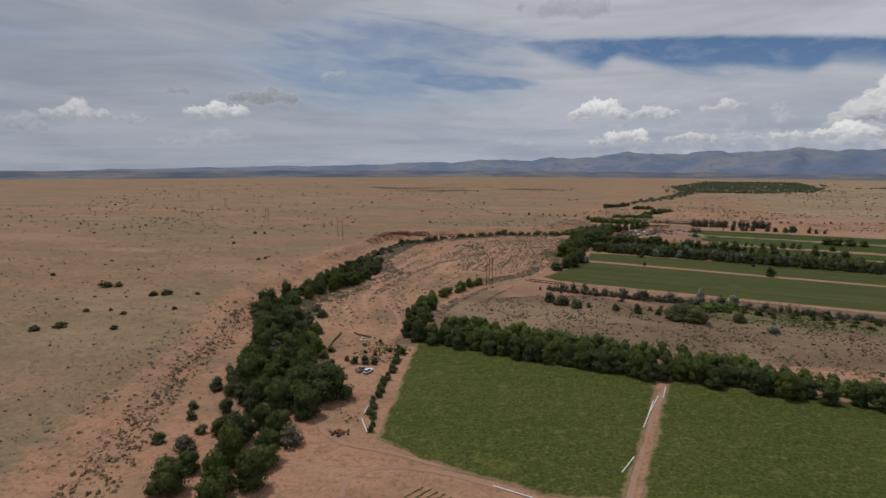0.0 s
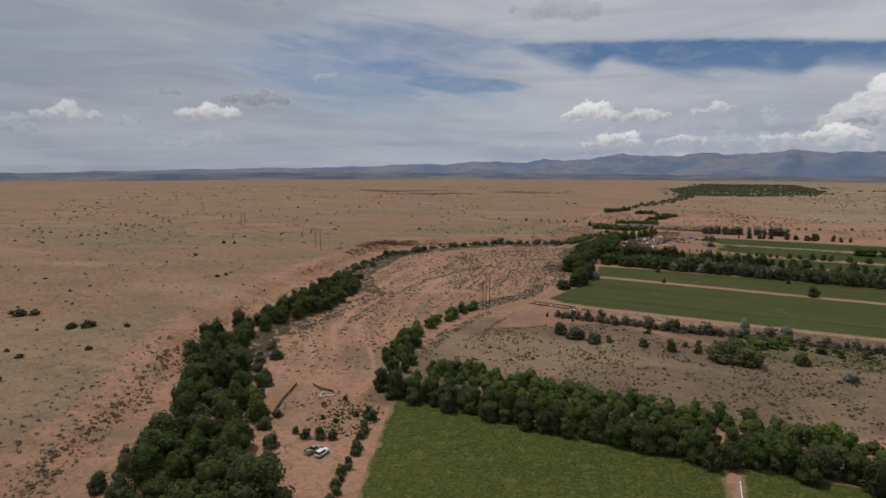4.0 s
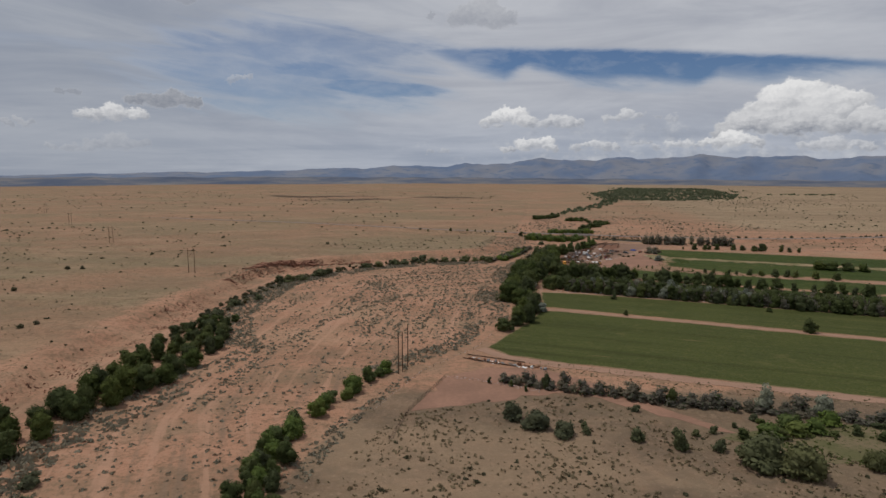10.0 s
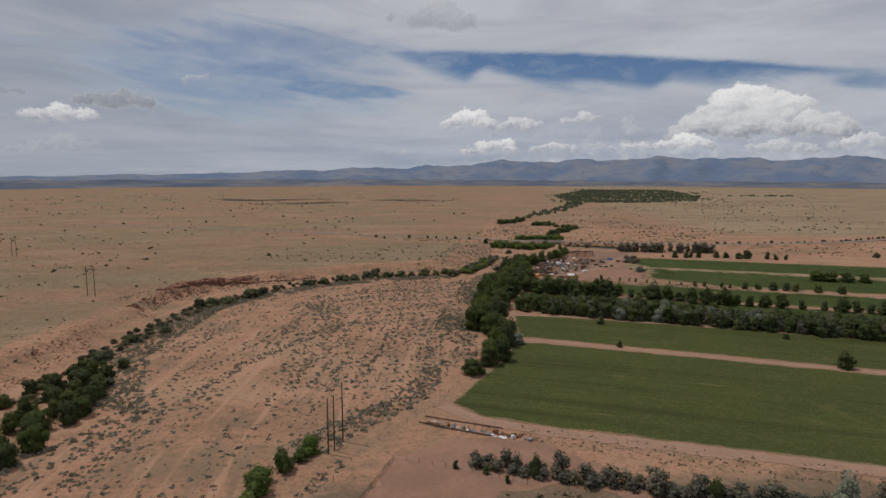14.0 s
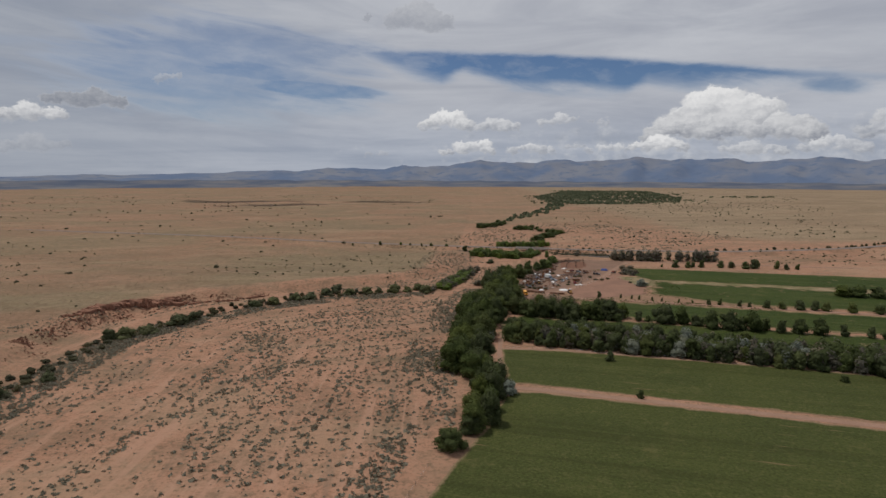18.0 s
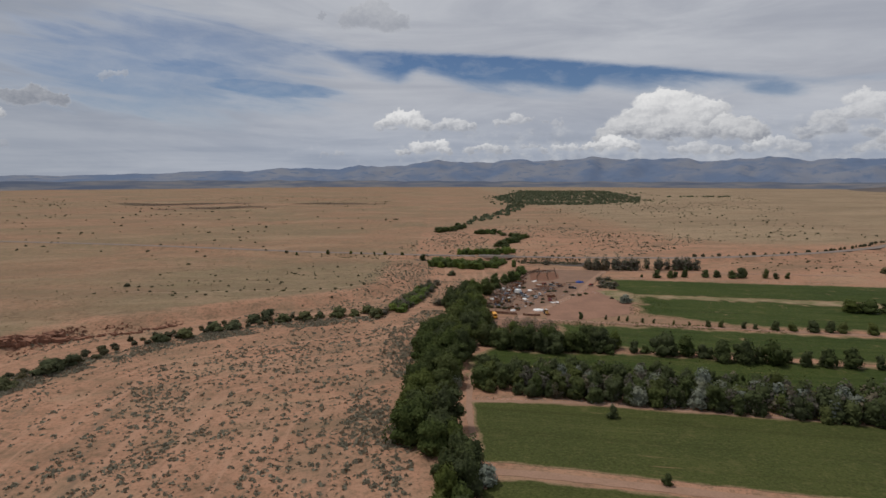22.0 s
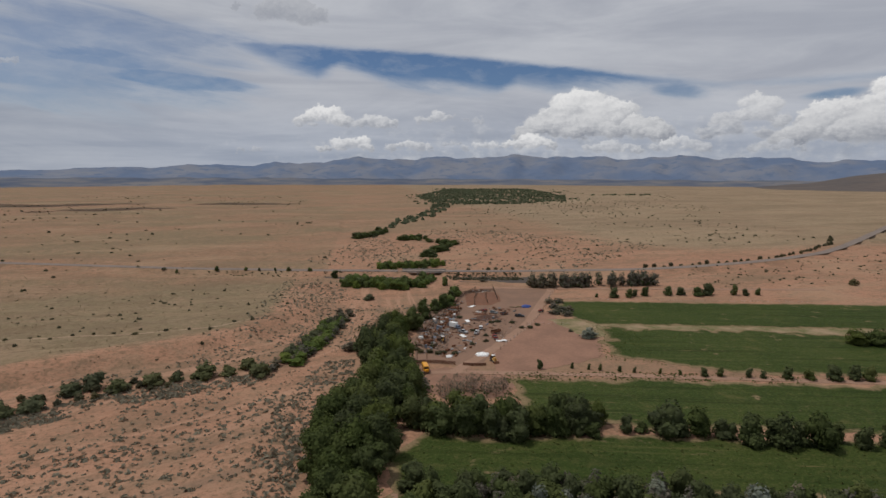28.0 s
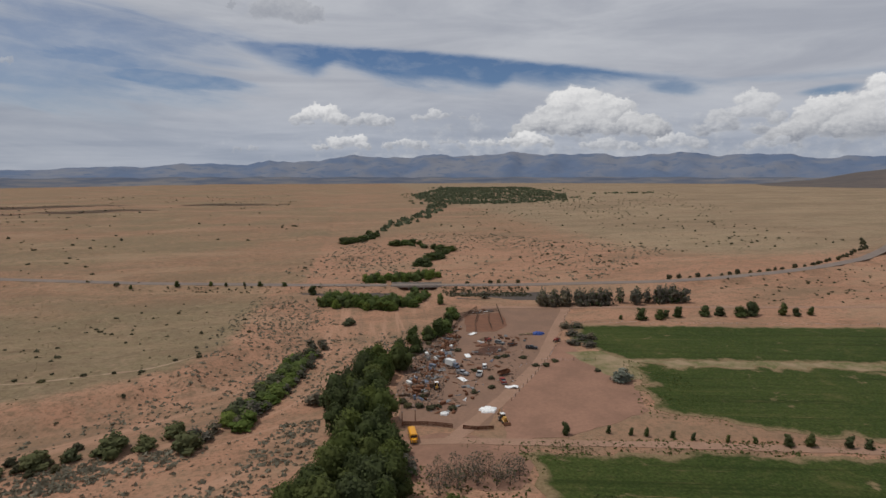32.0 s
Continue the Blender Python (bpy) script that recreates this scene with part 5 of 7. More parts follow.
plant_all(ELM, [(-76, 222, 3.2, 4), (-72, 223, 3.6, 4), (-68, 223, 3, 3.5), (-60, 222, 3, 2), (-58, 216, 2.6, 2.2), (-80, 224, 2.2, 3), (-63, 243, 2.5, 3), (-60, 238, 3.2, 3), (-71, 234, 1.8, 2.2), (-76, 236, 1.6, 2.4), (-66, 240, 1.8, 2.4), (-74, 252, 1.4, 2)],
          "bushes near the parked cars", "small green bush near parked cars")

for x, y in along([(104, 1140), (122, 1160), (144, 1190), (150, 1232)], 9.0, 7, 308):
    ELM.plant(x, y, RNG.uniform(3.5, 6), RNG.uniform(7, 11), group="trees along the far wash", label="green tree along a dry wash")
for x, y in along([(150, 975), (168, 1010), (196, 1060), (176, 1120), (150, 1116)], 9.5, 7, 309):
    ELM.plant(x, y, RNG.uniform(3, 5), RNG.uniform(6, 10), group="trees along the far wash", label="green tree along a dry wash")
for x, y in along([(72, 868), (86, 852), (110, 840), (124, 868)], 6.0, 5, 310):
    WILLOW.plant(x, y, RNG.uniform(3.5, 6), RNG.uniform(6, 9), group="bridge trees", label="green bush near the highway bridge")
for x, y in along([(20, 690), (30, 712), (38, 735), (46, 758)], 5.5, 4, 311):
    WILLOW.plant(x, y, RNG.uniform(3, 5), RNG.uniform(6, 9), group="bushes below the bank", label="green willow brush along the wash")

# low growth that nobody could count
WASH = [(-112, 262), (-132, 330), (-120, 405), (-128, 460), (-140, 560), (-128, 610), (-90, 645), (-40, 672), (10, 676), (44, 716), (62, 790), (92, 786),
        (66, 748), (40, 700), (24, 660), (12, 560), (0, 470), (-10, 432), (-44, 388), (-64, 330), (-74, 280)]
scatter("sagebrush", np.concatenate([
    sow(WASH, 4000, 0.30, 1.00, 401, 0.7, 1.0, True),
    sow([(-60, 440), (-90, 500), (-90, 600), (-30, 660), (20, 660), (0, 500), (-20, 440)], 2100, 0.40, 1.25, 402, 0.6, 1.5, True),
    sow([(-108, 350), (-103, 415), (-88, 475), (-64, 528), (-46, 545), (-50, 530), (-70, 500), (-84, 468), (-96, 425), (-102, 352)], 420, 0.4, 1.0, 403),
    sow([(-135, 420), (-155, 470), (-152, 560), (-140, 600), (-100, 640), (-110, 620), (-130, 570), (-132, 480), (-108, 424)], 2400, 0.4, 1.4, 404),
    sow([(-130, 296), (-116, 352), (-102, 430), (-112, 440), (-128, 356), (-140, 306)], 300, 0.6, 1.5, 411),
    sow([(-112, 215), (-116, 175), (-118, 120), (-150, 130), (-168, 220), (-176, 300), (-150, 300), (-134, 262)], 420, 0.25, 1.1, 412, 0.4, 2.0),
    sow([(-42, 388), (-12, 428), (2, 470), (-8, 474), (-20, 440), (-56, 392)], 420, 0.5, 1.4, 405),
    sow([(-66, 300), (-56, 340), (-38, 384), (-30, 392), (-46, 352), (-56, 300)], 260, 0.4, 1.0, 406),
    sow([(-60, 672), (10, 684), (60, 730), (70, 810), (48, 880), (14, 850), (10, 780), (-20, 712), (-70, 690)], 1000, 0.35, 1.1, 407, 0.5),
    sow([(60, 700), (76, 730), (108, 775), (100, 790), (70, 760), (54, 720)], 260, 0.5, 1.3, 408),
    sow([(10, 470), (14, 520), (10, 560), (24, 600), (40, 650), (48, 690), (34, 690), (14, 640), (-4, 560), (-8, 480)], 1500, 0.4, 1.3, 413, 0.5, 2.0),
    sow([(-26, 698), (-10, 748), (2, 784), (12, 840), (24, 888), (62, 884), (72, 850), (44, 780), (30, 730), (10, 700)], 800, 0.35, 1.1, 414, 0.4, 1.2),
    sow([(-200, 580), (-172, 572), (-160, 600), (-136, 640), (-96, 662), (-104, 672), (-150, 655), (-176, 622)], 800, 0.25, 0.8, 416, 0.4, 2.0),
    sow([(-148, 292), (-130, 272), (-116, 268), (-124, 300), (-132, 345), (-120, 400), (-128, 405), (-140, 350)], 420, 0.8, 2.0, 417),
    sow([(-150, 560), (-130, 610), (-90, 650), (-40, 676), (10, 682), (6, 668), (-40, 660), (-86, 634), (-118, 596), (-136, 556)], 2000, 0.5, 1.5, 415, 0.4, 2.0),
    sow([(140, 872), (190, 858), (188, 846), (140, 856)], 260, 0.5, 1.1, 409),
    sow([(60, 900), (260, 880), (420, 1000), (250, 1250), (120, 1150), (40, 980)], 1700, 0.6, 1.8, 410, 0.6, 0.5),
]), L_SAGE, "grey green sagebrush on a dry wash bed", "sagebrush", flat=0.42, blades=7, tuft=0.46, seed=5)
scatter("bunch_grass", np.concatenate([
    sow([(-60, 290), (-34, 352), (24, 368), (66, 334), (190, 292), (190, 205), (100, 236), (20, 268)], 4200, 0.25, 0.85, 421, 0.5, 2.0),
    sow([(-96, 100), (-130, 190), (-150, 280), (-172, 320), (-135, 180), (-110, 80)], 900, 0.3, 1.0, 422),
    sow([(-108, 100), (-135, 190), (-168, 300), (-178, 470), (-165, 600), (-500, 900), (-500, 100)], 8000, 0.15, 0.5, 423, 0.3),
    sow([(-40, 700), (30, 760), (40, 900), (-300, 980), (-500, 800), (-170, 640)], 4000, 0.15, 0.5, 424, 0.3),
    sow([(90, 645), (150, 641), (102, 658), (84, 668)], 300, 0.2, 0.5, 425),
    sow([(5, 412), (74, 386), (150, 362), (150, 352), (60, 378), (0, 404)], 500, 0.2, 0.55, 426),
    sow([(-58, 255), (-92, 236), (-70, 200), (-56, 170), (-62, 168), (-80, 205), (-100, 240), (-84, 262)], 300, 0.2, 0.6, 427),
]), L_TUFT, "dry brownish bunch grass and weeds", "grass", blades=5, tuft=0.5, seed=6)
scatter("desert_brush", np.concatenate([
    sow([(-700, 560), (-310, 560), (-230, 700), (-300, 900), (-900, 1150), (-1100, 800)], 460, 0.7, 2.0, 431, 0.5, 0.4),
    sow([(-170, 330), (-180, 500), (-165, 620), (-500, 900), (-700, 600), (-300, 250)], 230, 0.5, 1.5, 432),
    sow([(-118, 110), (-150, 230), (-176, 330), (-182, 520), (-420, 620), (-420, 120)], 700, 0.2, 0.75, 440, 0.3, 1.0),
    sow([(-900, 900), (-200, 820), (60, 980), (100, 2400), (-1600, 2400)], 900, 0.8, 2.6, 433, 0.4, 0.2),
    sow([(250, 900), (640, 1000), (1400, 2400), (500, 1900), (240, 1300)], 900, 0.6, 2.2, 434, 0.4, 0.2),
    sow([(300, 780), (640, 740), (640, 900), (440, 860), (320, 842)], 260, 0.5, 1.4, 435),
    sow([(-20, 700), (30, 780), (40, 870), (-120, 900), (-200, 760)], 120, 0.5, 1.4, 436),
    sow([(138, 876), (196, 860), (192, 842), (140, 856)], 420, 0.5, 1.2, 438),
    sow([(-60, 940), (110, 884), (108, 874), (-60, 930)], 160, 0.4, 1.0, 439),
    sow([(-30, 356), (24, 372), (60, 345), (180, 300), (180, 214), (70, 250), (-40, 296)], 260, 0.4, 1.0, 437),
]), L_JUNIPER, "scattered dark desert brush", "brush", blades=12, seed=7)
scatter("far_woods", np.concatenate([
    sow([(370, 1800), (560, 1760), (740, 1850), (890, 2140), (1050, 2800), (720, 2900), (430, 2250)], 3400, 2.0, 5.0, 441, 0.1, 0.12),
    sow([(330, 1760), (560, 1700), (800, 1830), (1000, 2140), (1200, 2900), (700, 3000), (400, 2300)], 420, 1.5, 4.5, 444, 0.4, 0.2),
    sow([(150, 1230), (200, 1370), (250, 1460), (300, 1580), (380, 1800), (420, 1790), (330, 1560), (270, 1420), (215, 1330)], 130, 2.5, 5.5, 442),
    sow([(980, 2150), (1240, 2120), (1240, 2180), (980, 2210)], 30, 3, 6, 443),
]), L_FAR, "distant belt of dense green trees", "woods", flat=0.7, blades=14, tuft=0.6, seed=8)
scatter("green_weeds", np.concatenate([
    sow([(-82, 226), (-58, 224), (-58, 248), (-80, 252)], 420, 0.2, 0.7, 461, 0.4, 3.0),
    sow([(150, 664), (172, 648), (190, 700), (176, 716), (166, 700)], 900, 0.2, 0.5, 462, 0.3, 3.0),
    sow([(98, 646), (150, 636), (210, 614), (214, 622), (150, 646), (104, 658)], 900, 0.2, 0.6, 463, 0.4, 3.0),
    sow([(60, 640), (92, 626), (104, 640), (70, 652)], 260, 0.2, 0.6, 464),
    sow([(50, 572), (56, 600), (66, 610), (120, 592), (190, 568), (160, 545)], 1200, 0.2, 0.6, 465, 0.4, 3.0),
    sow([(66, 336), (110, 350), (200, 320), (200, 298), (90, 320)], 2000, 0.2, 0.8, 466, 0.4, 2.0),
]), L_MID, "green weeds on dry soil", "weeds", blades=7, seed=10)
plant_all(SHRUB, [(129, 734, 1.3, 3.8), (125, 733, 1.3, 3.8), (136, 730, 1.3, 3.8), (111, 701, 1.3, 3.8), (114, 710, 1.3, 3.8), (103, 698, 1.3, 3.8), (141, 718, 1.3, 3.8), (147, 722, 1.3, 3.8), (158, 706, 1.3, 3.8), (112, 747, 1.3, 3.8), (111, 720, 1.3, 3.8), (137, 719, 1.3, 3.8), (87, 689, 1.3, 3.8), (91, 686, 1.3, 3.8), (84, 688, 1.3, 3.8)], "growth in the scrap yard", "low green weeds among scrap")
plant_all(TAMARISK, [(173, 756, 3.2, 8), (174, 748, 3.2, 8), (178, 747, 3.2, 8), (182, 767, 3.2, 8), (172, 737, 3.2, 8), (176, 768, 3.2, 8), (167, 742, 3.2, 8)], "growth in the scrap yard", "grey leafless brush at a field corner")
plant_all(SHRUB, [(91, 746, 1.5, 3.6), (96, 750, 1.5, 3.6), (102, 761, 1.5, 3.6), (95, 755, 1.5, 3.6), (76, 696, 1.5, 3.6), (84, 699, 1.5, 3.6), (86, 703, 1.5, 3.6), (77, 692, 1.5, 3.6), (81, 691, 1.5, 3.6)], "growth in the scrap yard", "grey green brush beside a scrap heap")
for x, y in along(GULLY, 10.0, 4.0, 313):
    SHRUB.plant(x, y, RNG.uniform(0.6, 1.5), RNG.uniform(1.4, 3.4), group="shrubs along the gully", label="low brownish shrub beside a sandy gully")
scatter("young_crop", [(-37 + k * 2.1 + 0.62 * s, 124 + 0.95 * s - k * 0.5, 0.34) for k in range(14) for s in np.arange(-14, 13 - k * 0.3, 0.6)], L_BRIGHT, "young green crop in rows on bare soil", "crop", seed=9)

# ---------------------------------------------------------------- the red bank
def make_cliff():
    """Broken ledges of red rock along the rim of the plateau."""
    rng = np.random.default_rng(21)
    line = np.array([(-182, 606), (-170, 624), (-160, 638), (-144, 652), (-128, 656), (-114, 664), (-96, 674)], float)
    s = np.r_[0, np.cumsum(np.hypot(*np.diff(line, axis=0).T))]
    root = thing("rock_ledge", pose(0, 0, 0), "broken ledges of red sandstone along a dry bank", "rock ledge")
    meshes = []
    for i in range(6):
        bm = bmesh.new()
        bmesh.ops.create_cube(bm, size=1)
        bmesh.ops.subdivide_edges(bm, edges=bm.edges[:], cuts=1)
        for v in bm.verts:
            v.co += Vector(rng.uniform(-0.14, 0.14, 3))
        me = bpy.data.meshes.new("rock")
        bm.to_mesh(me)
        bm.free()
        me.materials.append(M_CLIFF)
        meshes.append(me)
    for i in range(240):
        k = rng.uniform(0, s[-1]) if i % 2 else rng.uniform(8, 66)
        x, y = np.interp(k, s, line[:, 0]), np.interp(k, s, line[:, 1])
        x, y = x + rng.uniform(-3, 3), y + rng.uniform(-2.5, 2.5)
        big = rng.uniform(0.6, 1.0) * (1.5 if 12 < k < 62 else 0.7)
        z = ground_z(x, y)
        hang("rock", meshes[i % 6], root, pose(x, y, z + 0.2 * big, rng.uniform(-8, 8), rng.uniform(-8, 8), rng.uniform(0, 60) - 30) @ Matrix.Diagonal((big * 3.8, big * 1.8, big * 2.0, 1)))


make_cliff()
scatter("rim_rubble", np.concatenate([
    sow([(-182, 560), (-170, 560), (-164, 606), (-134, 654), (-92, 676), (-94, 684), (-142, 664), (-172, 614)], 1500, 0.20, 0.75, 451, 0.3, 2.0),
    sow([(-176, 330), (-164, 330), (-166, 480), (-160, 560), (-172, 560), (-180, 480)], 900, 0.15, 0.55, 452, 0.5, 2.0),
    sow([(-150, 270), (-132, 210), (-116, 130), (-126, 130), (-146, 215), (-160, 275)], 500, 0.15, 0.5, 453, 0.4, 2.0),
]), M_CLIFF, "broken red stones below the rim of a plateau", "stones", flat=0.6, blades=5, tuft=0.6, seed=12)

# ---------------------------------------------------------------- works of man
M_ASPHALT = mottled("worn_asphalt", (0.200, 0.160, 0.136), (0.235, 0.188, 0.158), 0.08, 2.0, bump=0.1, dist=0.05)
M_CONCRETE = mottled("weathered_concrete", (0.42, 0.38, 0.34), (0.33, 0.30, 0.27), 0.5, 4, bump=0.2, dist=0.03)
M_RIPRAP = mottled("dark_rock_fill", (0.12, 0.095, 0.08), (0.18, 0.14, 0.115), 0.8, 3, bump=0.8, dist=0.3)
M_STEEL = plain("galvanised_steel", (0.45, 0.46, 0.47), 0.4, 0.8)
M_LINE = plain("road_paint", (0.62, 0.60, 0.55), 0.7)
M_POLE = mottled("creosoted_wood", (0.10, 0.062, 0.040), (0.15, 0.095, 0.060), 1.5, 14, bump=0.3, dist=0.02)
M_WOOD = mottled("weathered_boards", (0.16, 0.105, 0.075), (0.22, 0.155, 0.115), 0.8, 9, bump=0.4, dist=0.02, per_piece=0.7)
M_WHITE = plain("white_paint", (0.74, 0.74, 0.72), 0.45, wear=0.35)
M_PVC = plain("white_plastic_pipe", (0.72, 0.72, 0.70), 0.4, wear=0.2)
M_SILVER = plain("silver_paint", (0.42, 0.43, 0.45), 0.3, 0.5)
M_TANCAR = plain("tan_paint", (0.30, 0.26, 0.21), 0.35)
M_RED = plain("faded_red_paint", (0.27, 0.035, 0.025), 0.5)
M_BLACK = plain("black_paint", (0.025, 0.026, 0.03), 0.35)
M_BLUEGREY = plain("blue_grey_paint", (0.12, 0.15, 0.20), 0.45)
M_BUS = plain("school_bus_yellow", (0.72, 0.32, 0.018), 0.4, wear=0.15)
M_LOADER = plain("machine_yellow", (0.52, 0.28, 0.06), 0.45)
M_GLASS = plain("dark_glass", (0.02, 0.025, 0.03), 0.08, 0.0, 0.7, wear=0.1)
M_RUBBER = plain("black_rubber", (0.022, 0.021, 0.02), 0.85, wear=0.5)
M_RUST = mottled("rusty_metal", (0.17, 0.075, 0.042), (0.25, 0.125, 0.075), 1.5, 8, bump=0.3, dist=0.02, per_piece=0.6)
M_GREYJUNK = mottled("dull_grey_metal", (0.22, 0.22, 0.22), (0.30, 0.29, 0.28), 2, 9, bump=0.2, dist=0.02, per_piece=0.6)
M_TARP = plain("white_tarpaulin", (0.80, 0.79, 0.77), 0.6, wear=0.15, scale=1.5)
M_BLUETARP = plain("blue_tarpaulin", (0.025, 0.075, 0.30), 0.55, wear=0.15, scale=1.5)
M_CHAR = mottled("scorched_soil", (0.075, 0.042, 0.032), (0.13, 0.07, 0.05), 0.3, 2, bump=0.4, dist=0.1)
M_RUSTSOIL = mottled("rusty_soil", (0.215, 0.105, 0.066), (0.165, 0.088, 0.06), 0.25, 1.2, bump=0.4, dist=0.2)
M_LIGHT = plain("lamp_glass", (0.55, 0.52, 0.48), 0.2)


def block(bm, size, at=(0, 0, 0), top=(1.0, 1.0), shift=(0.0, 0.0), turn=0.0):
    """A box with its foot at the given place; its top may be smaller and set off."""
    sx, sy, sz = size
    vs = []
    c, s = math.cos(turn), math.sin(turn)
    for k, (fx, fy) in ((0, (1, 1)), (1, top)):
        for ux, uy in ((-1, -1), (1, -1), (1, 1), (-1, 1)):
            x, y = ux * sx / 2 * fx + k * shift[0], uy * sy / 2 * fy + k * shift[1]
            vs.append(bm.verts.new((at[0] + x * c - y * s, at[1] + x * s + y * c, at[2] + k * sz)))
    for f in ((3, 2, 1, 0), (4, 5, 6, 7), (0, 1, 5, 4), (1, 2, 6, 5), (2, 3, 7, 6), (3, 0, 4, 7)):
        bm.faces.new([vs[i] for i in f])
    return bm


def boxed(size, at=(0, 0, 0), top=(1.0, 1.0), shift=(0.0, 0.0), bevel=0.0, turn=0.0):
    bm = block(bmesh.new(), size, at, top, shift, turn)
    if bevel:
        bmesh.ops.bevel(bm, geom=bm.edges[:], offset=bevel, segments=2, affect="EDGES", profile=0.6)
    return bm


def rod(a, b, r, n=8, r2=None):
    bm = bmesh.new()
    a, b = Vector(a), Vector(b)
    m = Matrix.Translation((a + b) / 2) @ (b - a).to_track_quat("Z", "Y").to_matrix().to_4x4()
    bmesh.ops.create_cone(bm, cap_ends=True, segments=n, radius1=r, radius2=r if r2 is None else r2, depth=(b - a).length, matrix=m)
    return bm


def wheel(root, x, y, r, w):
    tyre = part("wheel", tyre_shape(r, w, x, y), M_RUBBER, root, "black rubber tyre")
    part("rim", rod((x, y - w * 0.52, r), (x, y + w * 0.52, r), r * 0.55, 12), M_STEEL, tyre, "dull steel rim")


def tyre_shape(r, w, x, y):
    bm = rod((x, y - w / 2, r), (x, y + w / 2, r), r, 16)
    bmesh.ops.bevel(bm, geom=[e for e in bm.edges if len(e.link_faces) == 2 and any(len(f.verts) > 4 for f in e.link_faces)], offset=w * 0.18, segments=1, affect="EDGES")
    return bm


def road_vehicle(name, m, paint, label, style="pickup", group=""):
    """A car, pickup or van: x is ahead."""
    root = thing(name, m, label, "truck" if style == "pickup" else "car", group)
    long, wide = (5.4, 1.95) if style == "pickup" else (4.7, 1.85)
    part("body", boxed((long, wide, 0.62), (0, 0, 0.42), (0.985, 0.95), bevel=0.07), paint, root)
    if style == "pickup":
        part("hood", boxed((1.45, wide * 0.9, 0.16), (1.78, 0, 1.03), (0.94, 0.93), bevel=0.04), paint, root)
        part("cab", boxed((1.95, wide * 0.92, 0.72), (0.15, 0, 1.02), (0.68, 0.84), (-0.05, 0), bevel=0.06), M_GLASS, root, "dark cab windows")
        part("roof", boxed((1.32, wide * 0.79, 0.07), (0.10, 0, 1.73), (0.92, 0.92), bevel=0.02), paint, root)
        for s in (-1, 1):
            part("bed_side", boxed((1.85, 0.09, 0.42), (-1.72, s * wide * 0.45, 1.02), bevel=0.02), paint, root)
        part("tailgate", boxed((0.09, wide * 0.9, 0.42), (-2.63, 0, 1.02), bevel=0.02), paint, root)
        part("bed_floor", boxed((1.8, wide * 0.8, 0.04), (-1.72, 0, 1.04)), M_GREYJUNK, root, "scratched grey load bed")
    else:
        part("hood", boxed((1.2, wide * 0.9, 0.14), (1.62, 0, 1.03), (0.92, 0.92), bevel=0.04), paint, root)
        part("cabin", boxed((2.95, wide * 0.92, 0.66), (-0.72, 0, 1.02), (0.78, 0.82), (-0.10, 0), bevel=0.06), M_GLASS, root, "dark cabin windows")
        part("roof", boxed((2.35, wide * 0.78, 0.07), (-0.82, 0, 1.66), (0.94, 0.92), bevel=0.02), paint, root)
        for s in (-1, 1):
            part("pillar", boxed((0.10, 0.05, 0.66), (-0.35, s * wide * 0.42, 1.03), shift=(0, -s * 0.07)), paint, root)
    for s in (1, -1):
        part("bumper", boxed((0.14, wide * 0.96, 0.2), (s * long * 0.5, 0, 0.46), bevel=0.03), M_STEEL, root, "dull steel bumper")
        part("headlight", boxed((0.06, 0.32, 0.17), (long * 0.495, s * wide * 0.36, 0.76), bevel=0.02), M_LIGHT, root, "glass headlight")
        part("tail_light", boxed((0.05, 0.16, 0.26), (-long * 0.495, s * wide * 0.42, 0.72), bevel=0.02), M_RED, root, "red tail light")
        for x in (long * 0.32, -long * 0.30):
            wheel(root, x, s * wide * 0.45, 0.38, 0.25)
    return root


def school_bus(m):
    root = thing("school_bus", m, "old yellow school bus half under a tree", "bus")
    part("body", boxed((8.2, 2.4, 1.95), (-1.0, 0, 0.75), (0.995, 0.96), bevel=0.12), M_BUS, root)
    part("roof", boxed((8.1, 2.25, 0.30), (-1.0, 0, 2.68), (0.97, 0.72), bevel=0.10), M_BUS, root)
    part("hood", boxed((1.7, 1.9, 0.95), (3.9, 0, 0.75), (0.92, 0.8), bevel=0.1), M_BUS, root)
    part("windscreen", boxed((0.06, 2.1, 0.8), (3.12, 0, 1.85), (1, 0.92)), M_GLASS, root, "dark windscreen")
    part("bumper", boxed((0.2, 2.3, 0.3), (4.85, 0, 0.5), bevel=0.04), M_BLACK, root, "black bumper")
    for s in (-1, 1):
        for k in range(9):
            part("window", boxed((0.68, 0.05, 0.62), (-4.6 + k * 0.85, s * 1.19, 1.85)), M_GLASS, root, "dark side window")
        part("rub_rail", boxed((8.0, 0.05, 0.09), (-1.0, s * 1.215, 1.25)), M_BLACK, root, "black rub rail")
        part("headlight", boxed((0.06, 0.3, 0.3), (4.73, s * 0.72, 1.1), bevel=0.03), M_LIGHT, root, "glass headlight")
        for x in (3.5, -2.6):
            wheel(root, x, s * 1.05, 0.5, 0.3)
    return root


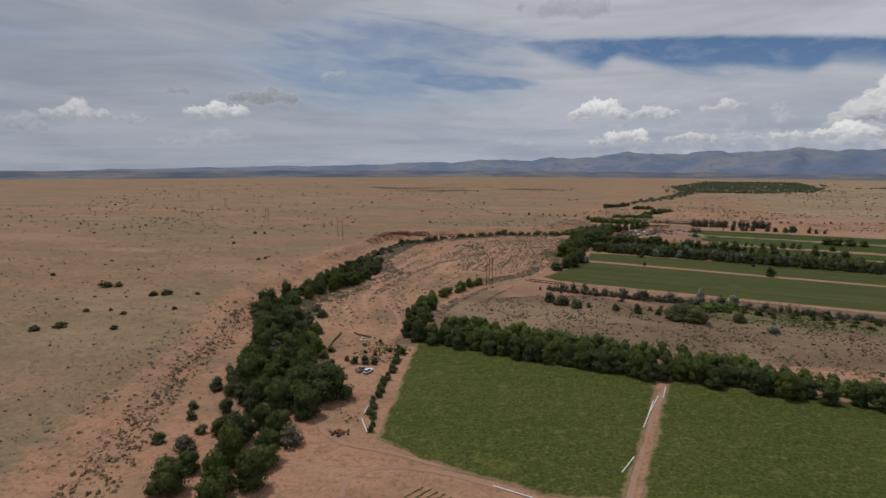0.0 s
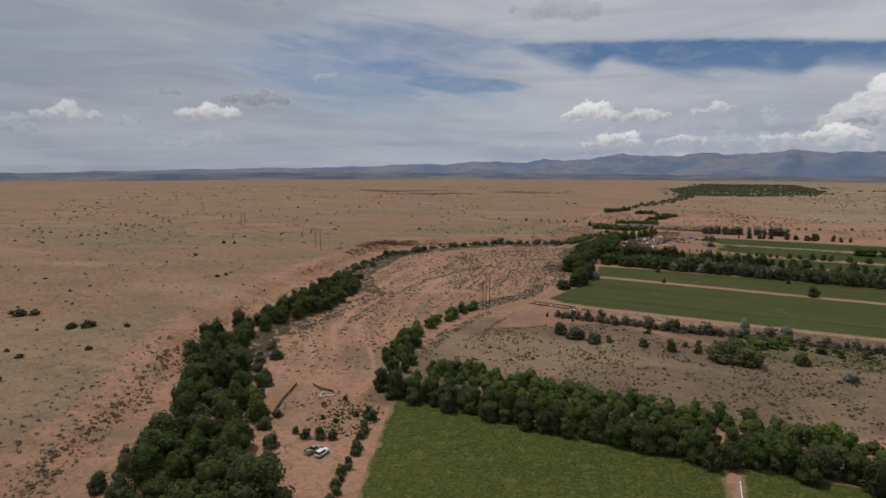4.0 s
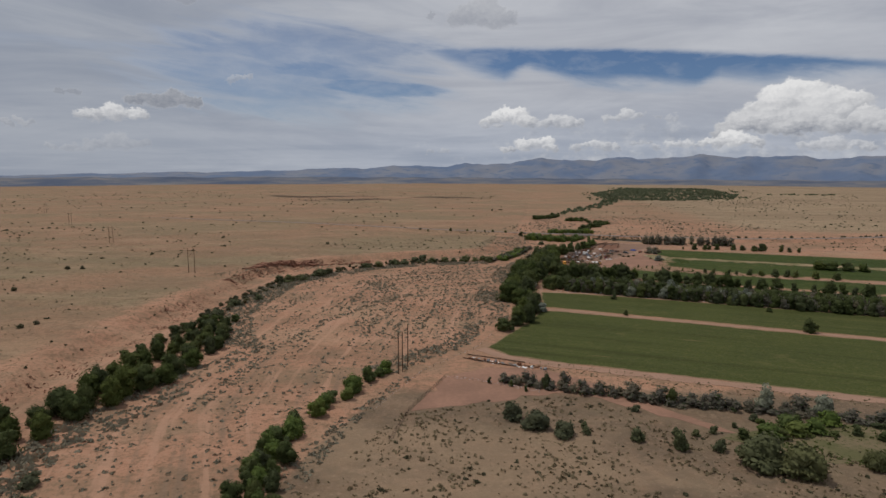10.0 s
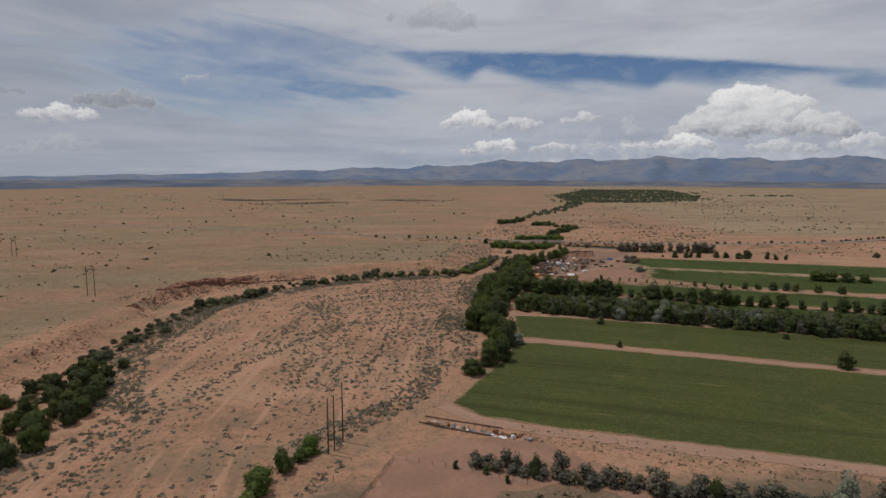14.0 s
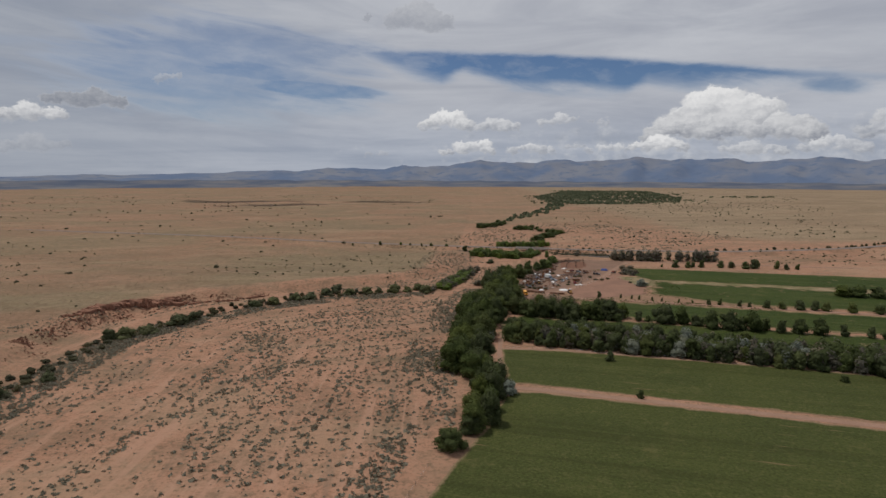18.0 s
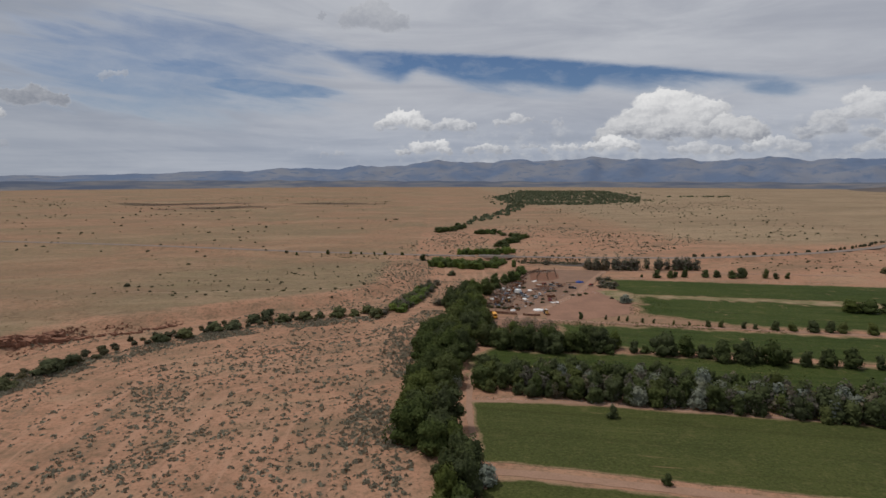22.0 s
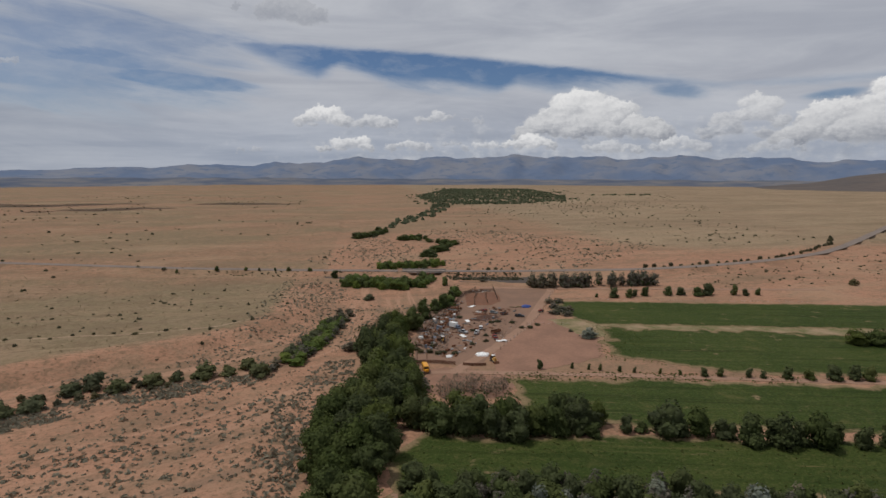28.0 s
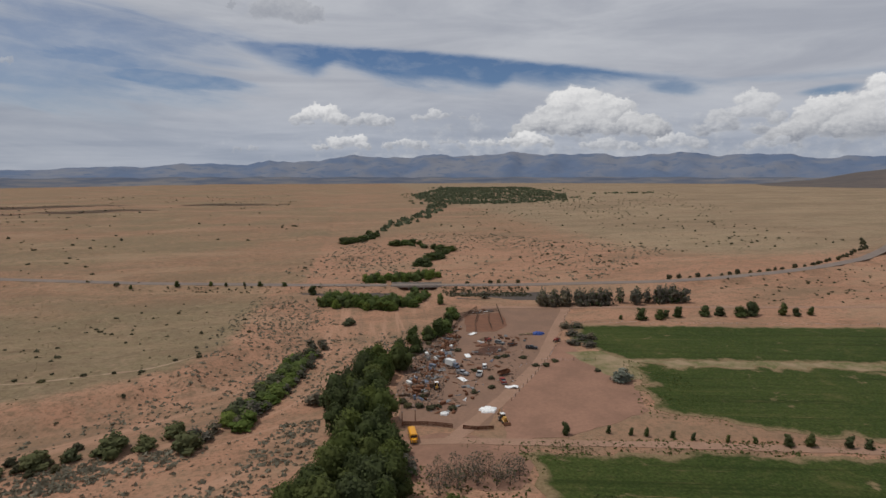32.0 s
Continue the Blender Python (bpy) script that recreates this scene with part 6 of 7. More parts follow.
def loader(m, label, boom=True):
    """A wheeled digger: x is ahead."""
    root = thing("backhoe_loader", m, label, "loader")
    part("chassis", boxed((3.6, 1.1, 0.7), (0, 0, 0.7), (0.95, 0.9), bevel=0.05), M_LOADER, root)
    part("hood", boxed((1.5, 0.95, 0.75), (1.2, 0, 1.35), (0.9, 0.9), bevel=0.06), M_LOADER, root)
    part("cab", boxed((1.35, 1.4, 1.3), (-0.4, 0, 1.35), (0.85, 0.9), bevel=0.05), M_GLASS, root, "dark cab windows")
    part("cab_roof", boxed((1.5, 1.5, 0.14), (-0.4, 0, 2.65), (0.9, 0.9), bevel=0.04), M_WHITE, root, "white cab roof")
    part("bucket", boxed((0.9, 2.3, 0.75), (3.1, 0, 0.15), (0.55, 1.0), (-0.2, 0), bevel=0.03), M_RUST, root, "dark worn bucket")
    for s in (-1, 1):
        part("lift_arm", rod((0.4, s * 0.72, 1.6), (2.9, s * 0.72, 0.6), 0.11, 6), M_LOADER, root)
        wheel(root, 1.35, s * 0.85, 0.5, 0.35)
        wheel(root, -1.0, s * 0.9, 0.78, 0.45)
    if boom:
        part("boom", rod((-1.9, 0, 1.1), (-2.6, 0, 3.2), 0.14, 6), M_LOADER, root)
        part("dipper", rod((-2.6, 0, 3.2), (-3.5, 0, 1.6), 0.11, 6), M_LOADER, root)
        part("digging_bucket", boxed((0.6, 0.6, 0.6), (-3.5, 0, 1.0), (0.7, 1)), M_RUST, root, "small rusty bucket")
    return root


def tractor(m, label):
    root = thing("tractor", m, label, "tractor")
    part("hood", boxed((1.9, 0.75, 0.75), (0.8, 0, 0.85), (0.95, 0.85), bevel=0.06), M_RED, root)
    part("axle_housing", boxed((1.2, 1.0, 0.6), (-0.7, 0, 0.6), bevel=0.05), M_RED, root)
    part("seat", boxed((0.5, 0.5, 0.45), (-0.75, 0, 1.2), (0.8, 0.9), bevel=0.05), M_BLACK, root, "black seat")
    part("exhaust", rod((0.9, 0.2, 1.55), (0.9, 0.2, 2.4), 0.04, 6), M_RUST, root, "rusty exhaust pipe")
    for s in (-1, 1):
        part("fender", boxed((1.3, 0.4, 0.1), (-0.8, s * 0.85, 1.55), (0.7, 1)), M_RED, root)
        wheel(root, -0.8, s * 0.85, 0.78, 0.42)
        wheel(root, 1.4, s * 0.65, 0.42, 0.25)
    return root


def box_truck(m):
    root = thing("box_truck", m, "derelict blue grey truck with a white box body", "truck")
    part("cargo_box", boxed((4.2, 2.3, 2.2), (-1.2, 0, 0.95), bevel=0.05), M_WHITE, root, "dented white cargo box")
    part("cab", boxed((1.7, 2.0, 1.3), (1.9, 0, 0.8), (0.9, 0.9), bevel=0.08), M_BLUEGREY, root)
    part("windscreen", boxed((0.06, 1.7, 0.6), (2.72, 0, 1.5)), M_GLASS, root, "dark windscreen")
    part("hood", boxed((1.0, 1.8, 0.6), (3.0, 0, 0.75), (0.9, 0.9), bevel=0.08), M_BLUEGREY, root)
    for s in (-1, 1):
        wheel(root, 2.6, s * 0.9, 0.45, 0.28)
        wheel(root, -2.2, s * 0.95, 0.45, 0.28)
    return root


def flat_trailer(m, label):
    root = thing("flat_trailer", m, label, "trailer")
    part("deck", boxed((5.0, 2.1, 0.14), (0, 0, 0.7)), M_RUST, root)
    for s in (-1, 1):
        part("side_rail", boxed((5.0, 0.1, 0.9), (0, s * 1.0, 0.85)), M_RUST, root)
        wheel(root, -0.5, s * 1.1, 0.4, 0.25)
        wheel(root, -1.4, s * 1.1, 0.4, 0.25)
    part("headboard", boxed((0.1, 2.1, 1.1), (2.45, 0, 0.85)), M_RUST, root)
    part("drawbar", rod((2.5, 0, 0.7), (4.0, 0, 0.5), 0.07, 6), M_RUST, root)
    return root


def fence(name, line, gap, high, rails, label, mat=None, thick=0.07, category="fence", rail_h=0.12):
    """Posts with rails between them; every post and rail is a part."""
    mat = mat or M_WOOD
    line = np.array(line, float)
    s = np.r_[0, np.cumsum(np.hypot(*np.diff(line, axis=0).T))]
    n = max(2, int(round(s[-1] / gap)) + 1)
    q = np.linspace(0, s[-1], n)
    px, py = np.interp(q, s, line[:, 0]), np.interp(q, s, line[:, 1])
    pz = height(px, py)
    root = thing(name, pose(px[0], py[0], pz[0]), label, category)
    o = Vector((px[0], py[0], pz[0]))
    tops = []
    for i in range(n):
        h = high * RNG.uniform(0.9, 1.12)
        lean = RNG.uniform(-0.05, 0.05, 2)
        p = Vector((px[i], py[i], pz[i])) - o
        part("post", rod(p - Vector((0, 0, 0.4)), p + Vector((lean[0], lean[1], h)), thick, 6, thick * 0.85), mat, root)
        tops.append(p)
    for i in range(n - 1):
        for k in range(rails):
            z = high * (k + 0.6) / rails * 0.95
            a, b = tops[i] + Vector((0, 0, z)), tops[i + 1] + Vector((0, 0, z + RNG.uniform(-0.05, 0.05)))
            if rail_h > 0.03:
                bm = boxed(((b - a).length, 0.045, rail_h))
                m = Matrix.Translation((a + b) / 2) @ (b - a).to_track_quat("X", "Z").to_matrix().to_4x4()
                bmesh.ops.transform(bm, matrix=m, verts=bm.verts[:])
                part("rail", bm, mat, root)
            else:
                part("wire", rod(a, b, 0.012, 4), M_STEEL, root, "thin steel wire")
    return root


def pole_frame(x, y, poles, tall, label, beam=True, turn=0.0):
    z = ground_z(x, y)
    root = thing("power_pole", pose(x, y, z, 0, 0, turn), label, "power pole", "power line")
    for dx, dy, h in poles:
        part("pole", rod((dx, dy, -1.0), (dx, dy, h), 0.24, 8, 0.17), M_POLE, root)
    xs = [p[0] for p in poles]
    if beam:
        part("crossarm", boxed((max(xs) - min(xs) + 5.0, 0.16, 0.26), ((max(xs) + min(xs)) / 2, 0.25, tall - 2.0)), M_POLE, root)
        part("brace", rod((xs[0], 0.2, tall - 2), (xs[-1], 0.2, tall - 7), 0.07, 5), M_POLE, root)
        part("brace", rod((xs[-1], -0.2, tall - 2), (xs[0], -0.2, tall - 7), 0.07, 5), M_POLE, root)
        for k in (min(xs) - 2.3, (min(xs) + max(xs)) / 2, max(xs) + 2.3):
            part("insulator", rod((k, 0.25, tall - 3.1), (k, 0.25, tall - 2.0), 0.08, 6), M_GREYJUNK, root, "grey insulator string")
    else:
        for dx, dy, h in poles:
            part("insulator", rod((dx, dy - 0.5, h - 1.0), (dx, dy + 0.5, h - 1.0), 0.06, 6), M_GREYJUNK, root, "grey insulator")
        dx, dy, h = poles[1]
        part("stub", rod((dx + 0.4, dy + 0.2, 0.1), (dx + 2.6, dy + 1.6, 0.9), 0.14, 6), M_POLE, root, "fallen pole stub")
    return root


pole_frame(-38.2, 391, ((-1.4, -1.5, 16.6), (0, 0.4, 16.4), (1.6, 6.5, 18.2)), 17, "three tall weathered wooden power poles in a row", beam=False)
for x, y in ((-215, 590), (-402, 800), (-589, 1010), (-776, 1220)):
    pole_frame(x, y, ((-3.0, 0, 18.5), (3.0, 0, 18.5)), 18.5, "wooden two pole transmission frame on the plateau", turn=-20)

# highway, bank and bridge
strip("highway", ROAD[:7][:-1] + [(111, 891.5)], 9.0, M_ASPHALT, "grey two lane asphalt highway", "road", lift=0.12, step=6, wobble=0.0)
strip("highway_east", [(141, 882.8)] + ROAD[7:], 9.0, M_ASPHALT, "grey two lane asphalt highway curving away", "road", lift=0.12, step=6, wobble=0.0)


M_BANK = mottled("dark_bank_gravel", (0.082, 0.070, 0.062), (0.112, 0.088, 0.074), 0.10, 0.9, bump=0.3, dist=0.2)
sheet("road_bank", [(18, 911), (60, 896), (108, 882.5), (104, 862), (80, 870), (58, 880), (16, 898)], 0.06, M_BANK, "dark gravelly bank below a highway", "bank", ragged=1.0)
sheet("road_bank", [(145, 876), (165, 869), (200, 859), (208, 828), (182, 834), (160, 840), (144, 850)], 0.06, M_BANK, "dark gravelly bank below a highway", "bank", ragged=1.0)


def make_bridge():
    (ax, ay), (bx, by) = BRIDGE
    turn = math.degrees(math.atan2(by - ay, bx - ax))
    long = math.hypot(bx - ax, by - ay) + 5
    root = thing("highway_bridge", pose((ax + bx) / 2, (ay + by) / 2, 0, 0, 0, turn), "low concrete highway bridge over a dry wash", "bridge")
    part("deck", boxed((long, 10.4, 0.7), (0, 0, 2.05)), M_CONCRETE, root)
    part("carriageway", boxed((long, 9.0, 0.05), (0, 0, 2.752)), M_ASPHALT, root, "grey asphalt carriageway")
    for s in (-1, 1):
        part("parapet", boxed((long, 0.3, 0.75), (0, s * 5.05, 2.75), bevel=0.03), M_CONCRETE, root, "pale concrete parapet")
        part("abutment", boxed((1.2, 10.4, 3.2), (s * (long / 2 - 0.6), 0, -1.15)), M_CONCRETE, root)
        for k in (-1, 1):
            part("wing_wall", boxed((4.0, 0.4, 3.0), (s * (long / 2 + 1.4), k * 5.4, -1.0), turn=s * k * 0.4), M_CONCRETE, root)
    for k in (-1, 1):
        for y in (-3.6, 0, 3.6):
            part("pier", rod((k * 5.0, y, -1.0), (k * 5.0, y, 2.05), 0.4, 12), M_CONCRETE, root)
    return root


make_bridge()
for line, name in (([(141, 877.5), (165, 870), (193, 862.5)], "guard_rail"), ([(60, 901), (85, 893.5), (110, 886.5)], "guard_rail")):
    fence(name, line, 3.8, 0.75, 1, "galvanised steel guard rail beside the highway", M_STEEL, 0.06, "guard rail", 0.3)

# scrap yard
sheet("pen_floor", [(126, 776), (140, 772), (150, 782), (156, 808), (134, 808)], 0.09, M_RUSTSOIL, "rust coloured soil of old cattle pens", "ground", ragged=0.6)
sheet("scorched_patch", [(117, 740), (123, 737), (133, 741), (134, 748), (127, 750), (119, 746)], 0.09, M_CHAR, "dark scorched soil", "ground", ragged=0.8)
sheet("loose_earth", [(64, 656), (72, 640), (92, 632), (106, 648), (101, 659), (86, 668), (72, 672)], 0.06, M_BARE, "loose tan earth below a scrap yard", "ground", ragged=1.2)
fence("corral_fence", [(146, 820), (130, 800), (117, 776)], 3.0, 2.0, 4, "tall dark wooden corral fence", rail_h=0.25)
fence("corral_fence", [(142, 806), (134, 788), (130, 775)], 3.0, 1.7, 3, "dark wooden divider of cattle pens", rail_h=0.25)
fence("corral_fence", [(149, 808), (143, 792), (139, 776)], 3.0, 1.7, 3, "dark wooden divider of cattle pens", rail_h=0.25)
fence("corral_fence", [(159, 822), (154, 804), (148, 784)], 3.0, 2.2, 4, "tall dark wooden corral fence", rail_h=0.25)
fence("corral_fence", [(132, 808), (144, 810), (156, 811)], 3.0, 1.8, 3, "dark wooden end of cattle pens", rail_h=0.25)
fence("yard_fence", [(72, 678), (77, 677), (82, 675), (87, 672)], 2.6, 1.5, 4, "rusty patched fence of a scrap yard", M_RUST, 0.10, rail_h=0.26)
fence("yard_fence", [(90, 670.5), (94, 668.5), (99, 667.5)], 2.4, 1.3, 4, "rusty patched fence beside a yard gate", M_RUST, 0.10, rail_h=0.26)
fence("lot_fence", [(113, 687), (122, 698), (132, 709), (146, 726), (160, 745), (176, 770), (188, 792), (198, 803)], 5.0, 1.5, 2, "old post and wire fence beside a dirt road", M_WOOD, 0.09, rail_h=0.02)
fence("lot_fence", [(142, 724), (152, 722), (164, 718)], 5.0, 1.4, 2, "post and wire fence across a bare lot", M_WOOD, 0.08, rail_h=0.02)
for x, y in ((72.2, 678.5), (76.6, 679.0)):
    z = ground_z(x, y)
    post = thing("gate_post", pose(x, y, z), "tall rusty gate post of a scrap yard", "post")
    part("shaft", rod((0, 0, -0.5), (0, 0, 4.4), 0.16, 8, 0.13), M_RUST, post)
    part("cap", rod((0, 0, 4.4), (0, 0, 4.55), 0.2, 8), M_GREYJUNK, post)

school_bus(pose(73.2, 667.5, 0.08, 0, 0, -95) @ Matrix.Diagonal((0.72, 0.95, 0.95, 1)))
COTTON.plant(64.5, 660, 9.5, 12, group="tree line")
loader(pose(104, 672, 0.06, 0, 0, -86), "yellow loader with a white roof beside a white tarpaulin")
loader(pose(91, 706, 0.06, 0, 0, 80), "yellow backhoe parked by a heap of scrap")
box_truck(pose(103.5, 727, 0.06, 0, 0, -60))
road_vehicle("pickup_truck", pose(105, 718, 0.06, 0, 0, -55), M_SILVER, "silver pickup truck loaded with scrap")
road_vehicle("pickup_truck", pose(111, 715, 0.06, 0, 0, 62), M_WHITE, "white pickup truck in a scrap yard")
road_vehicle("parked_car", pose(116, 723, 0.06, 0, 0, 70), M_WHITE, "old white car among scrap", "car")
road_vehicle("pickup_truck", pose(145, 741, 0.06, 0, 0, -30), M_BLACK, "black pickup truck with dusty paint")
road_vehicle("parked_car", pose(138.5, 748, 0.06, 0, 0, 15), M_RUST, "rusty wrecked car in a scrap yard", "car")
road_vehicle("parked_car", pose(134, 752, 0.06, 0, 0, -50), M_GREYJUNK, "dull grey wrecked car", "car")
road_vehicle("pickup_truck", pose(117, 705, 0.06, 0, 0, 80), M_RED, "faded red farm truck")
flat_trailer(pose(120.5, 713, 0.06, 0, 0, 20), "rusty stake trailer behind a red truck")
tractor(pose(161, 748, 0.06, 0, 0, 200), "red tractor beside a dirt road")
tractor(pose(130, 757, 0.06, 0, 0, 30), "old red tractor near scorched soil")
road_vehicle("parked_car", pose(-67.6, 213.3, ground_z(-67.6, 213.3) + 0.02, 0, 0, 72), M_WHITE, "white station wagon parked on a dirt yard", "car", "cars in the dirt yard")
road_vehicle("pickup_truck", pose(-70.6, 214.4, ground_z(-70.6, 214.4) + 0.02, 0, 0, 60), M_TANCAR, "tan pickup truck with dust on its bed", "pickup", "cars in the dirt yard")


def crumpled(name, x, y, rx, ry, high, mat, label, category, seed):
    """A heap under cloth: a low, creased dome."""
    rng = np.random.default_rng(seed)
    bm = bmesh.new()
    bmesh.ops.create_grid(bm, x_segments=14, y_segments=14, size=1)
    for v in bm.verts:
        r = math.hypot(v.co.x, v.co.y)
        k = max(0.0, 1 - r / 1.25)
        wob = (1 + 0.10 * math.sin(5 * math.atan2(v.co.y, v.co.x) + seed) + 0.08 * math.sin(9 * math.atan2(v.co.y, v.co.x))) * min(1.0, 1.0 / max(r, 1e-6) if r > 1.0 else 1.0)
        v.co = Vector((v.co.x * rx * wob, v.co.y * ry * wob, 0.12 + high * k ** 0.6 * rng.uniform(0.55, 1.1)))
        if r > 0.98:
            v.co.z = 0.02
    bmesh.ops.triangulate(bm, faces=bm.faces[:])
    root = thing(name, pose(x, y, ground_z(x, y) + 0.05), label, category)
    part("cover", bm, mat, root)
    return root


crumpled("tarpaulin", 102.5, 682, 3.0, 2.6, 0.9, M_TARP, "crumpled white tarpaulin over a heap", "tarpaulin", 1)
crumpled("tarpaulin", 87.5, 683, 1.5, 1.2, 0.8, M_TARP, "small white tarpaulin on scrap", "tarpaulin", 2)
crumpled("tarpaulin", 158, 762, 2.9, 2.0, 1.6, M_BLUETARP, "bright blue tarpaulin over a stack", "tarpaulin", 3)
crumpled("dirt_heap", 126, 752, 4, 2, 0.9, M_RUSTSOIL, "low heap of rust brown earth", "earth heap", 4)


def junk_forms():
    """A few kinds of scrap, each made once."""
    rng = np.random.default_rng(77)
    out = {}
    bm = bmesh.new()
    bmesh.ops.create_grid(bm, x_segments=8, y_segments=3, size=1)
    for v in bm.verts:
        v.co = Vector((v.co.x * 1.3, v.co.y * 0.6, 0.25 + 0.12 * math.sin(v.co.x * 3) + 0.05 * math.sin(v.co.x * 25) + rng.uniform(-0.04, 0.04)))
    ext = bmesh.ops.extrude_face_region(bm, geom=bm.faces[:])
    for v in ext["geom"]:
        if isinstance(v, bmesh.types.BMVert):
            v.co.z -= 0.03
    out["scrap_sheet"] = bm
    bm = rod((0, 0, 0), (0, 0, 0.88), 0.29, 12)
    for z in (0.28, 0.58):
        bmesh.ops.create_cone(bm, cap_ends=True, segments=12, radius1=0.31, radius2=0.31, depth=0.04, matrix=Matrix.Translation((0, 0, z)))
    out["oil_drum"] = bm
    bm = boxed((1.5, 0.8, 0.8), (0, 0, 0.02), (0.8, 0.9), (0.1, 0), 0.08)
    block(bm, (0.7, 0.5, 0.4), (0.5, 0.3, 0.7), (0.7, 0.7), turn=0.5)
    out["scrap_engine"] = bm
    bm = boxed((1.9, 0.9, 0.85), (0, 0, 0.02), bevel=0.06)
    block(bm, (1.7, 0.05, 0.7), (0, 0.48, 0.1))
    out["old_appliance"] = bm
    meshes = {}
    for name, sizes in (("wooden_pallet", ((1.2, 0.12, 0.03), (0.1, 1.1, 0.1))), ("scrap_beams", ((2.8, 0.16, 0.16),))):
        for k, size in enumerate(sizes):
            out[name + ("_board", "_bearer")[k]] = boxed(size)
    for name, bm in out.items():
        me = bpy.data.meshes.new(name)
        bm.to_mesh(me)
        bm.free()
        meshes[name] = me
    return meshes


JUNK = junk_forms()
JUNK_LABELS = {"scrap_sheet": ("bent sheet of scrap metal on the ground", "sheet metal"), "scrap_beams": ("loose pile of old beams", "beams"), "oil_drum": ("dented rusty oil drum", "drum"),
               "wooden_pallet": ("weathered wooden pallet lying flat", "pallet"), "scrap_engine": ("heavy lump of scrapped machinery", "scrap"), "old_appliance": ("discarded box shaped appliance", "appliance")}


def junk_mesh(name, mat):
    key = name + mat.name
    if key not in JUNK:
        me = JUNK[name].copy()
        me.materials.append(mat)
        JUNK[key] = me
    return JUNK[key]


def junk(name, mat, x, y, size, group, rng, word=""):
    m = pose(x, y, ground_z(x, y) + 0.03, 0, 0, rng.uniform(0, 360)) @ Matrix.Diagonal((size, size, size * rng.uniform(0.7, 1.2), 1))
    label = (word + " " if word else "") + JUNK_LABELS[name][0]
    if name == "wooden_pallet":
        root = thing(name, m, label, JUNK_LABELS[name][1], group)
        for k in range(4):
            hang("board", junk_mesh("wooden_pallet_board", mat), root, pose(0, -0.45 + k * 0.3, 0.12))
        for k in (-0.5, 0.5):
            hang("bearer", junk_mesh("wooden_pallet_bearer", mat), root, pose(k, 0, 0.02))
        return root
    if name == "scrap_beams":
        root = thing(name, m, label, JUNK_LABELS[name][1], group)
        for k in range(3):
            hang("beam", junk_mesh("scrap_beams_board", mat), root, pose(rng.uniform(-0.4, 0.4), k * 0.3 - 0.3, 0.02 + 0.14 * (k % 2), 0, 0, rng.uniform(-12, 12)))
        return root
    ob = new(name, junk_mesh(name, mat))
    ob.matrix_basis = m
    return tagged(ob, label, JUNK_LABELS[name][1], group)


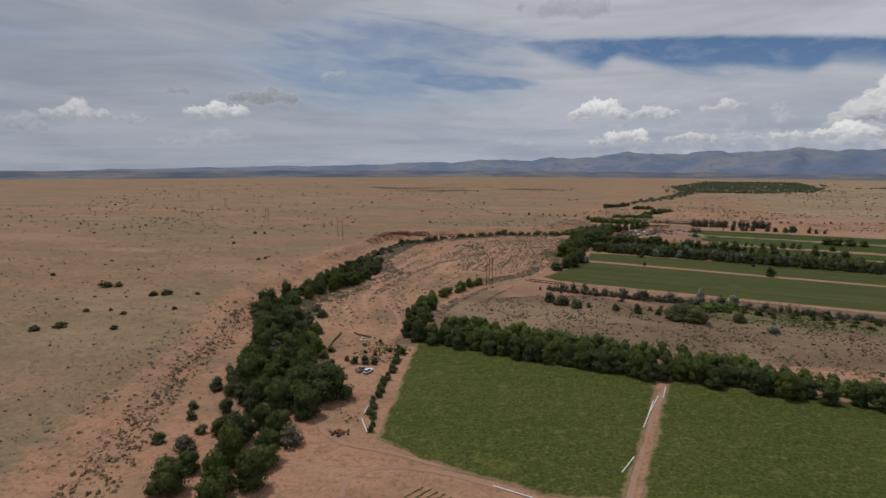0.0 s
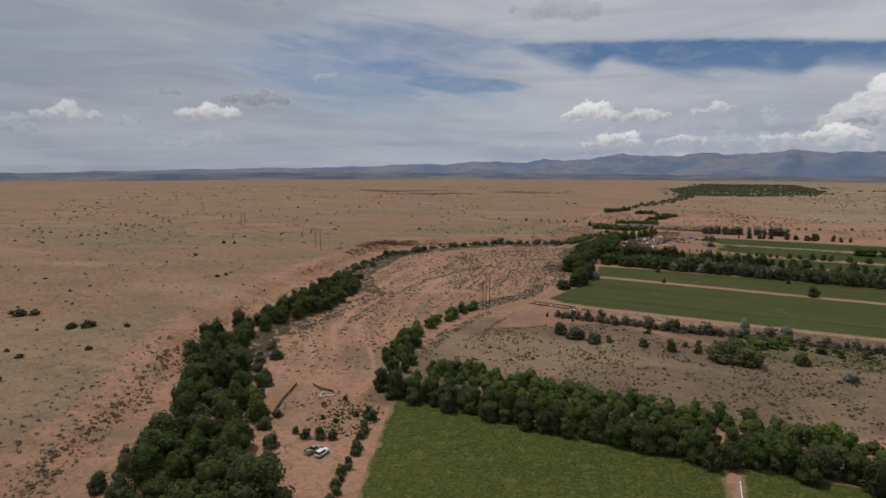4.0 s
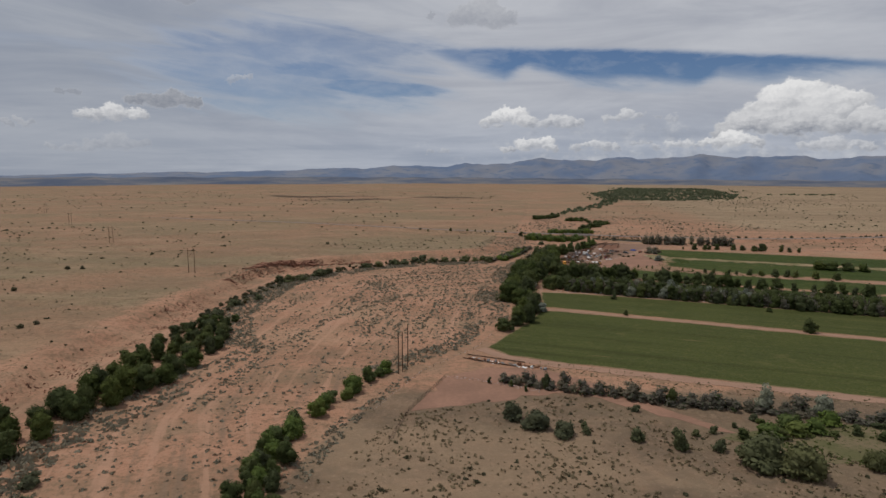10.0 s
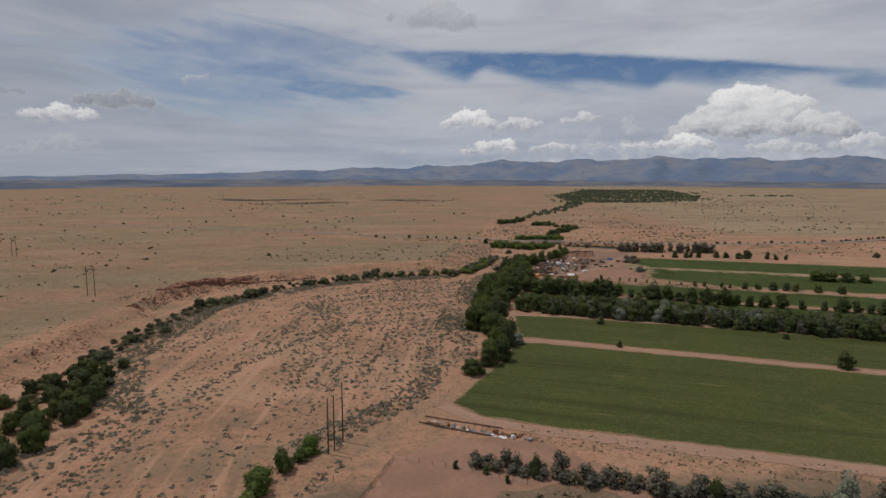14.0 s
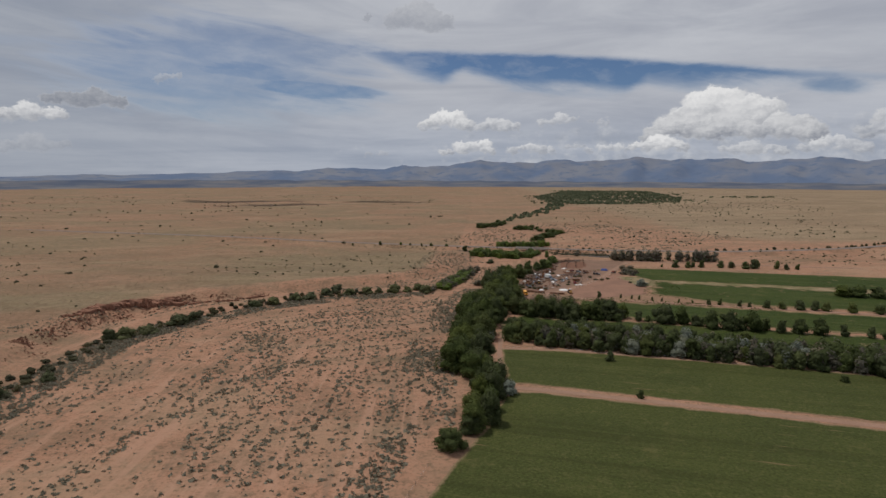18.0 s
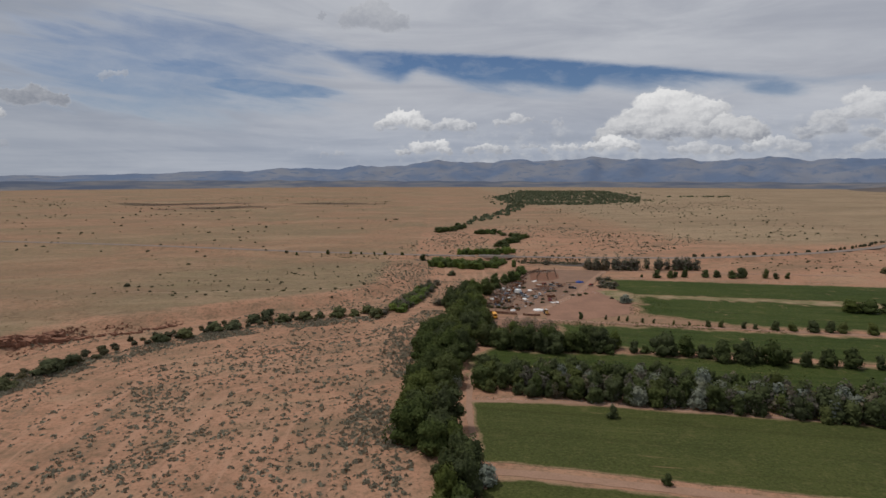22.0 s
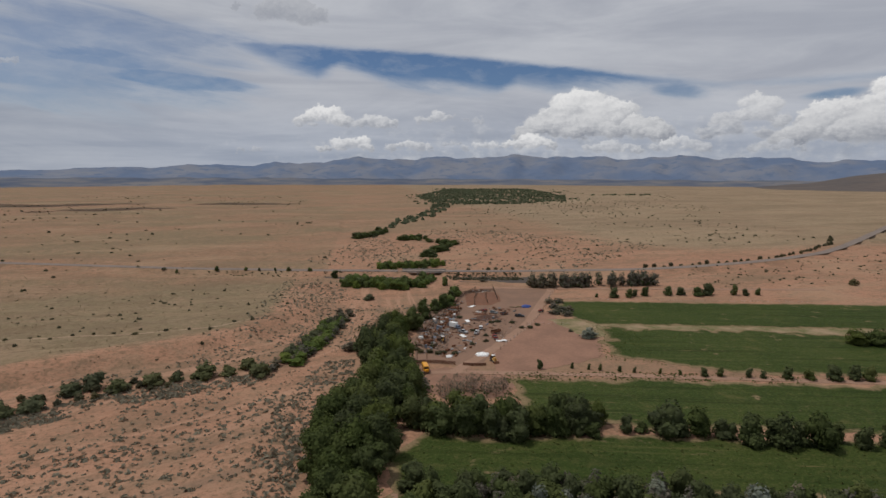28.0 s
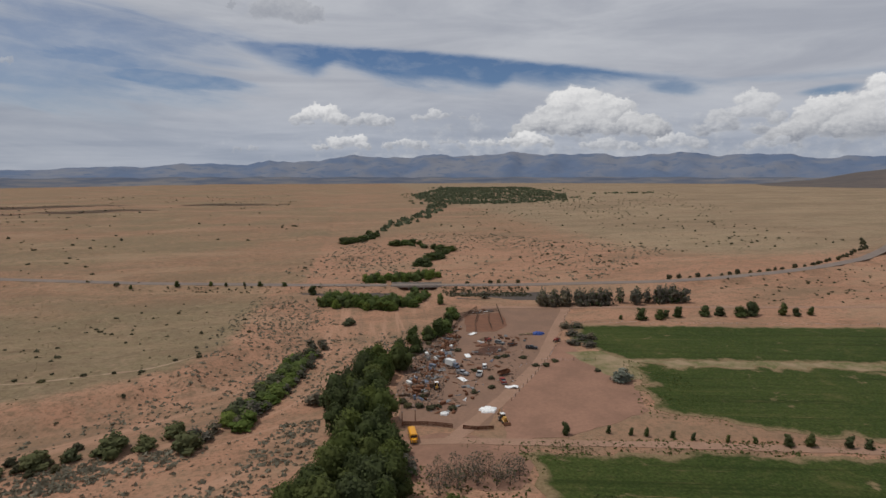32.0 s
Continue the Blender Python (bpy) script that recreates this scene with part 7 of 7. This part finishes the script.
def strew():
    rng = np.random.default_rng(78)
    names = [n for n in JUNK_LABELS]
    mats = [(M_RUST, "rusty"), (M_GREYJUNK, "dull grey"), (M_WHITE, "white"), (M_WOOD, "brown"), (M_BLUEGREY, "blue grey")]
    spots = [(p, 0.95) for p in along([(80, 700), (86, 712), (93, 730), (101, 744), (109, 759), (117, 772)], 2.3, 4.5, 501)]
    spots += [(p, 0.9) for p in along([(98, 706), (108, 722), (118, 730), (128, 744)], 4.2, 8, 502)]
    spots += [(p, 1.0) for p in along([(126, 752), (136, 762), (146, 752)], 3.4, 5, 503)]
    spots += [(p, 1.0) for p in along([(140, 812), (152, 815)], 2.0, 3, 504)]
    spots += [(p, 0.9) for p in along([(86, 684), (96, 694), (104, 702)], 3.0, 4, 505)]
    spots += [(p, 0.8) for p in along([(118, 776), (124, 786)], 2.2, 3, 506)]
    spots += [(p, 1.25) for p in along([(82, 697), (95, 723), (107, 748), (117, 768)], 2.3, 2.4, 510)]
    for (x, y), k in spots:
        i = int(rng.choice(len(mats), p=(0.50, 0.24, 0.06, 0.16, 0.04)))
        n = names[int(rng.choice(len(names), p=(0.3, 0.2, 0.1, 0.1, 0.18, 0.12)))]
        junk(n, mats[i][0], x, y, k * rng.uniform(0.7, 1.4), "scrap in the yard", rng, mats[i][1])
    for x, y in along([(-11, 410), (0, 404), (9, 400), (20, 397)], 2.0, 1.6, 507):
        i = int(rng.choice(4, p=(0.3, 0.4, 0.2, 0.1)))
        junk(names[int(rng.choice(6, p=(0.3, 0.34, 0.06, 0.1, 0.12, 0.08)))], mats[i][0], x, y, rng.uniform(0.7, 1.2), "debris at the field corner", rng, mats[i][1])
    for x, y in along([(-63, 160), (-57, 162)], 1.6, 2.2, 508):
        junk(names[int(rng.choice(6, p=(0.2, 0.3, 0.1, 0.1, 0.3, 0)))], (M_RUST, M_BLACK)[int(rng.integers(2))], x, y, rng.uniform(0.7, 1.1), "old farm machinery", rng)
    # trodden litter between the larger pieces
    verts, tris = [], []
    for poly, n in (([(76, 690), (88, 690), (120, 768), (112, 774), (90, 742)], 1900), ([(73, 700), (80, 698), (106, 756), (124, 788), (116, 790), (98, 758)], 900), ([(96, 700), (124, 704), (150, 745), (130, 762), (104, 730)], 420), ([(134, 806), (152, 808), (156, 818), (140, 820)], 120)):
        for x, y, r in sow(poly, n, 0.12, 0.5, 509 + n):
            o = len(verts)
            a, z = rng.uniform(0, 6.28), 0.06
            c, s = math.cos(a) * r, math.sin(a) * r
            q = rng.uniform(0.3, 0.8)
            ring = [(x + c, y + s), (x - s * q, y + c * q), (x - c, y - s), (x + s * q, y - c * q)]
            verts += [(p[0], p[1], z) for p in ring] + [(p[0] + rng.uniform(-0.05, 0.05), p[1], z + r * rng.uniform(0.2, 0.8)) for p in ring]
            for f in ((4, 5, 6), (4, 6, 7), (0, 1, 5), (0, 5, 4), (1, 2, 6), (1, 6, 5), (2, 3, 7), (2, 7, 6), (3, 0, 4), (3, 4, 7)):
                tris.append([o + i for i in f])
    tagged(new("scrap_litter", tri_mesh("scrap_litter", verts, tris, LITTER)), "small rusty and grey scrap strewn on soil", "scrap", kind="stuff")


LITTER = leaf("mixed_scrap", (0.11, 0.07, 0.05), (0.22, 0.18, 0.15), (0.42, 0.40, 0.38))
strew()
for x, y, a in ((114, 739, 120), (118, 699, 20), (103, 712, 80), (127, 771, 10)):
    junk("scrap_sheet", M_TARP, x, y, 1.9, "scrap in the yard", np.random.default_rng(int(x)), "large white")
for k in range(5):
    junk("wooden_pallet", M_WOOD, 149 + k * 1.5, 763 - k * 0.3, 1.2, "stack of boards", np.random.default_rng(k), "stacked")
    junk("scrap_beams", M_SAND, 149.5 + k * 1.3, 764, 1.0, "stack of boards", np.random.default_rng(k + 9), "pale wooden")

# fences, pipes and debris along the fields
fence("pasture_fence", [(-36, 330), (-32, 354), (-26, 371), (-21, 386)], 4.0, 1.3, 3, "weathered post and rail fence of a paddock", rail_h=0.10)
fence("pasture_fence", [(-21, 386), (-12, 383), (0, 378), (14, 371)], 4.0, 1.2, 2, "weathered post and wire fence of a paddock", rail_h=0.02)
fence("pasture_fence", [(-44, 352), (-38, 370), (-30, 392), (-18, 410), (-8, 424), (0, 445)], 5.0, 1.2, 2, "old wire fence overgrown with brush", rail_h=0.02)
fence("yard_wall", [(-93, 236), (-95, 248), (-96, 262)], 2.0, 1.1, 4, "low fence of grey weathered boards", M_WOOD, rail_h=0.28)
fence("yard_wall", [(-90, 263), (-86, 259), (-80, 257)], 2.2, 0.9, 3, "low fence of grey weathered boards", M_WOOD, rail_h=0.25)
fence("hedge_fence", [(40, 553), (70, 546), (110, 533), (144, 522), (202, 499)], 6.0, 1.2, 2, "thin post and wire fence before a hedge", rail_h=0.02)
fence("field_fence", [(184, 777), (215, 767), (261, 751), (333, 727)], 7.0, 1.2, 2, "thin wire fence along a green field", rail_h=0.02)
for line in ([(-14, 409.5), (-6, 405), (4, 400.5), (9, 398.5)], [(-12, 414), (0, 409), (12, 404)]):
    fence("timber_wall", line, 2.4, 0.6, 2, "low wall of dark weathered timbers", M_WOOD, 0.09, "timber wall", 0.22)


def pipe(a, b, label="white irrigation pipe lying on the ground"):
    za, zb = ground_z(*a), ground_z(*b)
    z = max(za, zb) + 0.24
    root = thing("irrigation_pipe", pose(a[0], a[1], z), label, "pipe", "irrigation pipes")
    d = Vector((b[0] - a[0], b[1] - a[1], 0))
    part("tube", rod((0, 0, 0), d, 0.16, 10), M_PVC, root)
    for k in (0.02, 0.5, 0.98):
        c = d * k
        u = d.normalized() * 0.15
        part("coupling", rod(c - u, c + u, 0.20, 10), M_PVC, root)


for a, b in (((43.5, 217), (41, 207)), ((39.5, 208), (34.5, 194)), ((37, 203), (33.5, 191)), ((34.2, 193), (30.5, 181)), ((25, 161), (20.8, 152)), ((-58, 182), (-57.4, 175.5)),
             ((-57, 172), (-52.4, 163)), ((-83.5, 252.5), (-84, 257)), ((-83.2, 252.4), (-78.5, 254.5)), ((-12, 139.4), (-2, 135.6)), ((-1.5, 135.4), (7, 132.2))):
    pipe(a, b)
